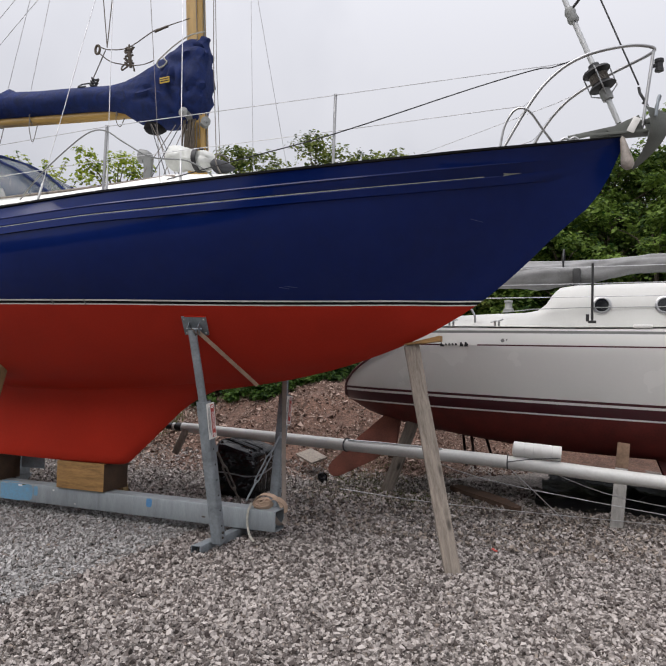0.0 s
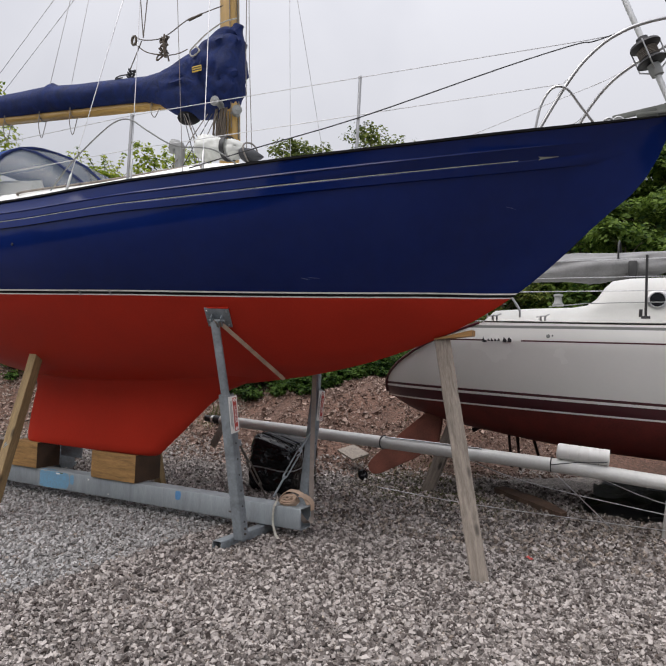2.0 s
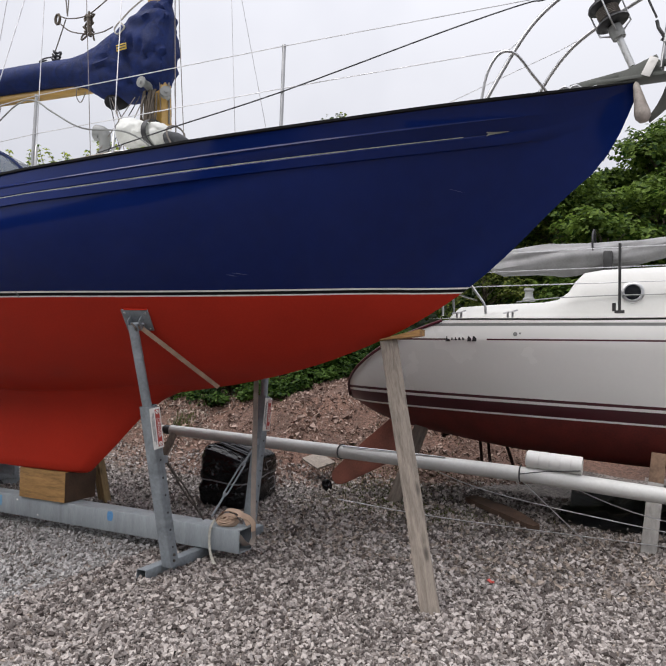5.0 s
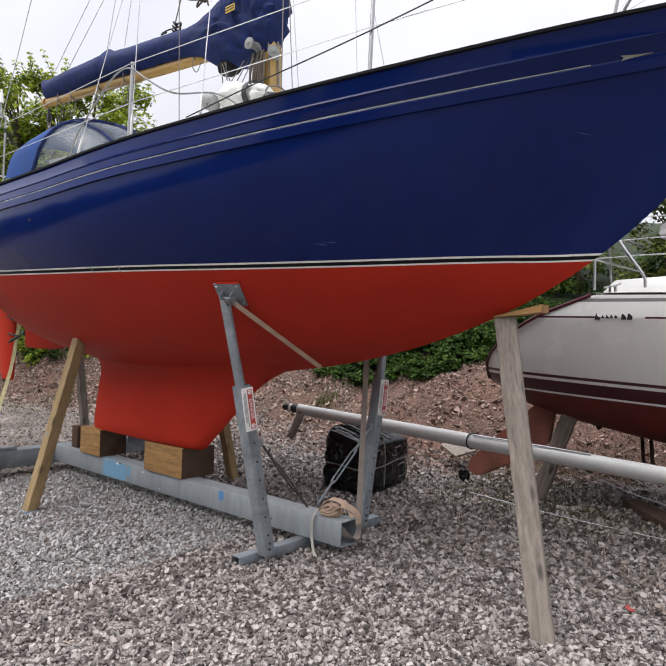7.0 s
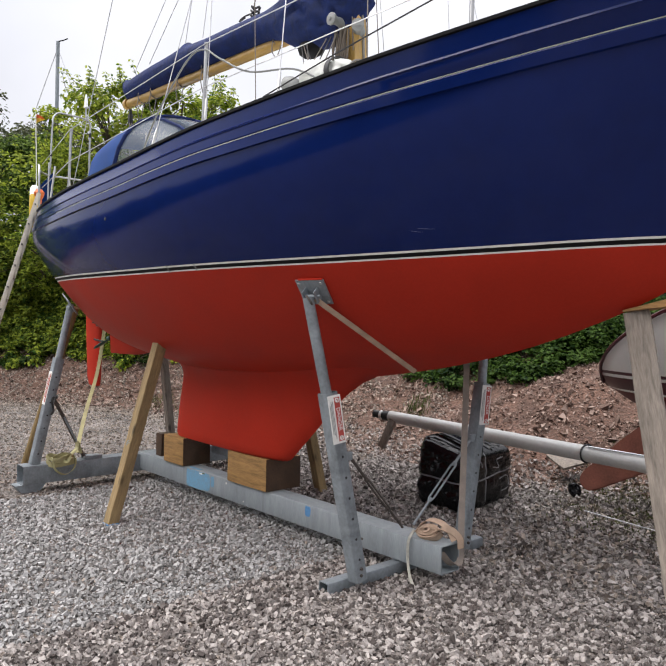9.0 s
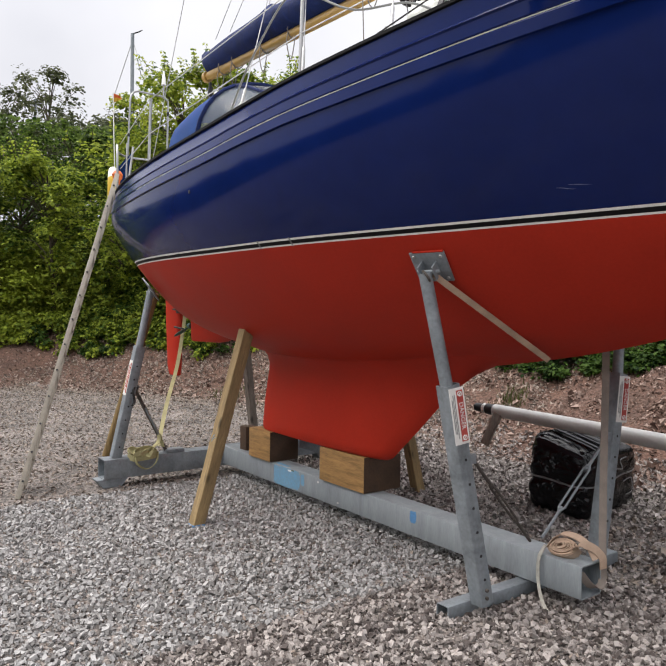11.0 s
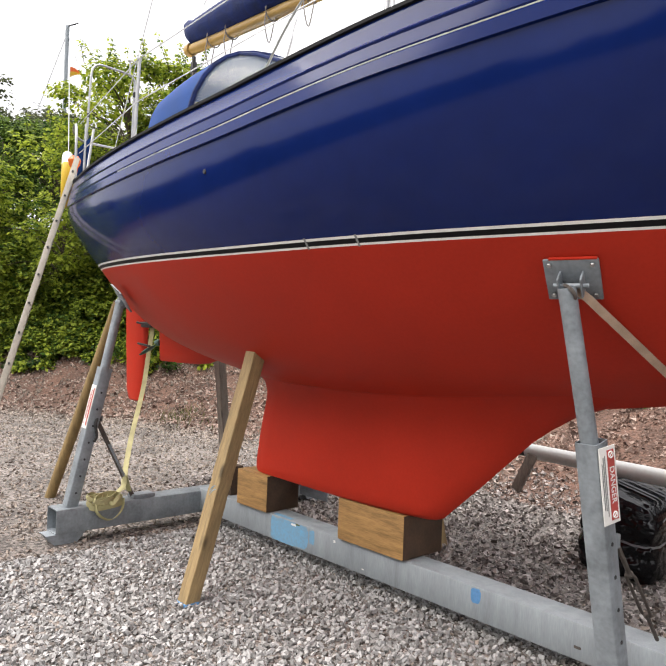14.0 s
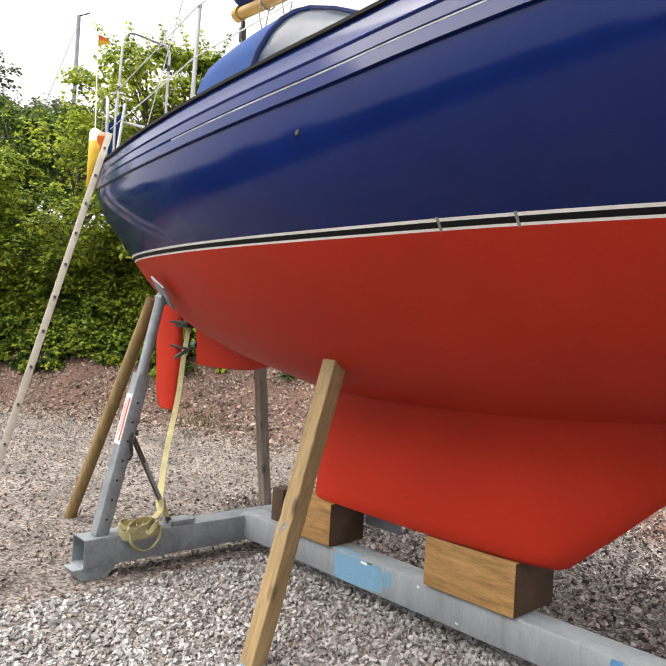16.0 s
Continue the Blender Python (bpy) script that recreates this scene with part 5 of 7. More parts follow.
for s in (-1, 1):
    post = box_tube("post", (0.80, s * 0.565, 0.085), (0.765, s * 0.845, 1.37), 0.10, 0.10, M_GALV, cradle, 0.006, (1, 0, 0))
    part("inner_tube", tube(bmesh.new(), [(0.767, s * 0.83, 1.28), (0.705, s * 0.975, 1.99)], 0.037, 18), M_GALV, post)
    # pin holes
    for k in range(8):
        bm = bmesh.new()
        u = 0.12 + 0.11 * k
        c = Vector((0.80, s * 0.565, 0.085)).lerp(Vector((0.765, s * 0.845, 1.37)), u)
        lathe(bm, [(0.0, 0.002), (0.009, 0.002), (0.009, -0.01)], 8, frame_of(c + Vector((0.0505, 0, 0)), c + Vector((1, 0, 0))))
        part("pin_hole", bm, M_BLACK, post)
    # pad against the hull
    px, pz = 0.69, 2.03
    y0 = hull_y(px, pz)
    c = Vector((px, s * (y0 + 0.012), pz))
    du = Vector((0.2, s * (hull_y(px + 0.1, pz) - hull_y(px - 0.1, pz)), 0)).normalized()
    dv = Vector((0, s * (hull_y(px, pz + 0.1) - hull_y(px, pz - 0.1)), 0.2)).normalized()
    nn = du.cross(dv).normalized()
    dv = nn.cross(du)
    m = Matrix((du, dv, nn)).transposed().to_4x4()
    m.translation = BERTH @ c
    bm = bmesh.new()
    box(bm, (0, 0, 0), (0.22, 0.20, 0.012), m, 0.003)
    pad = part("hull_pad", bm, M_GALV, post)
    bm = bmesh.new()
    box(bm, (0.01, 0.103, 0), (0.19, 0.008, 0.014), m, 0.002)
    part("paint_edge", bm, M_RED, pad, "red paint smeared along the pad edge")
    for kx, ky in ((-0.085, 0.075), (0.085, 0.075), (-0.085, -0.075), (0.085, -0.075)):
        fr = m @ Matrix.Translation((kx, ky, 0)) @ Matrix.Rotation(0 if nn.y * s > 0 else math.pi, 4, 'X')
        part("bolt", lathe(bmesh.new(), [(0.0, 0.014), (0.009, 0.014), (0.011, 0.011), (0.011, 0.004)], 6, fr), M_STAIN, pad)
    bm = bmesh.new()
    out = nn if nn.y * s > 0 else -nn
    for k in (-0.045, 0.045):
        cc = m.translation + out * 0.035 + du * k
        box(bm, (0, 0, 0), (0.008, 0.09, 0.07), Matrix.Translation(cc) @ m.to_3x3().to_4x4(), 0.003)
    tube(bm, [m.translation + out * 0.045 - du * 0.07, m.translation + out * 0.045 + du * 0.07], 0.010, 8)
    part("pad_bracket", bm, M_GALV, pad)
    # warning plate
    nrm = Vector((0.975, -0.22, 0.0)).normalized()
    pc = Vector((0.7696, s * 0.808, 1.20)) + nrm * 0.0715
    xx = Vector((0, 0, 1)).cross(nrm).normalized()
    axis = (Vector((0.765, s * 0.845, 1.37)) - Vector((0.80, s * 0.565, 0.085))).normalized()
    sm = Matrix((xx, nrm.cross(xx), nrm)).transposed().to_4x4()
    sm.translation = pc
    sm = sm @ Matrix.Rotation(radians(10 if s < 0 else -5), 4, 'Z')
    bm = bmesh.new()
    box(bm, (0, 0, 0), (0.095, 0.32, 0.004), sm, 0.001)
    sign = part("warning_plate", bm, M_SIGNWHITE, post, "white and red warning plate", smooth=False)
    bm = bmesh.new()
    box(bm, (0.017, 0, 0.003), (0.040, 0.29, 0.002), sm)
    part("red_field", bm, M_SIGNRED, sign, smooth=False)
    bm = bmesh.new()
    for k in range(3):
        box(bm, (-0.018 - 0.009 * k, 0.01 * (k % 2), 0.003), (0.004, 0.25 - 0.03 * k, 0.0015), sm)
    part("small_print", bm, M_GREY, sign, smooth=False)
    for yy in (0.125, -0.125):
        bm = bmesh.new()
        tube(bm, [sm @ Vector((0.017 + 0.013 * math.cos(a), yy + 0.013 * math.sin(a), 0.005)) for a in (2 * math.pi * k / 14 for k in range(15))], 0.003, 4)
        tube(bm, [sm @ Vector((0.008, yy - 0.009, 0.005)), sm @ Vector((0.026, yy + 0.009, 0.005))], 0.003, 4)
        part("symbol", bm, M_SIGNWHITE, sign)
    cu = bpy.data.curves.new("danger_text", 'FONT')
    cu.body, cu.size, cu.align_x, cu.align_y, cu.extrude = "DANGER", 0.038, 'CENTER', 'CENTER', 0.0008
    tmp = bpy.data.objects.new("tmp", cu)
    me = bpy.data.meshes.new_from_object(tmp)
    bpy.data.objects.remove(tmp)
    me.transform(sm @ Matrix.Translation((0.017, 0, 0.005)) @ Matrix.Rotation(radians(-90), 4, 'Z'))
    me.materials.append(M_SIGNWHITE)
    lt = new("lettering", me)
    lt.parent = sign
    # turnbuckle brace
    a, b = Vector((0.80, s * 0.66, 0.93)), Vector((0.74, s * 0.06, 0.34))
    d = (b - a).normalized()
    L = (b - a).length
    brace = part("brace_rod", tube(bmesh.new(), [a, a + d * L * 0.32], 0.011, 8), M_BRACE if s < 0 else M_GALV, cradle)
    bm = bmesh.new()
    tube(bm, [a + d * L * 0.70, b], 0.010, 8)
    for k in (-1, 1):
        off = Vector((0.022 * k, 0, 0))
        tube(bm, [a + d * L * 0.28 + off * 0.3, a + d * L * 0.32 + off, a + d * L * 0.70 + off, a + d * L * 0.74 + off * 0.3], 0.008, 7)
    bmesh.ops.create_icosphere(bm, subdivisions=1, radius=0.02, matrix=Matrix.Translation(a + d * L * 0.29))
    bmesh.ops.create_icosphere(bm, subdivisions=1, radius=0.02, matrix=Matrix.Translation(a + d * L * 0.72))
    part("turnbuckle", bm, M_BRACE if s < 0 else M_GALV, brace)
    bm = bmesh.new()
    box(bm, (0.80, s * 0.685, 0.94), (0.03, 0.07, 0.06), bevel=0.006)
    part("lug", bm, M_GALV, brace)

bm = bmesh.new()
box(bm, (-2.16, 0.215, 0.51), (0.34, 0.012, 0.18), bevel=0.004)
part("keel_guide", bm, M_GALV, cradle, "grey steel plate beside the block")

rear_beam = box_tube("rear_beam", (-3.48, -1.42, 0.185), (-3.48, 1.42, 0.185), 0.20, 0.20, M_GALV, cradle, label="galvanised rear cross beam")
for s in (-1, 1):
    bm = bmesh.new()
    ring_loft(bm, [[(-3.58 + dx, s * 1.33 + dy, z) for dx, dy in ((0.02, -0.16), (0.18, -0.16), (0.18, 0.16), (0.02, 0.16))] if z > 0.05 else [(-3.58 + dx, s * 1.33 + dy, z) for dx, dy in ((0.02, -0.09), (0.18, -0.09), (0.18, 0.09), (0.02, 0.09))] for z in (0.084, 0.0)])
    part("ground_shoe", bm, M_GALV, rear_beam)
    post = box_tube("rear_post", (-3.47, s * 1.28, 0.285), (-3.40, s * 1.06, 1.42), 0.10, 0.10, M_GALV, cradle, 0.006, (1, 0, 0))
    part("inner_tube", tube(bmesh.new(), [(-3.405, s * 1.075, 1.35), (-3.37, s * 0.965, 1.96)], 0.037, 18), M_GALV, post)
    for k in range(7):
        bm = bmesh.new()
        c = Vector((-3.47, s * 1.28, 0.285)).lerp(Vector((-3.40, s * 1.06, 1.42)), 0.1 + 0.12 * k)
        lathe(bm, [(0.0, 0.002), (0.009, 0.002), (0.009, -0.01)], 8, frame_of(c + Vector((0.0505, 0, 0)), c + Vector((1, 0, 0))))
        part("pin_hole", bm, M_BLACK, post)
    bm = bmesh.new()
    p, q = Vector((-3.405, s * 0.982, 2.048), ), Vector((-3.195, s * 0.992, 1.962))
    mm = frame_of(p, q, (0, s * 0.75, -0.65))
    box(bm, (0, 0, (q - p).length / 2), (0.014, 0.2, (q - p).length), mm, 0.004)
    part("hull_pad", bm, M_GALV, post)
    bm = bmesh.new()
    box(bm, (-3.37, s * 0.955, 1.965), (0.05, 0.06, 0.09), bevel=0.01)
    lathe(bm, [(0.0, -0.05), (0.028, -0.05), (0.028, 0.05), (0.0, 0.05)], 12, pose(-3.36, s * 0.965, 1.97, 0, 90, 0))
    part("pad_bracket", bm, M_GALV, post)
    bm = bmesh.new()
    axis = (Vector((-3.40, s * 1.06, 1.42)) - Vector((-3.47, s * 1.28, 0.285))).normalized()
    c = Vector((-3.47, s * 1.28, 0.285)).lerp(Vector((-3.40, s * 1.06, 1.42)), 0.72)
    mm = frame_of(c + Vector((0.0, -0.052 * 1, 0)), c + Vector((0.0, -0.052, 0)) + axis, (1, 0, 0))
    box(bm, (0, 0, 0), (0.085, 0.004, 0.36), mm)
    plate = part("warning_plate", bm, M_SIGNWHITE, post, "white and red warning plate", smooth=False)
    bm = bmesh.new()
    for yy in (0.0028, -0.0028):
        box(bm, (0.022, yy, 0.0), (0.018, 0.003, 0.31), mm)
        box(bm, (-0.006, yy, 0.02), (0.005, 0.003, 0.24), mm)
        box(bm, (-0.022, yy, -0.01), (0.004, 0.003, 0.27), mm)
    part("red_bars", bm, M_SIGNRED, plate, smooth=False)["kind"] = "stuff"
    a, b = Vector((-3.42, s * 1.10, 0.98)), Vector((-3.45, s * 0.74, 0.30))
    brace = part("brace_rod", tube(bmesh.new(), [a, b], 0.020, 8), M_BRACE, cradle)
    bm = bmesh.new()
    for k in (-1, 1):
        off = Vector((0.022 * k, 0, 0))
        tube(bm, [a.lerp(b, 0.3) + off, a.lerp(b, 0.75) + off], 0.010, 7)
    box(bm, (-3.45, s * 0.66, 0.305), (0.12, 0.20, 0.035), bevel=0.006)
    part("turnbuckle", bm, M_GALV, brace)
    bm = bmesh.new()
    tube(bm, [(-3.40, s * 1.10, 1.02), (-3.36, s * 1.14, 0.96), (-3.37, s * 1.12, 0.86), (-3.35, s * 1.15, 0.82)], 0.012, 7, steps=4)
    tube(bm, [(-3.41, s * 1.13, 1.0), (-3.39, s * 1.07, 1.0)], 0.022, 8)
    part("locking_pin", bm, M_DARKMETAL, brace)

# hook that holds the strap at the pad, and the bolts through the foot
part("strap_hook", tube(bmesh.new(), [(0.70, -0.985, 2.0), (0.735, -1.0, 1.985), (0.75, -0.985, 1.955), (0.73, -0.965, 1.945), (0.71, -0.97, 1.965)], 0.008, 7, steps=4), M_BRACE, cradle, "rusty wire hook")
for s in (-1, 1):
    for dz in (0.03, 0.075):
        part("bolt", lathe(bmesh.new(), [(0.0, 0.010), (0.010, 0.010), (0.012, 0.006), (0.012, -0.004)], 6, frame_of((0.8505, s * 0.585, 0.10 + dz), (1.85, s * 0.585, 0.10 + dz))), M_BRACE, cradle)

# straps
strap = thing("webbing_strap", "beige lashing strap from the post pad under the hull", "strap")
bm = bmesh.new()
pts = [(0.725, -0.93, 1.985)]
for k in range(9):
    u = k / 8
    x = 0.76 + 0.20 * u
    z = 1.95 - 0.45 * u
    pts.append((x, -max(hull_y(x, max(z, KEEL_Z(x) + 0.02)) + 0.045, 0.90 - 0.70 * u), z))
band(bm, pts, 0.035, 0.004, (0.6, 0.2, 0.7))
part("webbing", bm, M_WEBBING, strap)
bm = bmesh.new()
band(bm, [(0.985, 0.34, 1.66), (1.0, 0.325, 1.4), (1.04, 0.26, 0.9), (1.10, 0.17, 0.42), (1.145, 0.11, 0.20), (1.15, 0.06, 0.15), (1.13, 0.0, 0.17), (1.10, -0.05, 0.24)], 0.045, 0.004, (0.75, 0.75, 0), steps=5)
part("hanging_end", bm, M_STRAPGREY, strap)
coil = thing("coiled_strap", "coiled beige webbing strap lying on the beam end", "strap")
bm = bmesh.new()
tilt = Matrix.Translation((0.955, -0.045, 0.365)) @ Matrix.Rotation(radians(58), 4, 'X') @ Matrix.Rotation(radians(14), 4, 'Z')
# rolled up tightly and squashed flat
pts = []
for k in range(230):
    u = k / 229
    a = 2 * math.pi * 9 * u
    r = 0.010 + 0.080 * u + 0.006 * noise.noise(Vector((a * 0.5, 0, 0))) + 0.010 * math.sin(a + 1) * u
    pts.append(tilt @ Vector((1.12 * r * math.cos(a), 0.62 * r * math.sin(a) - 0.010 * u, 0.022 * noise.noise(Vector((a * 0.30, 3, 1))) - 0.03 * u)))
band(bm, pts, 0.055, 0.0068, tuple(tilt.to_3x3() @ Vector((0.12, 0.1, 1))))
band(bm, [(1.04, -0.06, 0.37), (1.09, -0.03, 0.405), (1.13, 0.03, 0.385), (1.165, 0.07, 0.33), (1.165, 0.08, 0.26)], 0.05, 0.005, (0.3, 1, 0.3), steps=4)
band(bm, [(0.87, -0.05, 0.335), (0.93, -0.02, 0.425), (1.02, 0.0, 0.435), (1.10, 0.02, 0.395), (1.15, 0.03, 0.32)], 0.05, 0.005, (0.2, 1, 0.3), steps=4)
part("coil", bm, M_WEBBING, coil)
bm = bmesh.new()
band(bm, [(0.88, -0.09, 0.36), (0.86, -0.125, 0.28), (0.86, -0.13, 0.15), (0.92, -0.17, 0.05), (1.0, -0.22, 0.012)], 0.022, 0.005, (1, 0, 0), steps=5)
part("loose_end", bm, M_CREAM, coil)
ys = thing("yellow_strap", "faded yellow ratchet strap tied round the rear beam", "strap")
bm = bmesh.new()
# three flat turns over the beam's top edge and one loop hanging down its face
for k0, (cz, rz, ry) in enumerate(((0.325, 0.030, 0.150), (0.305, 0.038, 0.142), (0.338, 0.022, 0.120))):
    band(bm, [(-3.355 + 0.035 * math.cos(a) + 0.006 * k0, -1.035 + 0.01 * k0 + ry * math.sin(a), cz - rz * math.cos(a) + 0.012 * math.sin(2 * a + k0)) for a in (2 * math.pi * k / 20 for k in range(21))], 0.045, 0.004, (0.2, 0.1, 1))
band(bm, [(-3.325, -1.13, 0.31), (-3.318, -1.115, 0.24), (-3.316, -1.06, 0.185), (-3.315, -1.0, 0.165), (-3.316, -0.94, 0.19), (-3.318, -0.895, 0.25), (-3.33, -0.885, 0.33)], 0.035, 0.004, (1, 0.2, 0.5), steps=5)
band(bm, [(-3.38, -0.95, 0.34), (-3.40, -0.85, 0.42), (-3.41, -0.84, 0.50), (-3.40, -0.80, 0.36)], 0.05, 0.004, (1, 0.4, 0), steps=5)
for k0 in range(4):
    tip = Matrix.Translation((-3.36 + 0.02 * (k0 % 2), -1.03 + 0.035 * k0 - 0.04, 0.345)) @ Matrix.Rotation(radians(-14 + 10 * k0), 4, 'X') @ Matrix.Rotation(radians(25 * k0), 4, 'Z')
    band(bm, [tip @ Vector((0.05 * math.cos(a), 0.105 * math.sin(a) * (1 + 0.2 * math.sin(3 * a + k0)), 0.022 * math.sin(2 * a + k0))) for a in (2 * math.pi * k / 18 for k in range(19))], 0.030, 0.004, tuple(tip.to_3x3() @ Vector((0.3, 0.2, 1))))
part("coil", bm, M_YSTRAP, ys)
bm = bmesh.new()
band(bm, [(-4.42, -0.10, 1.80), (-4.38, -0.16, 1.5), (-4.2, -0.30, 1.15), (-3.9, -0.55, 0.75), (-3.62, -0.74, 0.45), (-3.48, -0.80, 0.36)], 0.05, 0.004, (1, 0.6, 0), steps=5)
part("long_end", bm, M_YSTRAP, ys)


def keel_block(x0, x1, z0, z1, y0, y1):
    b = thing("timber_block", "thick sawn timber block under the keel", "block", "keel blocks")
    bm = bmesh.new()
    box(bm, ((x0 + x1) / 2, (y0 + y1) / 2, (z0 + z1) / 2), (x1 - x0, y1 - y0, z1 - z0), bevel=0.008)
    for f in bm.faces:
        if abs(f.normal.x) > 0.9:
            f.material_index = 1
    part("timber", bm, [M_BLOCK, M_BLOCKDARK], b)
    return b


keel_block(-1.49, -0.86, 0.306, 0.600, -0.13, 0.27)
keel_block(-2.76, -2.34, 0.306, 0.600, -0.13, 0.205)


def prop(p0, p1, w, h, material, label, side=(1, 0, 0)):
    t = thing("timber_prop", label, "prop", "timber props")
    m = frame_of(p0, p1, side)
    L = (Vector(p1) - Vector(p0)).length
    bm = bmesh.new()
    rings = []
    for k in range(25):
        z = L * k / 24
        q = 0.004 * noise.noise(Vector((z * 3, p0[0], 1))) + 0.003 * noise.noise(Vector((z * 13, p0[1], 4)))
        ring = []
        for sx, sy in ((1, 0.9), (0.9, 1), (-0.9, 1), (-1, 0.9), (-1, -0.9), (-0.9, -1), (0.9, -1), (1, -0.9)):
            ring.append((sx * w / 2 + q, sy * h / 2 + q * 0.7, z))
        rings.append(ring)
    ring_loft(bm, rings)
    o = part("timber", bm, material, t)
    o.matrix_world = m
    return t


p3 = prop((2.90, -0.31, -0.03), (2.41, 0.02, 1.91), 0.135, 0.085, M_OLDWOOD, "grey weathered timber prop under the bow", (1, 0.3, 0))
bm = bmesh.new()
ring_loft(bm, [[(2.36, -0.05, 1.915), (2.36, 0.11, 1.915), (2.36, 0.11, 1.925), (2.36, -0.05, 1.925)], [(2.68, -0.03, 1.955), (2.68, 0.09, 1.955), (2.68, 0.09, 2.005), (2.68, -0.03, 2.005)]])
part("wedge", bm, M_BLOCK, p3, "pale timber wedge")
p2 = prop((-1.735, -1.20, -0.02), (-1.678, -0.752, 1.695), 0.105, 0.10, M_NEWWOOD, "brown timber prop leaning against the hull side")
bm = bmesh.new()
box(bm, (-1.734, -1.195, 0.012), (0.112, 0.108, 0.026), Matrix(), 0.004)
part("blue_foot", bm, M_BLUESPOT, p2)
bm = bmesh.new()
box(bm, (-1.70, -0.735, 1.715), (0.05, 0.09, 0.035), pose(0, 0, 0), 0.008)
part("packing", bm, M_OLDWOOD, p2, "dark packing chip")
m2 = frame_of((-1.735, -1.20, -0.02), (-1.678, -0.752, 1.695), (1, 0, 0))
yy = -0.0505
for z0, x0, x1, dz in ((0.72, -0.02, 0.035, 0.05), (0.735, -0.028, 0.02, 0.055)):
    part("blue_mark", tube(bmesh.new(), [m2 @ Vector((x0, yy, z0)), m2 @ Vector(((x0 + x1) / 2, yy, z0 + dz * 0.7)), m2 @ Vector((x1, yy, z0 + dz))], [0.001, 0.004, 0.001], 6, steps=3), M_BLUEPAINT, p2)
prop((-1.60, 1.18, -0.02), (-1.68, 0.84, 1.50), 0.105, 0.10, M_NEWWOOD, "brown timber prop on the far side")
prop((-4.47, 0.93, -0.02), (-4.35, 0.62, 1.98), 0.10, 0.09, M_OLDWOOD, "dark timber prop under the quarter")
pole = thing("timber_pole", "round brown timber pole propping the stern quarter", "prop")
part("pole", tube(bmesh.new(), [(-5.02, -0.87, -0.02), (-4.65, -0.72, 0.95), (-4.26, -0.56, 2.0)], 0.052, 12), M_POLE, pole)
deadwood = thing("timber_block", "short dark timber stub standing on the beam end", "block")
bm = bmesh.new()
beam(bm, (-3.06, 0.03, 0.305), (-3.06, 0.03, 0.56), 0.13, 0.13, (1, 0, 0), 0.006)
part("timber", bm, M_BLOCKDARK, deadwood)

# ---- aluminium ladder against the quarter ----
ladder = thing("ladder", "aluminium ladder leaning against the stern quarter", "ladder")
top, base = Vector((-4.44, -0.95, 3.36)), Vector((-3.42, -2.22, 0.0))
rung = Vector((-0.94, 0.33, 0)).normalized()
rung = (rung - rung.dot((top - base).normalized()) * (top - base).normalized()).normalized()
for k in (0, 1):
    bm = bmesh.new()
    beam(bm, base + rung * 0.34 * k, top + rung * 0.34 * k, 0.026, 0.050, rung, 0.005)
    part("stile", bm, M_LADDER, ladder)
for k in range(13):
    p = base.lerp(top, (k + 0.6) / 13.2)
    part("rung", tube(bmesh.new(), [p - rung * 0.018, p + rung * 0.36], 0.014, 8), M_LADDER, ladder)
    bm = bmesh.new()
    lathe(bm, [(0.0, 0.0), (0.010, 0.0), (0.010, 0.004)], 8, frame_of(p - rung * 0.020, p - rung))
    part("rung_socket", bm, M_BLACK, ladder)

# ---- bare mast on low supports ----
spar = thing("spare_mast", "grey-white alloy mast laid on low timber supports", "mast")
SP = [(-1.18, 1.82, 0.825), (1.0, 1.92, 0.735), (3.0, 1.985, 0.662), (4.65, 2.03, 0.56), (8.5, 2.15, 0.36)]
bm = bmesh.new()
tube(bm, SP, [0.062, 0.072, 0.076, 0.076, 0.076], 18, steps=5)
part("tube", bm, M_SPARWHITE, spar)
bm = bmesh.new()
tube(bm, [(-1.18, 1.82, 0.825), (-1.27, 1.815, 0.828)], 0.056, 14)
tube(bm, [(-1.27, 1.815, 0.828), (-1.42, 1.81, 0.834)], 0.042, 14)
part("end_fitting", bm, M_BLACK, spar, "black end fitting")
part("white_collar", tube(bmesh.new(), [(-1.29, 1.814, 0.829), (-1.32, 1.813, 0.83)], 0.05, 14), M_SIGNWHITE, spar)
bm = bmesh.new()
beam(bm, (-1.10, 1.78, 0.80), (-1.22, 1.72, 0.48), 0.035, 0.09, (0, 1, 0), 0.006)
part("spreader_bracket", bm, M_OLDWOOD, spar)
bm = bmesh.new()
tube(bm, [(1.12 + 0.02 * math.cos(a), 1.92 + 0.08 * math.cos(a), 0.733 + 0.08 * math.sin(a)) for a in (2 * math.pi * k / 16 for k in range(17))], 0.008, 6)
part("lashing", bm, M_BLACK, spar)
bm = bmesh.new()
tube(bm, [(3.05, 1.99 + 0.08 * math.cos(a), 0.662 + 0.08 * math.sin(a)) for a in (2 * math.pi * k / 16 for k in range(17))], 0.007, 6)
tube(bm, [(3.05, 1.91, 0.67), (3.3, 1.90, 0.72), (3.62, 1.93, 0.75)], 0.005, 6)
part("lashing", bm, M_BLACK, spar)
bm = bmesh.new()
tube(bm, [(1.15, 1.88, 0.80), (1.6, 1.90, 0.79), (2.3, 1.93, 0.765)], 0.008, 6)
part("stowed_shroud", bm, M_WIRE, spar)
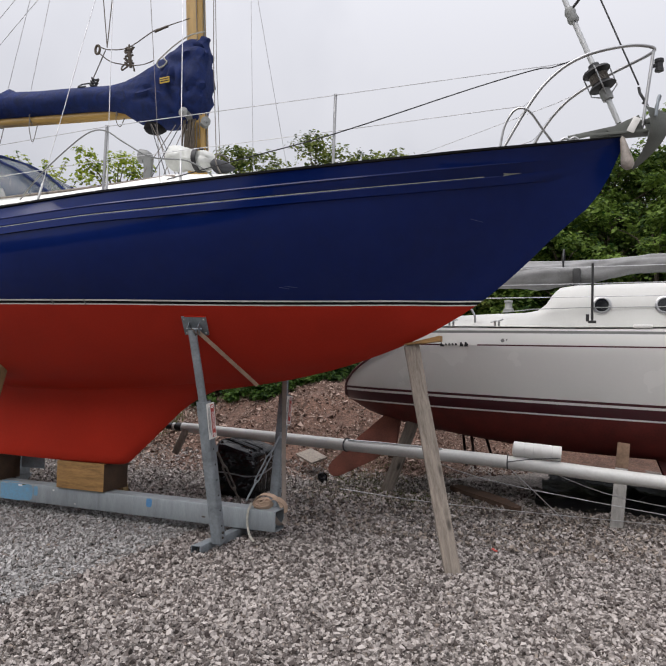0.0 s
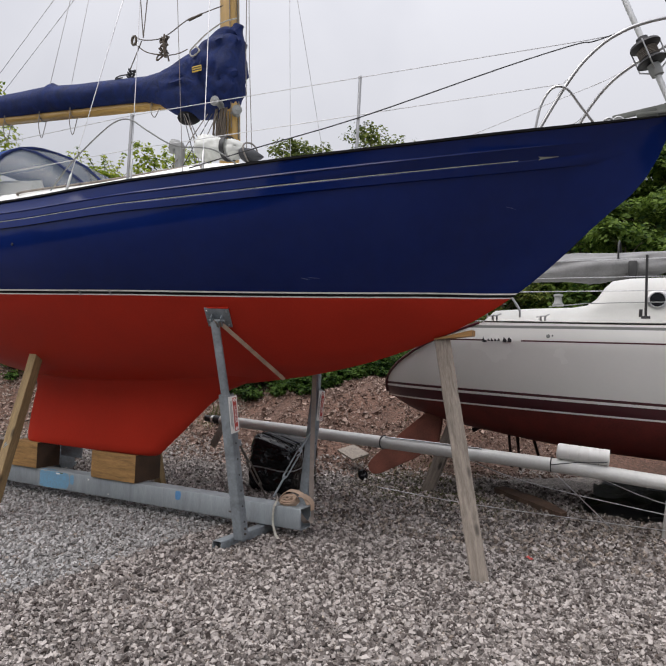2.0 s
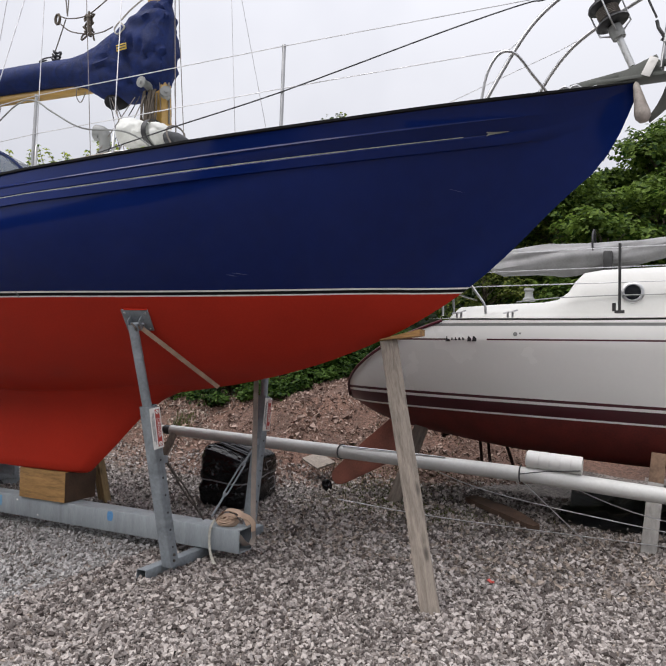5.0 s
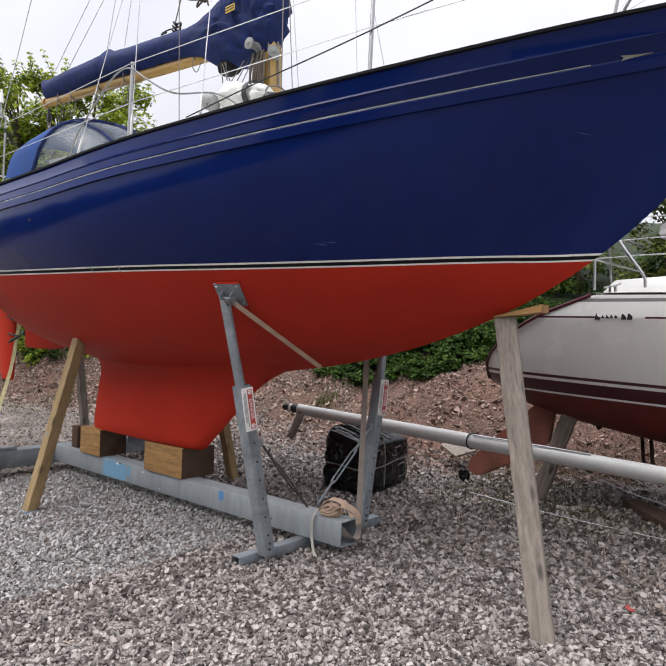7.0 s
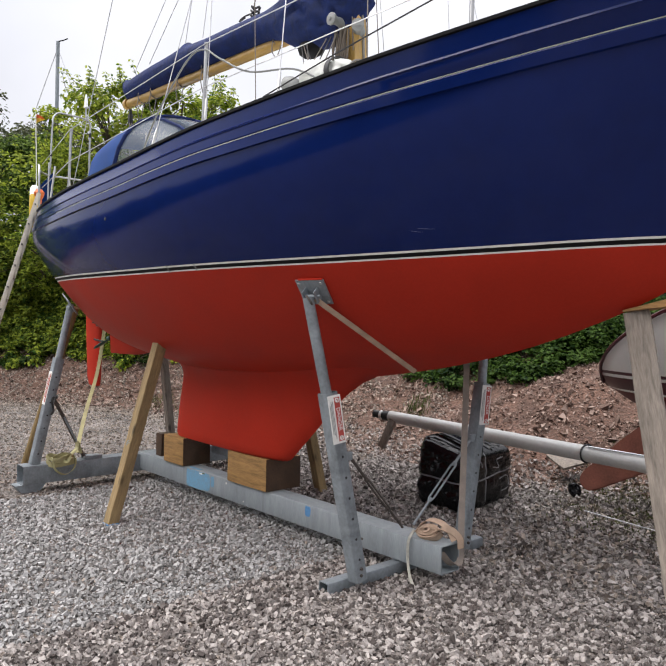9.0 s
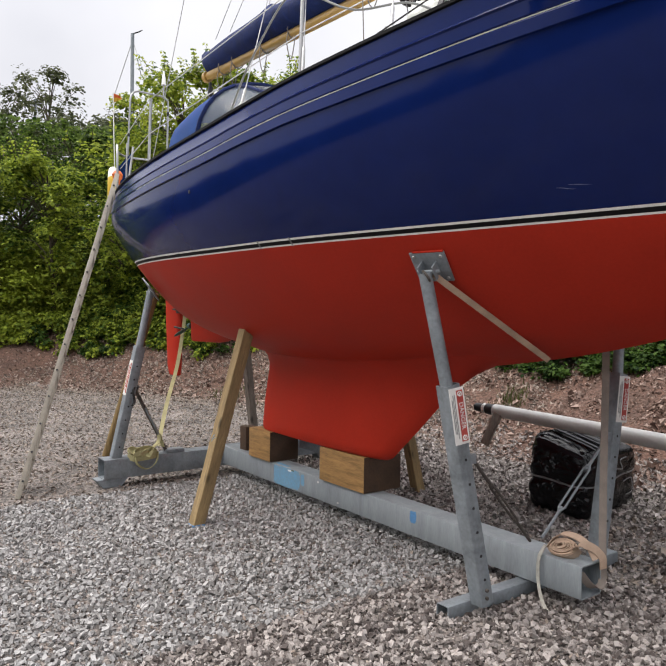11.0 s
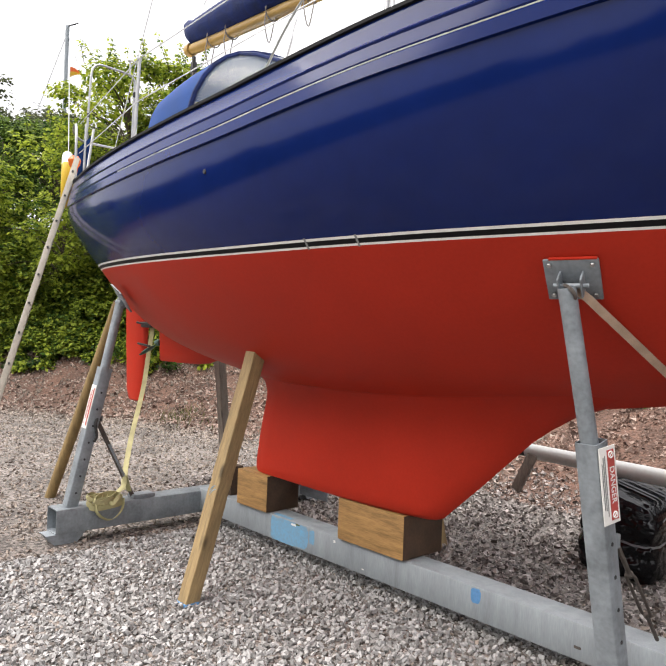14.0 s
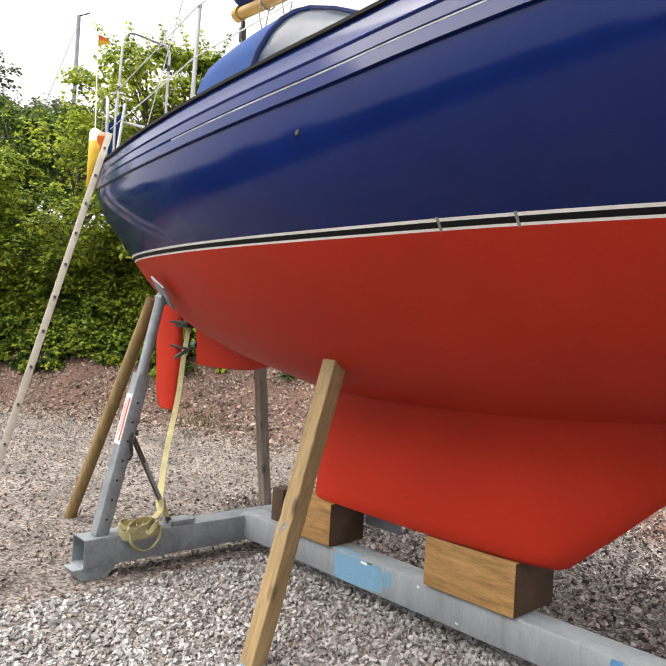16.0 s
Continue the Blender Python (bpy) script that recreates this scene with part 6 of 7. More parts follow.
for a, b, c in (((2.0, 2.0, 0.66), (3.0, 1.95, 0.42), (5.5, 2.0, 0.14)), ((3.05, 1.95, 0.62), (3.4, 2.0, 0.3), (3.7, 2.1, 0.01)), ((3.4, 2.0, 0.62), (4.3, 2.05, 0.35), (6.0, 2.1, 0.2)), ((0.9, 2.3, 0.12), (2.2, 2.3, 0.06), (5.0, 2.1, 0.10))):
    wire("loose_wire", [a, b, c], 0.005, M_WIRE, spar, steps=5)
roll = thing("paper_roll", "white ribbed plastic roll lying on the spare mast", "roll")
rm = frame_of((3.10, 2.0, 0.815), (3.60, 2.02, 0.788))
bm = bmesh.new()
prof = [(0.0, 0.0), (0.06, 0.0), (0.084, 0.012)]
for k in range(5):
    z = 0.03 + 0.1 * k
    prof += [(0.086, z), (0.086, z + 0.085), (0.082, z + 0.09), (0.082, z + 0.098)]
prof += [(0.084, 0.52), (0.05, 0.525), (0.05, 0.50), (0.0, 0.50)]
lathe(bm, prof, 24, rm)
part("body", bm, M_SIGNWHITE, roll)
p, q = (4.20, 2.20, -0.02), (4.28, 2.52, 0.90)
sp = thing("timber_prop", "pale grey timber post under the white hull", "prop", "timber props")
bm = bmesh.new()
mid = Vector(p).lerp(Vector(q), 0.70)
beam(bm, p, mid, 0.14, 0.06, (1, 0, 0), 0.006)
cap = bmesh.new()
beam(cap, mid, q, 0.135, 0.058, (1, 0, 0), 0.006)
part("stained_top", cap, shader("rust_stained_timber", (0.2025, 0.1275, 0.0825), 0.85, dark=0.5, light=1.5, scale=6, fine=40, bump=0.3), sp, "rust-stained upper end")
part("timber", bm, shader("pale_timber", (0.345, 0.33, 0.3075), 0.85, dark=0.7, light=1.15, scale=5, fine=30, bump=0.2, stretch=(6, 6, 0.7)), sp)

# ---- black wrapped bundle ----
bag = thing("wrapped_bundle", "black polythene bundle bound with pale tape on the gravel", "bundle")
BW, BL, BH = 0.62, 1.08, 0.74
bm = bmesh.new()
bmesh.ops.create_cube(bm, size=1.0)
bmesh.ops.subdivide_edges(bm, edges=bm.edges[:], cuts=59, use_grid_fill=True)


def bundle_skin(p):
    """The wrapped outline of a point of the unit cube: rounded, pinched by the tape and crumpled."""
    r = (abs(p.x * 2) ** 7 + abs(p.y * 2) ** 7 + abs(p.z * 2) ** 7) ** (1 / 7)
    p = p / max(r, 0.01)
    pinch = 1 - 0.045 * math.exp(-((p.z + 0.06) / 0.05) ** 2) - 0.03 * math.exp(-((p.y + 0.10) / 0.04) ** 2)
    slump = 1.0 - 0.13 * max(0.0, p.z + 0.05)
    q = Vector((p.x * BW * pinch * slump, p.y * BL * pinch * slump, p.z * BH * (1 - 0.06 * p.y)))
    n1 = noise.noise(q * 3.5 + Vector((4, 1, 2)))
    n2 = abs(noise.noise(q * 9.0)) + 0.5 * abs(noise.noise(q * 21.0))
    crown = min(1.0, max(0.0, (p.z - 0.28) / 0.1))
    rib = 0.011 * math.sin(q.y * 145) * crown * min(1.0, max(0.0, (0.49 - abs(p.y)) / 0.06))
    q.z -= 0.17 * (p.x + 0.5) * max(0.0, p.z * 2)
    return q * (1 + (0.05 * n1 - 0.055 * n2) * (1 - 0.8 * crown)) + Vector((0, 0, rib))


bag_m = Matrix.Translation((-0.33, 2.10, 0.36)) @ Matrix.Rotation(radians(7), 4, 'Z')
for v in bm.verts:
    v.co = bag_m @ bundle_skin(v.co.copy())
part("wrapping", bm, M_BAG, bag, angle=60)
M_TAPE = shader("pale_tape", (0.195, 0.195, 0.2025), 0.4, dark=0.5, light=1.4, scale=20, bump=0.2)


def loop_round(fixed, at, wobble):
    """Points round the bundle in the plane where the axis fixed has the value at."""
    pts = []
    for k in range(49):
        a = 2 * math.pi * k / 48
        u, w = 0.5 * math.cos(a), 0.5 * math.sin(a)
        k0 = 0.5 / max(abs(u), abs(w))
        p = Vector((u * k0, w * k0, at)) if fixed == 2 else Vector((u * k0, at, w * k0))
        pts.append(bag_m @ (bundle_skin(p + Vector((0, 0, wobble * math.sin(2 * a)))) * 1.012))
    return pts


for fixed, at, wobble, side in ((2, -0.07, 0.03, (0, 0, 1)), (1, -0.11, 0.0, (0, 1, 0))):
    part("tape", band(bmesh.new(), loop_round(fixed, at, wobble), 0.016, 0.004, side), M_TAPE, bag)
for pts in (((0.5, 0.16, -0.14), (0.5, 0.33, -0.13), (0.5, 0.34, -0.30), (0.5, 0.18, -0.31)), ((0.5, -0.34, 0.26), (0.5, -0.22, 0.30), (0.5, -0.2, 0.16)), ((0.5, 0.02, 0.10), (0.5, 0.14, 0.06), (0.5, 0.10, 0.26), (0.5, 0.22, 0.30))):
    part("tape", band(bmesh.new(), [bag_m @ (bundle_skin(Vector(p)) * 1.014) for p in pts], 0.012, 0.004, (0, 0.5, 1), steps=4), M_TAPE, bag)

# ---- white yacht ----
white = thing("white_yacht", "white cruising yacht with maroon stripes and red bottom", "sailing boat")
AX = 3.58
W_HB = smooth_table([0.72, 1.0, 1.5, 2.5, 4, 5.5, 7, 8.5, 9.6, 10.2], [0.98, 1.12, 1.27, 1.41, 1.47, 1.46, 1.30, 0.90, 0.38, 0.03])
W_ZK = smooth_table([0.72, 1.0, 1.5, 2.2, 3, 4.5, 6, 8, 9.4, 10.2], [1.20, 1.06, 0.92, 0.80, 0.70, 0.62, 0.62, 0.80, 1.3, 2.2])
W_ZD = smooth_table([0.72, 2.1, 4, 7, 10.2], [2.20, 2.20, 2.19, 2.27, 2.45])
W_TOP = smooth_table([0.70, 0.74, 0.80, 1.0, 1.3, 1.6, 1.9, 2.15, 2.2], [1.30, 1.42, 1.51, 1.68, 1.86, 2.0, 2.11, 2.195, 2.20])
bm = bmesh.new()
rings = {}
xs = [0.70, 0.72, 0.75, 0.80, 0.9, 1.0, 1.15, 1.3, 1.45, 1.6, 1.75, 1.9, 2.05, 2.2] + list(np.arange(2.4, 10.3, 0.25))
for s in (-1, 1):
    cols = []
    for x in xs:
        zk = W_ZK(max(x, 0.72))
        zd = W_ZD(x)
        zt = W_TOP(x) if x < 2.2 else zd
        hb = W_HB(max(x, 0.72))
        col = []
        for u in np.linspace(0, 1, 22):
            z = zk + (zt - zk) * u
            v = max(0.0, (z - zk) / (2.0 - zk))
            y = hb * (min(1, v) ** 0.27 if v < 1 else 1.0) * (1 + 0.03 * max(0, v - 0.9))
            col.append(bm.verts.new((x, AX + s * y, z)))
        cols.append(col)
    for a, b in zip(cols, cols[1:]):
        for i in range(21):
            bm.faces.new([a[i], b[i], b[i + 1], a[i + 1]])
    rings[s] = cols
for i in range(21):
    bm.faces.new([rings[-1][0][i], rings[1][0][i], rings[1][0][i + 1], rings[-1][0][i + 1]])
for a, b in zip(range(13), range(1, 14)):
    bm.faces.new([rings[-1][a][21], rings[1][a][21], rings[1][b][21], rings[-1][b][21]])
bmesh.ops.remove_doubles(bm, verts=bm.verts, dist=0.0008)
marks = [(1.155, 4), (1.175, 1), (1.295, 2), (1.325, 1), (1.355, 2), (1.985, 0), (2.002, 2), (2.135, 0), (2.165, 3)]


def wrise(x):
    return 0.02 * max(0.0, 4.7 - x)


for v in bm.verts:
    v.co.z -= wrise(v.co.x) if v.co.z < 1.8 else 0
for z, _ in marks:
    bmesh.ops.bisect_plane(bm, geom=bm.verts[:] + bm.edges[:] + bm.faces[:], plane_co=(0, 0, z), plane_no=(0, 0, 1))
for f in bm.faces:
    c = f.calc_center_median()
    z = c.z
    if z < 1.155:
        f.material_index = 4
    elif z < 1.175 or 1.295 < z < 1.325:
        f.material_index = 0
    elif z < 1.355:
        f.material_index = 2
    elif 1.985 < z < 2.002 and not 2.18 < c.x < 2.62:
        f.material_index = 2
    elif 2.135 < z < 2.165:
        f.material_index = 3
    else:
        f.material_index = 0
for v in bm.verts:
    v.co.z += wrise(v.co.x) if v.co.z < 1.8 else 0
part("hull", bm, [M_GELWHITE, M_WHITE_STRIPE, M_MAROON, M_GREY, M_RUST], white, "white hull with maroon bands", angle=35)
for s in (-1, 1):
    bm = bmesh.new()
    pts = []
    for x in (0.70, 0.72, 0.8, 1.0, 1.3, 1.6, 1.9, 2.15):
        zt = W_TOP(x)
        v = (zt - W_ZK(max(x, 0.72))) / (2.0 - W_ZK(max(x, 0.72)))
        pts.append((x, AX + s * (W_HB(max(x, 0.72)) * min(1, v) ** 0.27 + 0.004), zt))
    tube(bm, pts, 0.018, 7, steps=3)
    part("transom_trim", bm, M_MAROON, white, "maroon edge trim round the transom")
# name as plain bars
bm = bmesh.new()
for k, (xx, ww, hh) in enumerate(((2.22, 0.05, 0.06), (2.27, 0.03, 0.03), (2.31, 0.03, 0.035), (2.35, 0.03, 0.03), (2.39, 0.03, 0.03), (2.46, 0.045, 0.055), (2.515, 0.045, 0.055))):
    yy = AX - W_HB(xx) * 1.0 - 0.004
    ring_loft(bm, [[(xx - ww / 2, yy, 2.0 - hh / 2), (xx + ww / 2, yy, 2.0 - hh / 2), (xx + ww / 2 + 0.01, yy, 2.0 + hh / 2), (xx - ww / 2 + 0.01, yy, 2.0 + hh / 2)], [(xx - ww / 2, yy + 0.006, 2.0 - hh / 2), (xx + ww / 2, yy + 0.006, 2.0 - hh / 2), (xx + ww / 2 + 0.01, yy + 0.006, 2.0 + hh / 2), (xx - ww / 2 + 0.01, yy + 0.006, 2.0 + hh / 2)]])
part("name_bars", bm, M_BLACK, white, "dark bars in place of a name", smooth=False)
# deck and cabin
bm = bmesh.new()
ring_loft(bm, [[(x, AX + k * W_HB(x) * 1.0, W_ZD(x) + 0.02 + 0.05 * (1 - k * k)) for k in np.linspace(-1, 1, 9)] for x in [1.95] + list(np.arange(2.2, 10.2, 0.4))], closed=False)
part("deck", bm, M_GELWHITE, white)
bm = bmesh.new()
rings = []
for x, hw, h in ((2.10, 0.95, 0.06), (2.25, 1.10, 0.17), (2.7, 1.13, 0.20), (3.15, 1.12, 0.22), (3.30, 1.10, 0.25), (3.40, 1.08, 0.33), (3.48, 1.06, 0.46), (3.56, 1.05, 0.54), (3.75, 1.04, 0.57), (4.6, 1.04, 0.58), (5.5, 1.0, 0.56), (6.6, 0.8, 0.48), (7.4, 0.5, 0.25), (7.6, 0.4, 0.05)):
    z0 = W_ZD(x)
    prof = [(-1.06, 0.0), (-1.03, 0.45), (-0.98, 0.85), (-0.90, 0.97), (-0.5, 1.04), (0, 1.07), (0.5, 1.04), (0.90, 0.97), (0.98, 0.85), (1.03, 0.45), (1.06, 0.0)]
    rings.append([(x, AX + hw * a, z0 + h * b) for a, b in prof])
ring_loft(bm, rings)
part("cabin", bm, M_CABINWHITE, white, "white moulded cabin and cockpit coaming", angle=50)
bm = bmesh.new()
tube(bm, [(3.3, AX - 1.16, 2.44), (3.8, AX - 1.10, 2.46), (5.5, AX - 1.06, 2.48)], 0.006, 5)
tube(bm, [(2.9, AX - 1.18, 2.40), (3.3, AX - 1.16, 2.44)], 0.006, 5)
part("moulding_line", bm, M_GREY, white)
for x in (4.03, 4.70, 5.3):
    m = frame_of((x, AX - 1.072, 2.49), (x, AX - 2, 2.62))
    bm = bmesh.new()
    lathe(bm, [(0.075, -0.02), (0.105, -0.02), (0.108, 0.008), (0.098, 0.014), (0.078, 0.012), (0.075, 0.0)], 24, m)
    port = part("porthole", bm, M_STAIN, white, "round porthole with metal rim")
    bm = bmesh.new()
    lathe(bm, [(0.0, 0.005), (0.08, 0.004), (0.08, -0.02), (0.0, -0.02)], 24, m)
    part("pane", bm, M_GLASSDARK, port)
for x in (3.93, 5.9, 7.8):
    bm = bmesh.new()
    tube(bm, [(x, 2.20, 2.26), (x, 2.19, 2.94)], 0.014, 8)
    box(bm, (x, 2.20, 2.275), (0.09, 0.06, 0.03), bevel=0.006)
    tube(bm, [(x - 0.05, 2.2, 2.28), (x - 0.05, 2.2, 2.36)], 0.018, 8)
    part("stanchion", bm, M_DARKMETAL, white)
for h in (0.30, 0.45, 0.64):
    wire("guard_wire", [(1.95, 2.55, 2.27 + min(h, 0.62)), (2.6, 2.27, 2.26 + h), (3.93, 2.19, 2.26 + h), (5.9, 2.2, 2.28 + h), (7.8, 2.5, 2.36 + h)], 0.005 if h != 0.45 else 0.004, M_WIRE, white)
bm = bmesh.new()
tube(bm, [(2.60, 2.30, 2.27), (2.58, 2.30, 2.38), (2.42, 2.32, 2.60), (2.25, 2.36, 2.84), (2.10, 2.5, 2.88), (1.98, 3.0, 2.88), (1.98, 4.2, 2.88)], 0.0135, 9, steps=5)
tube(bm, [(2.05, 2.55, 2.27), (2.02, 2.6, 2.88)], 0.0135, 9)
tube(bm, [(2.02, 3.1, 2.27), (1.98, 3.1, 2.88)], 0.0135, 9)
tube(bm, [(2.02, 2.58, 2.58), (2.0, 3.0, 2.58), (2.0, 4.2, 2.58)], 0.011, 9)
part("pushpit", bm, M_STAIN, white, "stainless stern rail")
for x in (2.3, 2.85):
    bm = bmesh.new()
    tube(bm, [(x - 0.07, 2.32, 2.275), (x - 0.02, 2.32, 2.285), (x + 0.03, 2.32, 2.29), (x + 0.08, 2.32, 2.31)], 0.010, 7)
    tube(bm, [(x - 0.02, 2.32, 2.23), (x - 0.02, 2.32, 2.285)], 0.013, 6)
    tube(bm, [(x + 0.03, 2.32, 2.23), (x + 0.03, 2.32, 2.285)], 0.013, 6)
    part("cleat", bm, M_STAIN, white)
bm = bmesh.new()
lathe(bm, [(0.0, 0.0), (0.07, 0.0), (0.07, 0.03), (0.05, 0.05), (0.045, 0.11), (0.06, 0.13), (0.055, 0.15), (0.0, 0.16)], 16, pose(2.88, 3.2, 2.47))
part("winch", bm, M_GREY, white)
bm = bmesh.new()
lathe(bm, [(0.0, 0.0), (0.008, 0.0), (0.014, 0.004), (0.0, 0.006)], 10, frame_of((3.0, AX - W_HB(3.0) - 0.001, 2.06), (3.0, 0, 2.06)))
lathe(bm, [(0.0, 0.0), (0.018, 0.0), (0.022, 0.01), (0.0, 0.012)], 10, frame_of((2.95, AX - W_HB(2.95) - 0.001, 2.05), (2.95, 0, 2.05)))
part("skin_fitting", bm, M_GREY, white)
bm = bmesh.new()
box(bm, (4.45, AX - 1.485, 2.22), (0.20, 0.03, 0.04), bevel=0.012)
part("fender_step", bm, M_SIGNWHITE, white)
# boom with tarpaulin
bm = bmesh.new()
rings = []
for k, x in enumerate(np.linspace(2.35, 7.0, 34)):
    u = k / 33
    r = 0.11 + 0.03 * math.sin(u * 9) + 0.03 * u
    if k == 0:
        r = 0.05
    ring = []
    for j in range(44):
        a = 2 * math.pi * j / 44
        q = 1 + 0.18 * noise.noise(Vector((x * 2.5, math.cos(a) * 1.3, math.sin(a) * 1.3))) + 0.10 * noise.noise(Vector((x * 1.7, math.cos(a) * 5, math.sin(a) * 5 + 2))) + 0.10 * math.sin(4 * a + 5 * noise.noise(Vector((x * 1.3, 0, 5)))) + 0.05 * math.sin(9 * a + 3 * x)
        ring.append((x, AX + r * 1.1 * q * math.cos(a), 3.09 + 0.06 * u - 0.16 * (1 - u) ** 4 + (0.03 * math.sin(x * 3)) + r * (1.0 if math.sin(a) > 0 else 1.35) * q * math.sin(a)))
    rings.append(ring)
ring_loft(bm, rings)
tarp = part("tarpaulin", bm, M_TARP, white, "creased grey tarpaulin over the boom", angle=60)
for x in (3.55, 4.9):
    bm = bmesh.new()
    tube(bm, [(x, AX + 0.17 * math.cos(a), 3.16 + 0.17 * math.sin(a)) for a in (2 * math.pi * k / 14 for k in range(15))], 0.012, 6)
    part("tie", bm, M_BLACK, tarp)
bm = bmesh.new()
box(bm, (3.72, 3.4, 2.93), (0.10, 0.12, 0.24), bevel=0.02)
part("boom_crutch", bm, M_DARKMETAL, white)
# keels, rudder and stern post of the white yacht
bm = bmesh.new()
for s in (-1, 1):
    ring_loft(bm, [[(4.6, AX + s * 0.45 - 0.05, 0.85), (6.4, AX + s * 0.45 - 0.05, 0.85), (6.4, AX + s * 0.45 + 0.05, 0.85), (4.6, AX + s * 0.45 + 0.05, 0.85)], [(4.9, AX + s * 0.6 - 0.05, 0.12), (6.2, AX + s * 0.6 - 0.05, 0.12), (6.2, AX + s * 0.6 + 0.05, 0.12), (4.9, AX + s * 0.6 + 0.05, 0.12)]])
part("bilge_keels", bm, M_RUST, white)
bm = bmesh.new()
blade = [(1.27, 1.05), (0.914, 0.739), (0.50, 0.345), (0.455, 0.285), (0.452, 0.22), (0.485, 0.165), (0.545, 0.14), (0.62, 0.155), (1.14, 0.425), (1.44, 0.66), (1.50, 1.05)]
ring_loft(bm, [[(x, y, z) for x, z in blade] for y in (3.02, 3.085)])
bmesh.ops.bevel(bm, geom=bm.edges[:], offset=0.012, segments=2, affect='EDGES')
part("rudder", bm, shader("faded_red_primer", (0.27, 0.095, 0.065), 0.8, dark=0.42, light=1.2, scale=3, fine=50, bump=0.1), white, "faded red rudder swung over")
bm = bmesh.new()
for x, y0, y1 in ((2.25, 3.5, 3.3), (2.55, 3.5, 3.7), (2.4, 3.3, 3.1)):
    beam(bm, (x, y0, 0.85), (x + 0.1, y1, 0.40), 0.035, 0.03, (1, 0, 0), 0.006)
tube(bm, [(2.0, AX, 0.95), (1.75, AX, 0.80)], 0.03, 8)
part("shaft_bracket", bm, shader("dark_bracket", (0.03375, 0.0135, 0.0105), 0.7, dark=0.6, light=1.3, scale=12, bump=0.1), white)
prop((1.30, 3.05, -0.02), (1.72, 2.96, 1.08), 0.16, 0.07, M_OLDWOOD, "leaning weathered timber prop under the white stern", (1, 0, 0.3))
prop((5.4, 3.0, -0.02), (5.4, 2.9, 0.80), 0.14, 0.1, M_OLDWOOD, "squat timber prop under the white hull")
# plank on the ground
plank = thing("driftwood_plank", "rotten brown plank lying on the gravel", "plank")
bm = bmesh.new()
rings = []
for k in range(12):
    u = k / 11
    c = Vector((2.15 + 0.98 * u, 3.45 - 1.0 * u, 0.07 - 0.03 * u + 0.02 * math.sin(3 * u)))
    w = 0.10 * (1 - 0.6 * abs(2 * u - 0.9) ** 2) + 0.01
    t = 0.035 + 0.01 * noise.noise(Vector((u * 5, 0, 0)))
    d = Vector((0.7, 0.7, 0))
    rings.append([c + d * w + Vector((0, 0, t)), c - d * w + Vector((0, 0, t * 0.6)), c - d * w - Vector((0, 0, t)), c + d * w - Vector((0, 0, t))])
ring_loft(bm, rings)
part("timber", bm, shader("rotten_wood", (0.0825, 0.04875, 0.0315), 0.85, dark=0.45, light=1.5, scale=5, fine=40, bump=0.4), plank, angle=30)
WX, WY = 3.106, 0.529
wrapper = thing("plastic_scrap", "small crumpled orange-red plastic scrap on the gravel", "litter")
for k in range(3):
    bm = bmesh.new()
    band(bm, [(WX - 0.03 + 0.01 * k, WY + 0.012 * k, 0.02), (WX - 0.01, WY + 0.02 * math.sin(k * 2), 0.032 + 0.004 * k), (WX + 0.015, WY - 0.01 * k, 0.026), (WX + 0.035, WY + 0.008 * k, 0.018)], 0.018, 0.002, (0.3, 1, 0.2 * k), steps=4)
    part("shred", bm, M_SIGNRED, wrapper)
# stray pale board and dark scrap by the rudder
scrap = thing("plywood_offcut", "pale plywood offcut on the rubble", "board")
bm = bmesh.new()
box(bm, (0, 0, 0), (0.42, 0.30, 0.03), pose(-0.10, 3.72, 0.30, 14, 12, -30), 0.006)
part("board", bm, M_OLDWOOD, scrap)
lump = thing("polythene_scrap", "crumpled black polythene scrap beside the rudder", "litter")
bm = bmesh.new()
bmesh.ops.create_icosphere(bm, subdivisions=4, radius=0.055, matrix=Matrix.Translation((0.30, 3.20, 0.08)))
for v in bm.verts:
    v.co += (v.co - Vector((0.30, 3.20, 0.08))) * 1.1 * noise.noise(v.co * 11)
    v.co.z = max(0.0, v.co.z * 1.1)
part("wrapping", bm, M_BAG, lump, angle=40)

# black sheet added where deep shade lies on the ground below the white hull
sheet = thing("shade_sheet", "crumpled black sheet deepening the shade on the ground under the white hull", "sheet")
bm = bmesh.new()
rows_ = []
for i in range(72):
    x = 3.3 + 4.4 * i / 71
    row = []
    for j in range(36):
        u = j / 35
        v = Vector((x * 3.1, u * 6.0, 3))
        fold = abs(noise.noise(v)) + 0.5 * abs(noise.noise(v * 2.3)) + 0.25 * abs(noise.noise(v * 5.0))
        row.append((x + 0.08 * noise.noise(v * 0.7), 2.85 + 2.1 * u + 0.22 * noise.noise(Vector((x * 2.2, 0, 9))), 0.03 + 0.16 * fold * min(1, 6 * u) + 0.05 * u))
    rows_.append(row)
ring_loft(bm, rows_, closed=False, caps=False)
bmesh.ops.solidify(bm, geom=bm.faces[:], thickness=0.01)
part("sheet", bm, shader("hull_shade_black", (0.012, 0.012, 0.013), 0.42, dark=0.6, light=2.0, scale=6, fine=40, bump=0.4, specular=0.25), sheet, angle=40)

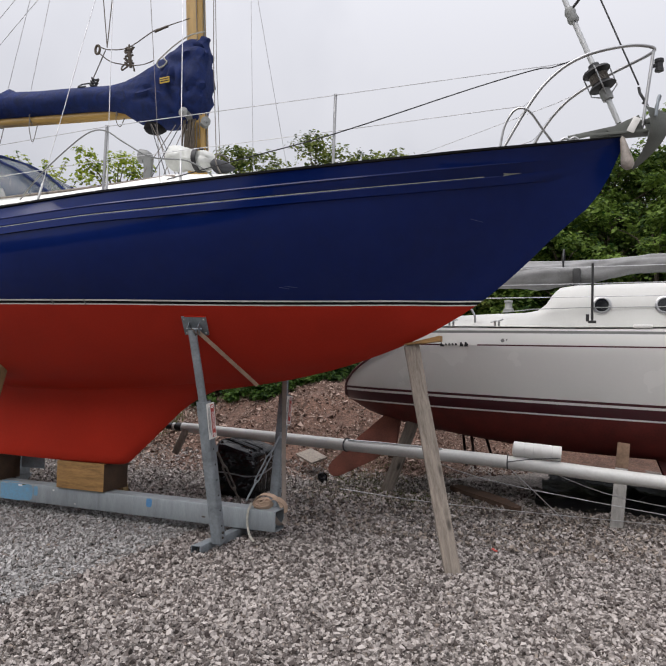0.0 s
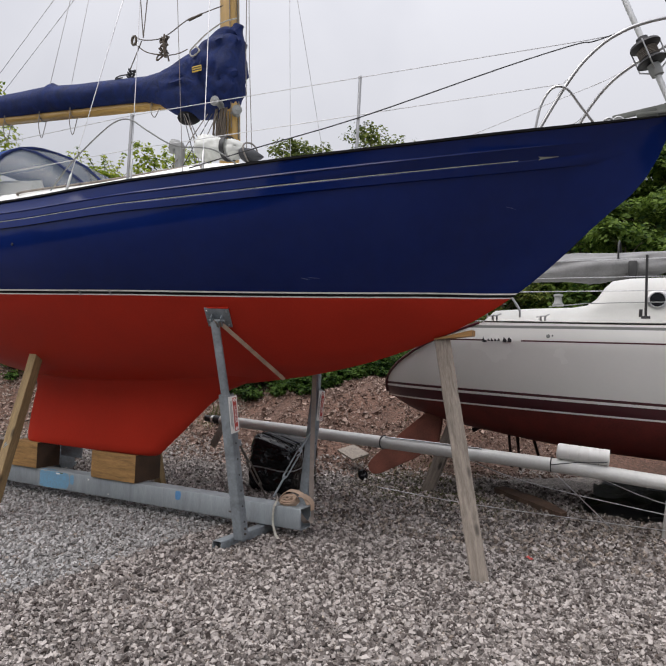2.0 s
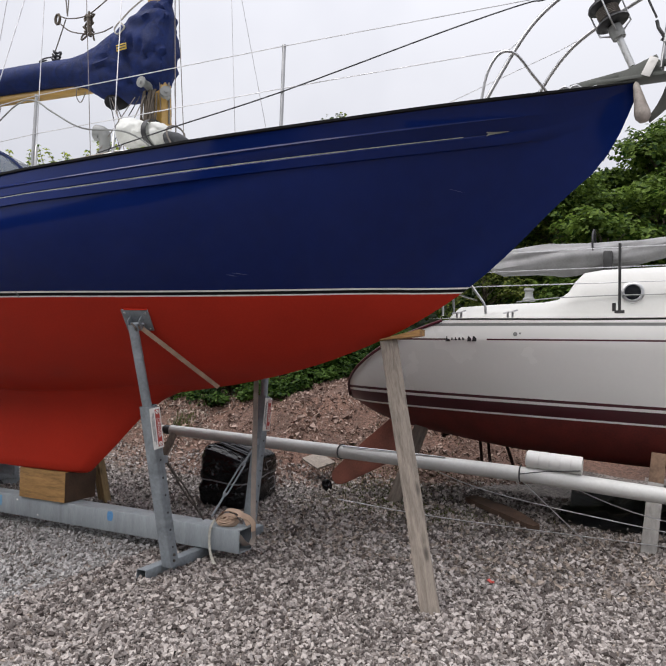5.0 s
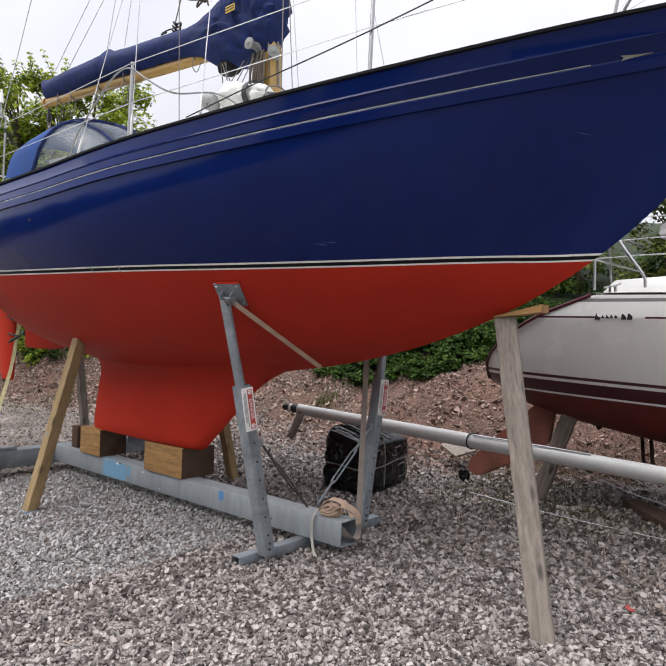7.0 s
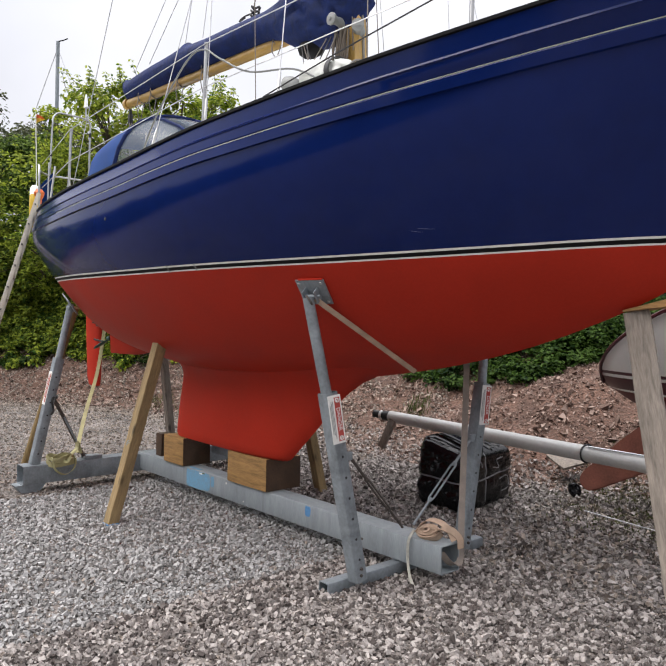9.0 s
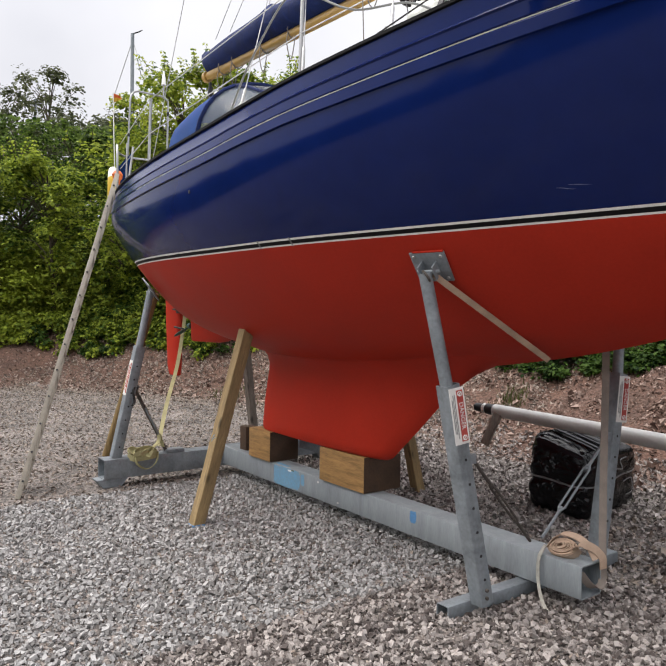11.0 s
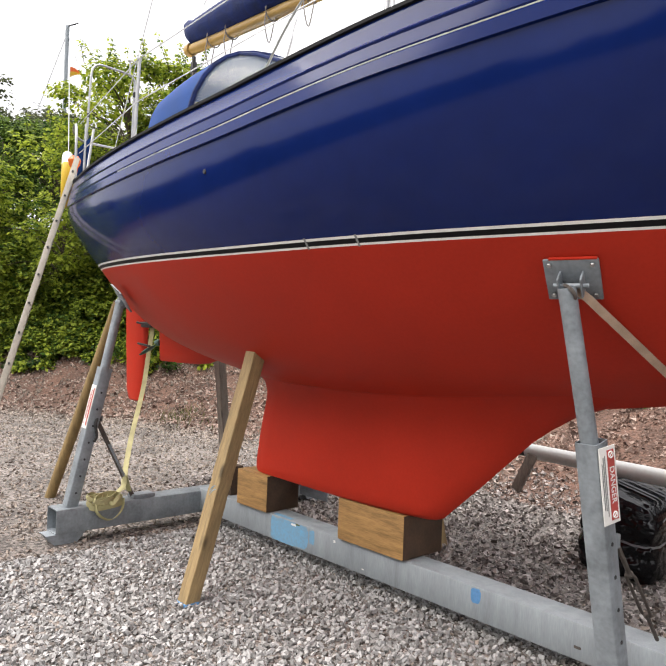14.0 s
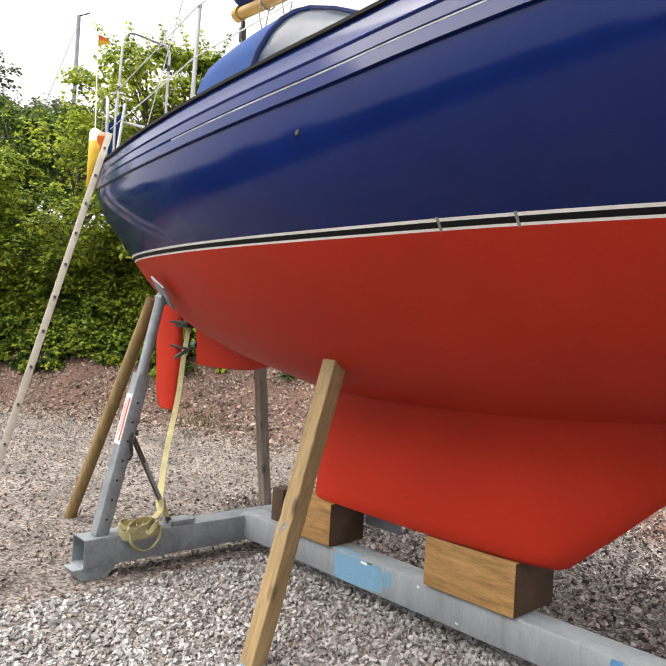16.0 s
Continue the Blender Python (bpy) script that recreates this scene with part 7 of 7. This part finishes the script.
# ---- vegetation ----
def leaf_mesh(name, centres, normals, sizes, material, rng):
    """Many small folded leaves in one mesh."""
    n = len(centres)
    base = np.array([(0, -0.5, -0.03), (0.40, -0.08, 0.08), (0, 0.58, -0.05), (-0.40, -0.08, 0.08)])
    tri = np.array([(0, 1, 2), (0, 2, 3)])
    nz = normals / np.linalg.norm(normals, axis=1, keepdims=True)
    r = rng.normal(size=(n, 3))
    x = np.cross(nz, r)
    x /= np.linalg.norm(x, axis=1, keepdims=True)
    y = np.cross(nz, x)
    P = centres[:, None, :] + sizes[:, None, None] * (base[None, :, 0:1] * x[:, None, :] + base[None, :, 1:2] * y[:, None, :] + base[None, :, 2:3] * nz[:, None, :])
    k = len(base)
    F = (tri[None] + (np.arange(n) * k)[:, None, None]).reshape(-1, 3)
    return tri_mesh(name, P.reshape(-1, 3), F, material)


def tri_mesh(name, V, F, material, smooth=False):
    me = bpy.data.meshes.new(name)
    me.vertices.add(len(V))
    me.vertices.foreach_set("co", np.ascontiguousarray(V, np.float32).ravel())
    me.loops.add(len(F) * 3)
    me.loops.foreach_set("vertex_index", np.ascontiguousarray(F, np.int32).ravel())
    me.polygons.add(len(F))
    me.polygons.foreach_set("loop_start", np.arange(0, len(F) * 3, 3, dtype=np.int32))
    me.update(calc_edges=True)
    if not smooth:
        me.shade_flat()
    me.materials.append(material)
    return new(name, me)


def sprays(centres, radii, per, leaf, rng, squash=0.8, below=-0.35):
    """Leaves in small sprays over the outside of rounded masses: places, normals and sizes."""
    n = len(centres)
    groups = max(1, per // 5)
    D = rng.normal(size=(n, groups, 3))
    D /= np.linalg.norm(D, axis=2, keepdims=True)
    D[..., 2] = np.where(D[..., 2] < below, -D[..., 2], D[..., 2])
    reach = radii[:, None, None] * rng.uniform(0.62, 1.12, (n, groups, 1)) * np.array((1, 1, squash))
    G = centres[:, None, :] + D * reach
    N = 0.75 * D + np.array((0, 0, 0.75)) + rng.normal(0, 0.25, D.shape)
    C = (G[:, :, None, :] + rng.normal(0, 0.62 * leaf, (n, groups, 5, 3)) * np.array((1, 1, 0.6))).reshape(-1, 3)
    N = (N[:, :, None, :] + rng.normal(0, 0.30, (n, groups, 5, 3))).reshape(-1, 3)
    return C, N, leaf * rng.uniform(0.65, 1.3, len(C))


def tree(x, y, top, radius, seed, material, label, leaves=3000, leaf=0.13, low=0.25, clusters=40, mass=0.34, shoots=0, name="tree", category="tree"):
    """Tapered trunk, limbs reaching to leafy masses, gaps between them, and young shoots on top."""
    rng = np.random.default_rng(seed)
    z0 = float(ground_z(np.array([x]), np.array([y]))[0]) - 0.1
    H = top - z0
    t = thing(name, label, category, "bank " + name + "s", m=Matrix.Translation((x, y, z0)))
    bm = bmesh.new()
    lean = rng.normal(0, 0.05, 2) * H
    tube(bm, [(0, 0, 0), (lean[0] * 0.3, lean[1] * 0.3, H * 0.35), (lean[0], lean[1], H * 0.85)], [0.020 * H ** 0.8, 0.013 * H ** 0.8, 0.005 * H ** 0.8], 8, steps=4)
    cl, rad = [], []
    for k in range(clusters):
        u = rng.uniform(low, 0.97) if k > 3 else 0.95
        u *= 0.91 if shoots else 1.0
        w = radius * (0.35 + 0.75 * math.sin(math.pi * min(0.98, max(0.06, (u - low) / (1 - low) * 0.86 + 0.12)))) * rng.uniform(0.35, 1.0)
        r = radius * mass * rng.uniform(0.6, 1.15)
        a = rng.uniform(0, 2 * math.pi)
        c = np.array((lean[0] * u + w * math.cos(a), lean[1] * u + w * math.sin(a), H * u - 0.5 * r))
        cl.append(c)
        rad.append(r)
        s = np.array((lean[0] * u * 0.6, lean[1] * u * 0.6, H * max(0.1, u * 0.72)))
        mid = (s + c) / 2 + np.array((0, 0, 0.05 * H))
        tube(bm, [tuple(s), tuple(mid), tuple(c)], [0.007 * H ** 0.8, 0.004 * H ** 0.8, 0.0015 * H ** 0.8], 5, steps=2)
    cl, rad = np.array(cl), np.array(rad)
    C, N, S = sprays(cl, rad, max(10, leaves // clusters), leaf, rng)
    extra = []
    for k in np.argsort(-(cl[:, 2] + rad))[:shoots]:
        for _ in range(2):
            foot_ = cl[k] + np.array((*rng.normal(0, 0.5, 2) * rad[k], 0.55 * rad[k]))
            way = np.array((*rng.normal(0, 0.40, 2), 1.0))
            long_ = rng.uniform(0.25, 0.62)
            tube(bm, [tuple(foot_), tuple(foot_ + way * long_)], [0.010, 0.004], 5)
            for q in np.arange(0.12, long_ + 0.05, 0.10):
                turn = rng.uniform(0, math.pi)
                for e in (0, math.pi / 2, math.pi, 1.5 * math.pi):
                    out = np.array((math.cos(turn + e), math.sin(turn + e), 0.15))
                    extra.append((foot_ + way * q + out * 0.6 * leaf, out * 0.5 + np.array((0, 0, 0.8)) + rng.normal(0, 0.2, 3), leaf * rng.uniform(0.7, 1.15)))
    if extra:
        C = np.concatenate([C, np.array([e[0] for e in extra])])
        N = np.concatenate([N, np.array([e[1] for e in extra])])
        S = np.concatenate([S, np.array([e[2] for e in extra])])
    part("trunk", bm, M_BARK, t, "grey-brown trunk with branching limbs")
    crown = leaf_mesh("crown", C, N, S, material, rng)
    crown.parent = t
    return t


TREES = [(-14.0, 4.5, 9.0, 1.8), (-13.3, 5.4, 9.2, 1.7), (-15.2, 2.9, 7.1, 1.9), (-12.2, 5.0, 6.4, 1.6), (-16.4, 1.4, 6.4, 1.3), (-17.4, -0.6, 6.4, 1.4),
         (-13.5, 4.9, 9.3, 1.3), (-10.6, 6.0, 6.2, 1.4), (-8.3, 6.8, 6.5, 1.2), (-9.3, 6.3, 6.6, 1.2)]
for k, (x, y, top, r) in enumerate(TREES):
    tree(x, y, top, r, 10 + k, M_LEAF if k in (0, 1, 3, 6, 7, 8, 9) else M_HEDGE, "leafy green sycamore growing on the bank", 11500 if k < 7 else 5200, 0.096 if k < 7 else 0.088, low=0.30 if k < 7 else 0.12, clusters=46 if k < 7 else 30, shoots=9)
for k, (x, y, top, r, n) in enumerate([(-7.0, 7.9, 6.9, 1.5, 4600), (-4.3, 9.7, 7.3, 1.7, 4800), (-3.0, 10.4, 7.5, 1.6, 5200), (-1.5, 11.0, 7.4, 1.6, 5000), (0.4, 10.6, 5.6, 1.4, 3800), (2.2, 11.0, 6.0, 1.6, 7000), (2.9, 12.4, 6.3, 1.8, 8000), (1.5, 12.2, 6.0, 1.6, 6500), (4.2, 11.6, 7.0, 1.8, 7500), (5.8, 12.0, 8.2, 2.1, 9000), (8.4, 12.5, 9.2, 2.4, 8000), (7.0, 13.4, 9.0, 2.2, 7000), (5.0, 13.0, 7.6, 1.8, 5500), (3.2, 9.4, 4.7, 1.4, 5000), (5.2, 9.6, 5.2, 1.5, 5500), (7.2, 10.0, 6.0, 1.7, 5500)]):
    tree(x, y, top, r, 40 + k, M_LEAF2 if x > 1 else M_SCRUB if x > -5 else M_HEDGE, "dense green tree on the hillside", int(n * (1.7 if x > -5 else 1.25)), 0.104 if x > 1 else 0.084, low=0.08, clusters=52 if x > 4 else 40, mass=0.30)
for k, (x, y, top, r) in enumerate([(-32.0, 5.3, 13.6, 2.2), (-34.0, 3.2, 13.0, 2.4), (-33.0, 1.0, 11.2, 2.4)]):
    tree(x, y, top, r, 70 + k, M_LEAF3, "distant grey-green oak with bare lower limbs", 2600, 0.15, low=0.55, clusters=26, mass=0.36)
for k, (x, y, top, r) in enumerate([(-28.0, 7.6, 10.8, 2.4), (-26.5, 6.2, 10.3, 2.2), (-25.0, 8.8, 9.8, 2.4), (-25.5, 4.4, 9.6, 2.2), (-24.0, 2.4, 8.4, 2.0)]):
    tree(x, y, top, r, 75 + k, M_LEAF3, "distant grey-green tree beyond the bank", 5200, 0.15, low=0.2, clusters=48, mass=0.32)
for k, (x, y, top, r) in enumerate([(-20.0, 1.3, 7.9, 1.9), (-20.5, 3.0, 8.1, 1.9), (-20.0, 4.8, 8.4, 1.9), (-19.5, -0.8, 7.6, 2.0)]):
    tree(x, y, top, r, 90 + k, M_LEAF2, "leafy dark green tree behind the hedge", 7500, 0.115, low=0.1, clusters=46)

# where the plants begin, in metres past the foot of the bank
EDGE_X, EDGE_D = [-20, -14.5, -12.7, -8, -4, -2.2, -1.5, -1.1, 1, 12], [1.3, 1.3, 1.45, 1.8, 1.75, 1.55, 2.1, 3.0, 3.5, 3.3]


def thicket(name, masses, d1, x0, x1, height, r0, r1, per, leaf, seed, material, label, ymax=16, inset=0.0):
    """A tangle of leafy masses over the bank, low at its edge and taller behind."""
    rng = np.random.default_rng(seed)
    X, Y = rng.uniform(x0, x1, masses * 30), rng.uniform(-8, ymax, masses * 30)
    D = beyond(X, Y)
    d0 = np.interp(X, EDGE_X, EDGE_D) + 0.16 * np.sin(X * 2.3) + 0.10 * np.sin(X * 5.1 + 1) + inset
    keep = (D > d0) & (D < d1)
    X, Y, D, d0 = X[keep][:masses], Y[keep][:masses], D[keep][:masses], d0[keep][:masses]
    grow = np.clip((D - d0) / 1.3, 0.0, 1.0)
    R = (r0 + (r1 - r0) * rng.uniform(0, 1, len(X))) * (0.45 + 0.55 * grow)
    tall = height * grow * (0.55 + 0.45 * np.array([noise.noise(Vector((a * 0.7, b * 0.7, 2.0 + seed))) for a, b in zip(X, Y)]))
    Z = ground_z(X, Y) + 0.3 * R + np.maximum(0, tall) * rng.uniform(0, 1, len(X)) ** 0.7
    C, N, S = sprays(np.stack([X, Y, Z], 1), R, per, leaf, rng)
    return tagged(leaf_mesh(name, C, N, S, material, rng), label, "undergrowth", kind="stuff")


thicket("brambles", 420, 5.5, -16, -2.5, 1.1, 0.22, 0.48, 120, 0.080, 5, M_IVY, "dark green brambles and ivy covering the bank")
thicket("hedge_leaves", 640, 6.0, -20, -7.5, 3.1, 0.36, 0.68, 270, 0.088, 6, M_HEDGE, "bright green hedge foliage over the earth bank", inset=0.35)
thicket("hedge_front", 520, 3.8, -22, -10.5, 2.6, 0.30, 0.55, 280, 0.080, 16, M_HEDGE, "layered green bushes at the front of the hedge", inset=0.1)
thicket("nettles", 260, 3.2, -20, -8.0, 0.9, 0.20, 0.40, 110, 0.085, 9, M_LEAF, "pale green nettles and young shoots at the hedge foot")
thicket("hillside_leaves", 460, 11.0, 0.5, 12, 3.0, 0.35, 0.75, 200, 0.086, 7, M_LEAF2, "dark green hillside scrub behind the boats")
thicket("ivy_curtain", 520, 5.0, -5.5, 0.6, 0.5, 0.20, 0.40, 190, 0.060, 18, M_IVY, "glossy dark ivy hanging over the top of the bank", inset=-0.1)
thicket("ground_ivy", 380, 8.0, -4.5, 9, 0.35, 0.18, 0.36, 110, 0.072, 8, M_IVY, "glossy dark ivy hanging over the bank")

rngg = np.random.default_rng(21)


def blades(name, cx, cy, rx, ry, count, h, label):
    X, Y = rngg.normal(cx, rx, count), rngg.normal(cy, ry, count)
    Z = ground_z(X, Y)
    a = rngg.uniform(0, 2 * math.pi, count)
    L = h * rngg.uniform(0.4, 1.2, count)
    w = 0.008
    dx, dy = np.cos(a), np.sin(a)
    lean = rngg.uniform(0.2, 0.9, count) * L
    p0 = np.stack([X - dy * w, Y + dx * w, Z], 1)
    p1 = np.stack([X + dy * w, Y - dx * w, Z], 1)
    p2 = np.stack([X + dx * lean, Y + dy * lean, Z + L], 1)
    V = np.stack([p0, p1, p2], 1).reshape(-1, 3)
    F = np.arange(len(V)).reshape(-1, 3)
    return tagged(tri_mesh(name, V, F, M_MOSS, False), label, "grass", kind="stuff")


blades("grass_tuft", 0.75, 4.0, 0.50, 0.60, 2600, 0.035, "thin green grass under the white hull")
blades("grass_tuft", 1.55, 2.75, 0.60, 0.34, 3600, 0.032, "thin green grass under the white hull")
blades("grass_tuft", -3.3, 4.65, 0.14, 0.12, 160, 0.16, "small weed growing on the rubble")
blades("grass_tuft", -9.4, 3.2, 0.30, 0.2, 150, 0.16, "small weed growing on the rubble")

# ---- distant masts over the trees ----
for (x, y, z, r) in ((-29.3, 8.2, 15.2, 0.09), (-34.0, 4.9, 12.6, 0.07)):
    far = thing("distant_mast", "grey yacht mast standing beyond the trees", "mast")
    part("tube", tube(bmesh.new(), [(x, y, 4.0), (x, y, z)], r, 8), M_GALV, far)
    if z > 14:
        part("stay", tube(bmesh.new(), [(x, y, z - 0.3), (x + 1.6, y + 1.6, 9.0)], 0.02, 5), M_WIRE, far)
        part("stay", tube(bmesh.new(), [(x, y, z - 0.3), (x - 2.2, y - 1.6, 8.0)], 0.02, 5), M_WIRE, far)
        part("wind_vane", tube(bmesh.new(), [(x, y, z), (x + 0.3, y + 0.2, z + 0.05), (x + 0.45, y + 0.3, z + 0.1)], 0.03, 5), M_BLACK, far)

# ---- loose stones ----
def chip(blocky):
    """A crushed stone: a chunky block for the near gravel, a three-sided chip for the rest."""
    if blocky:
        V = np.array([(x, y, z) for z in (-1, 1) for y in (-1, 1) for x in (-1, 1)], float) * 0.72
        F = np.array([(0, 2, 3), (0, 3, 1), (4, 5, 7), (4, 7, 6), (0, 1, 5), (0, 5, 4), (2, 6, 7), (2, 7, 3), (0, 4, 6), (0, 6, 2), (1, 3, 7), (1, 7, 5)])
        return V, F
    V = np.array([(r * math.cos(a), r * math.sin(a), z) for z, r, q in ((-0.7, 0.95, 0.0), (0.7, 0.8, 0.35)) for a in (q, q + 2.1, q + 4.2)])
    return V, np.array([(0, 2, 1), (3, 4, 5), (0, 1, 4), (0, 4, 3), (1, 2, 5), (1, 5, 4), (2, 0, 3), (2, 3, 5)])


def stones(name, X, Y, R, material, label, category, seed, sink=0.35, flat=0.62, blocky=False):
    rng = np.random.default_rng(seed)
    n = len(X)
    V0, F0 = chip(blocky)
    S = R[:, None] * np.stack([rng.uniform(0.8, 1.55, n), rng.uniform(0.55, 1.05, n), rng.uniform(0.8, 1.2, n) * flat], 1)
    J = rng.uniform(0.55, 1.2, (n, len(V0), 3))
    P = V0[None] * J * S[:, None, :]
    q = rng.normal(size=(n, 4)) * np.array((1.3, 0.8, 0.8, 1.3))
    q /= np.linalg.norm(q, axis=1, keepdims=True)
    w, x, y, z = q.T
    M = np.stack([np.stack([1 - 2 * (y * y + z * z), 2 * (x * y - z * w), 2 * (x * z + y * w)], 1), np.stack([2 * (x * y + z * w), 1 - 2 * (x * x + z * z), 2 * (y * z - x * w)], 1), np.stack([2 * (x * z - y * w), 2 * (y * z + x * w), 1 - 2 * (x * x + y * y)], 1)], 1)
    P = np.einsum("nij,nkj->nki", M, P)
    Z = ground_z(X, Y) + R * (flat - sink) * rng.uniform(0.2, 1.3, n)
    P += np.stack([X, Y, Z], 1)[:, None, :]
    F = (F0[None] + (np.arange(n) * len(V0))[:, None, None]).reshape(-1, 3)
    return tagged(tri_mesh(name, P.reshape(-1, 3), F, material), label, category, kind="stuff")


def scatter(seed, x0, x1, y0, y1, density, r0, r1, dmin=-99, dmax=99):
    rng = np.random.default_rng(seed)
    n = int((x1 - x0) * (y1 - y0) * density)
    X, Y = rng.uniform(x0, x1, n), rng.uniform(y0, y1, n)
    R = r0 + (r1 - r0) * rng.uniform(0, 1, n) ** 2.2
    if dmin > -50 or dmax < 50:
        D = beyond(X, Y)
        k = (D > dmin) & (D < dmax)
        X, Y, R = X[k], Y[k], R[k]
    return X, Y, R


stones("gravel", *scatter(1, 0.2, 4.7, -3.2, 0.6, 1900, 0.008, 0.025), M_STONE, "grey and pink crushed limestone gravel", "gravel", 31, sink=0.10, flat=0.74, blocky=True)
zones = [scatter(2, -5.0, 5.5, 0.6, 4.4, 700, 0.011, 0.036, -99, 0.4), scatter(4, 5.0, 8.0, 0.6, 6.0, 200, 0.014, 0.03, -99, 0.3), scatter(11, -8.0, 8.0, -9.5, -3.2, 60, 0.013, 0.028), scatter(12, 4.7, 9.0, -3.2, 0.6, 250, 0.013, 0.028)]
stones("gravel", *[np.concatenate([z[k] for z in zones]) for k in range(3)], M_STONE, "grey and pink crushed limestone gravel beside the cradle", "gravel", 37, sink=0.12, flat=0.74)
stones("gravel", *scatter(14, -3.2, 0.2, -3.2, 0.6, 2000, 0.0075, 0.023), M_STONE3, "fine pale grey limestone chippings", "gravel", 36, sink=0.10, flat=0.74, blocky=True)
stones("gravel", *scatter(13, -3.2, 4.7, -3.2, 1.5, 120, 0.008, 0.022), M_STONE2, "scattered brownish stones among the gravel", "gravel", 35, sink=0.2, flat=0.6)
stones("gravel", *scatter(15, 0.2, 5.2, 0.6, 3.2, 320, 0.011, 0.036), M_STONE2, "larger brownish stones beyond the cradle", "gravel", 38, sink=0.05, flat=0.7)
stones("gravel", *scatter(9, -15.0, -2.6, -1.0, 5.8, 420, 0.012, 0.046, -0.9, 2.0), M_STONE2, "dusty gravel washed down the foot of the bank", "gravel", 34, flat=0.55)
stones("gravel", *scatter(3, -14.0, -3.2, -3.0, 3.9, 260, 0.013, 0.033, -99, 0.3), M_STONE2, "dusty brown-grey gravel trodden into the earth", "gravel", 33, flat=0.55)
zones = [scatter(5, -7.0, 3.0, 2.9, 8.0, 760, 0.011, 0.040, -0.5, 3.6), scatter(6, -16.0, -7.0, -3.0, 7.0, 130, 0.015, 0.06, -0.5, 3.0), scatter(7, -13.0, -3.0, -1.0, 6.0, 60, 0.03, 0.085, -0.3, 1.6), scatter(8, -3.5, 1.8, 2.9, 7.0, 34, 0.03, 0.09, -0.3, 2.6)]
stones("rubble", *[np.concatenate([z[k] for z in zones]) for k in range(3)], M_RUBBLE, "loose reddish rubble on the earth bank", "rubble", 32, flat=0.55)
